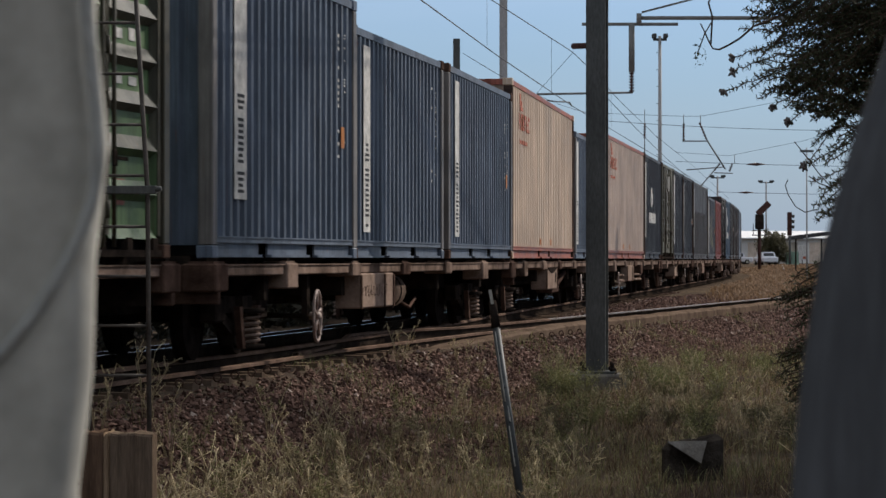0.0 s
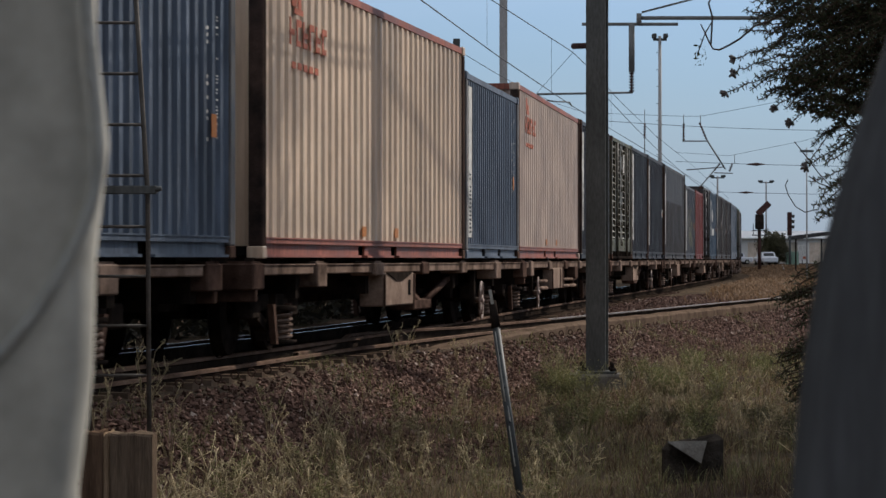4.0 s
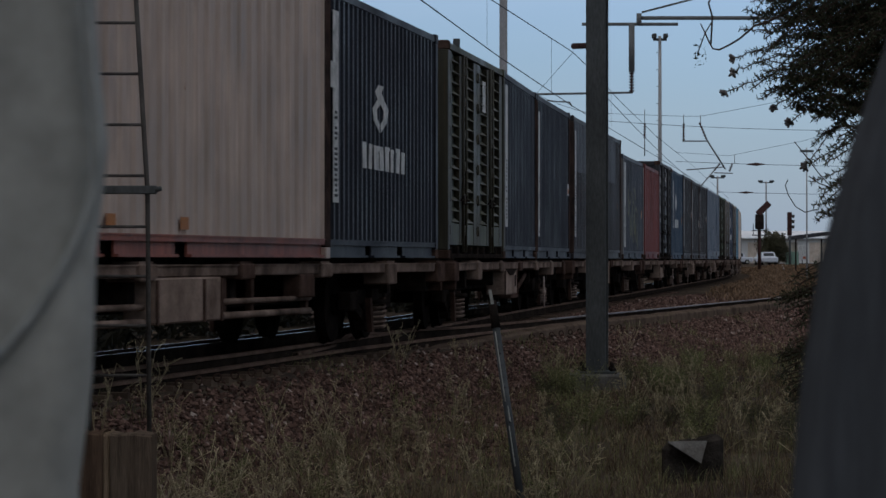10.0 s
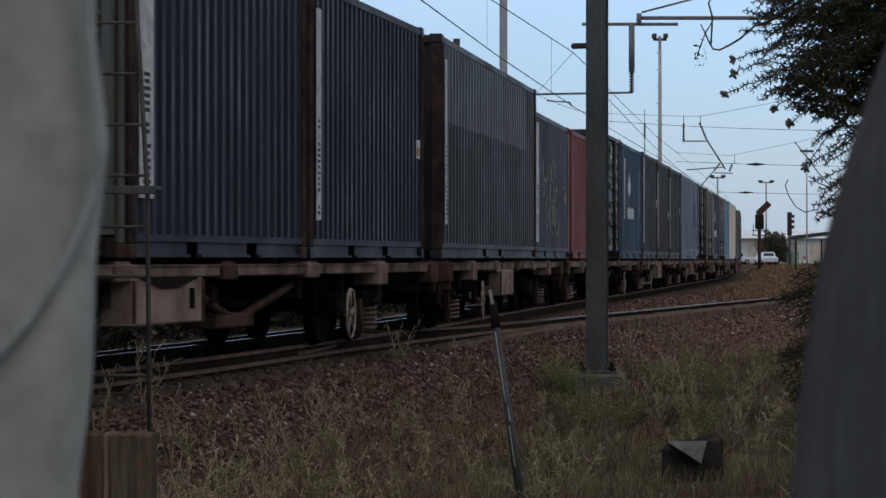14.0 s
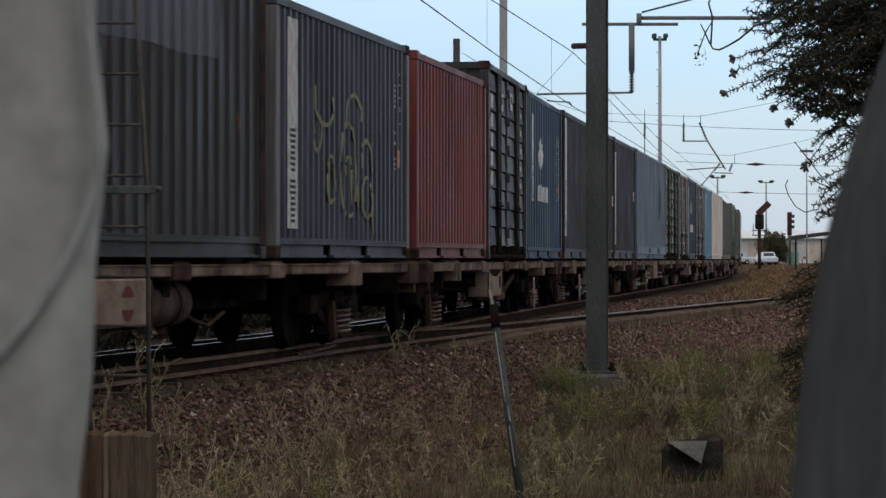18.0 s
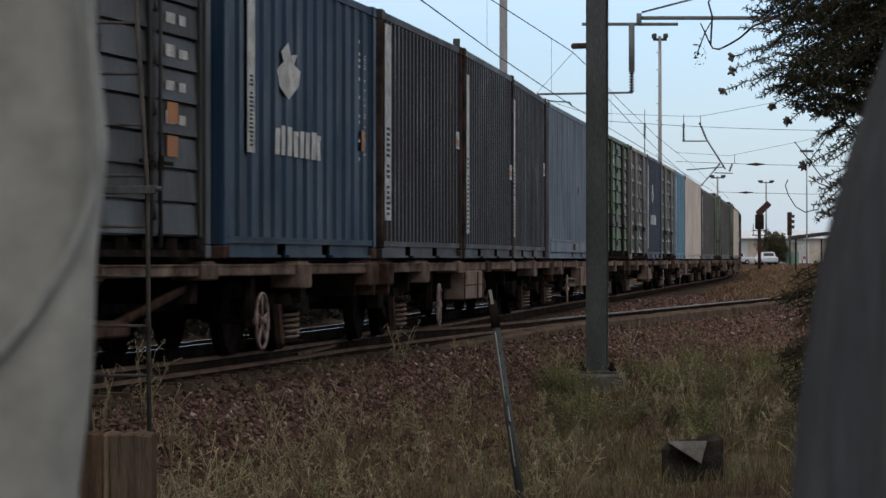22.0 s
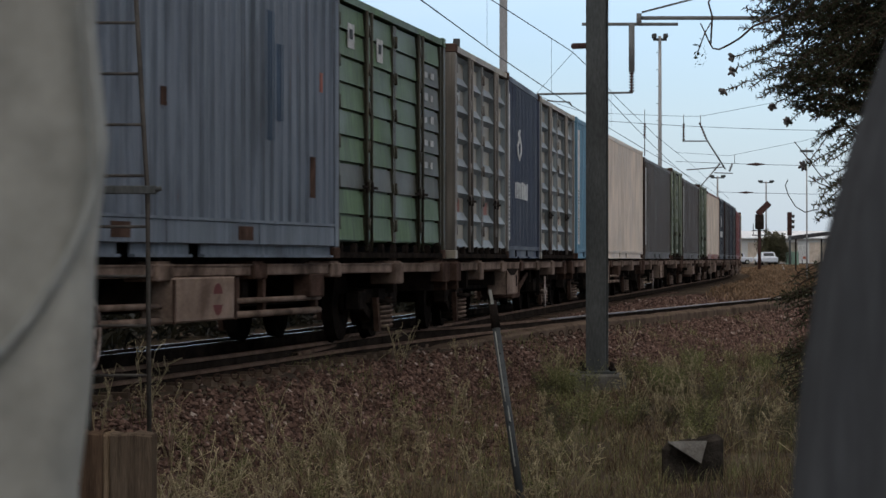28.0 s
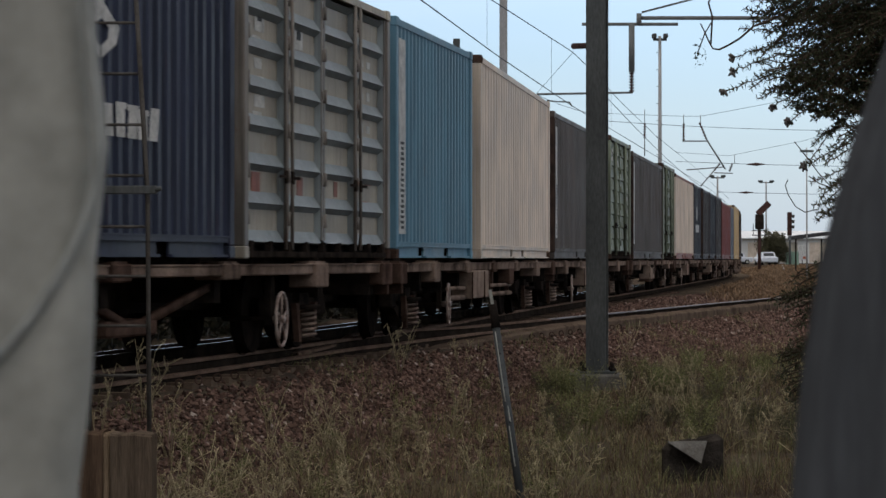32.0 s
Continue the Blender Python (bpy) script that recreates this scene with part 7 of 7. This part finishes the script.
def build_dry_weeds():
    rng = np.random.default_rng(17)
    kinds = [weed(30 + k, h) for k, h in enumerate((0.30, 0.48, 0.66, 0.24, 0.40, 0.34, 0.55, 0.20))]
    spots = [(-1.413, 15.60, -0.335), (-1.494, 15.80, -0.345), (-1.580, 16.20, -0.151), (-1.461, 16.50, -0.270), (-1.304, 16.80, -0.393), (-0.782, 17.50, -0.484), (-1.065, 17.00, -0.375), (-1.675, 18.50, -0.308), (-1.452, 20.00, -0.090), (-1.092, 18.00, -0.238), (-1.675, 17.00, -0.070), (-0.887, 19.00, -0.228), (-0.589, 18.00, -0.346), (-0.176, 20.00, -0.250), (0.083, 26.00, -0.091), (-0.506, 27.00, -0.024), (0.835, 26.00, -0.247), (2.079, 27.00, -0.455),
             (3.028, 30.00, -0.371), (3.568, 34.00, -0.276), (2.638, 29.00, -0.385), (2.573, 31.00, -0.292), (0.942, 20.00, -0.330), (1.526, 25.00, -0.351), (0.288, 19.00, -0.304), (0.860, 22.00, -0.370), (2.440, 22.00, -0.370)]
    places = [(p[0], p[1]) for p in spots]
    for _ in range(190):
        y = float(17 + 33 * rng.random() ** 1.3)
        x = float(rng.uniform(-1, 1) * (0.16 * y))
        if x - float(edge(y)) > 0.8:
            places.append((x, y))
    used = set()
    for i, (x, y) in enumerate(places):
        k = (2, 6, 1)[i % 3] if i < 7 else i % len(kinds)
        m = pose(x, y, float(ground_z(x, y)), float(rng.normal() * 8), float(rng.normal() * 8), float(rng.uniform(0, 360)))
        if k in used:
            copy_thing(kinds[k], m)
        else:
            kinds[k].matrix_basis = m
            used.add(k)


# ---- build ----
build_ground()
build_tracks()
build_siding()
build_kerb()
build_near_mast()
build_loads()
build_wagons()
build_ladder()
build_stake()
build_stumps()
build_fence()
build_catenary()
build_flood_masts()
build_yard()
build_tree()
build_shade_scrub()
build_shade_trees()
build_cloud()
build_weeds()
build_ballast()
build_grass()
build_sleepers()


def motions():
    for ob, at, z in TRAIN:
        rows = []
        for t in range(0, 33):
            m = train_pose(at, t)
            m.translation.z = z
            rows.append((float(t), m))
        walk(ob, rows)
    spin_wheels()
    walk(CLOUD[0], [(float(t), cloud_pose(t)) for t in range(0, 33, 4)])
    # the branches nod in the wind, once deeply
    nod = ((9.0, 0.1), (10.0, 0.2), (10.5, 0.9), (10.8, 4.2), (11.1, 6.6), (11.5, 6.2), (12.0, 3.2), (12.5, 2.4), (13.0, 2.6), (13.6, 1.2), (14.5, 0.2), (16.0, -0.4), (18.0, 0.3), (20.0, 0.1), (22.0, -0.3), (25.0, 0.4), (28.0, -0.2), (30.0, 0.3), (32.0, 0.0))
    pivot = Vector((2.059, 12.0, 2.207))
    for ob, share in SWAY:
        if share:
            rows = [(0.0, Matrix()), (3.0, Matrix.Translation(pivot) @ Matrix.Rotation(radians(-0.5 * share), 4, "Y") @ Matrix.Translation(-pivot)), (6.0, Matrix())]
            rows += [(t, Matrix.Translation(pivot) @ Matrix.Rotation(radians(-a * share), 4, "Y") @ Matrix.Translation(-pivot)) for t, a in nod]
            walk(ob, rows)


motions()
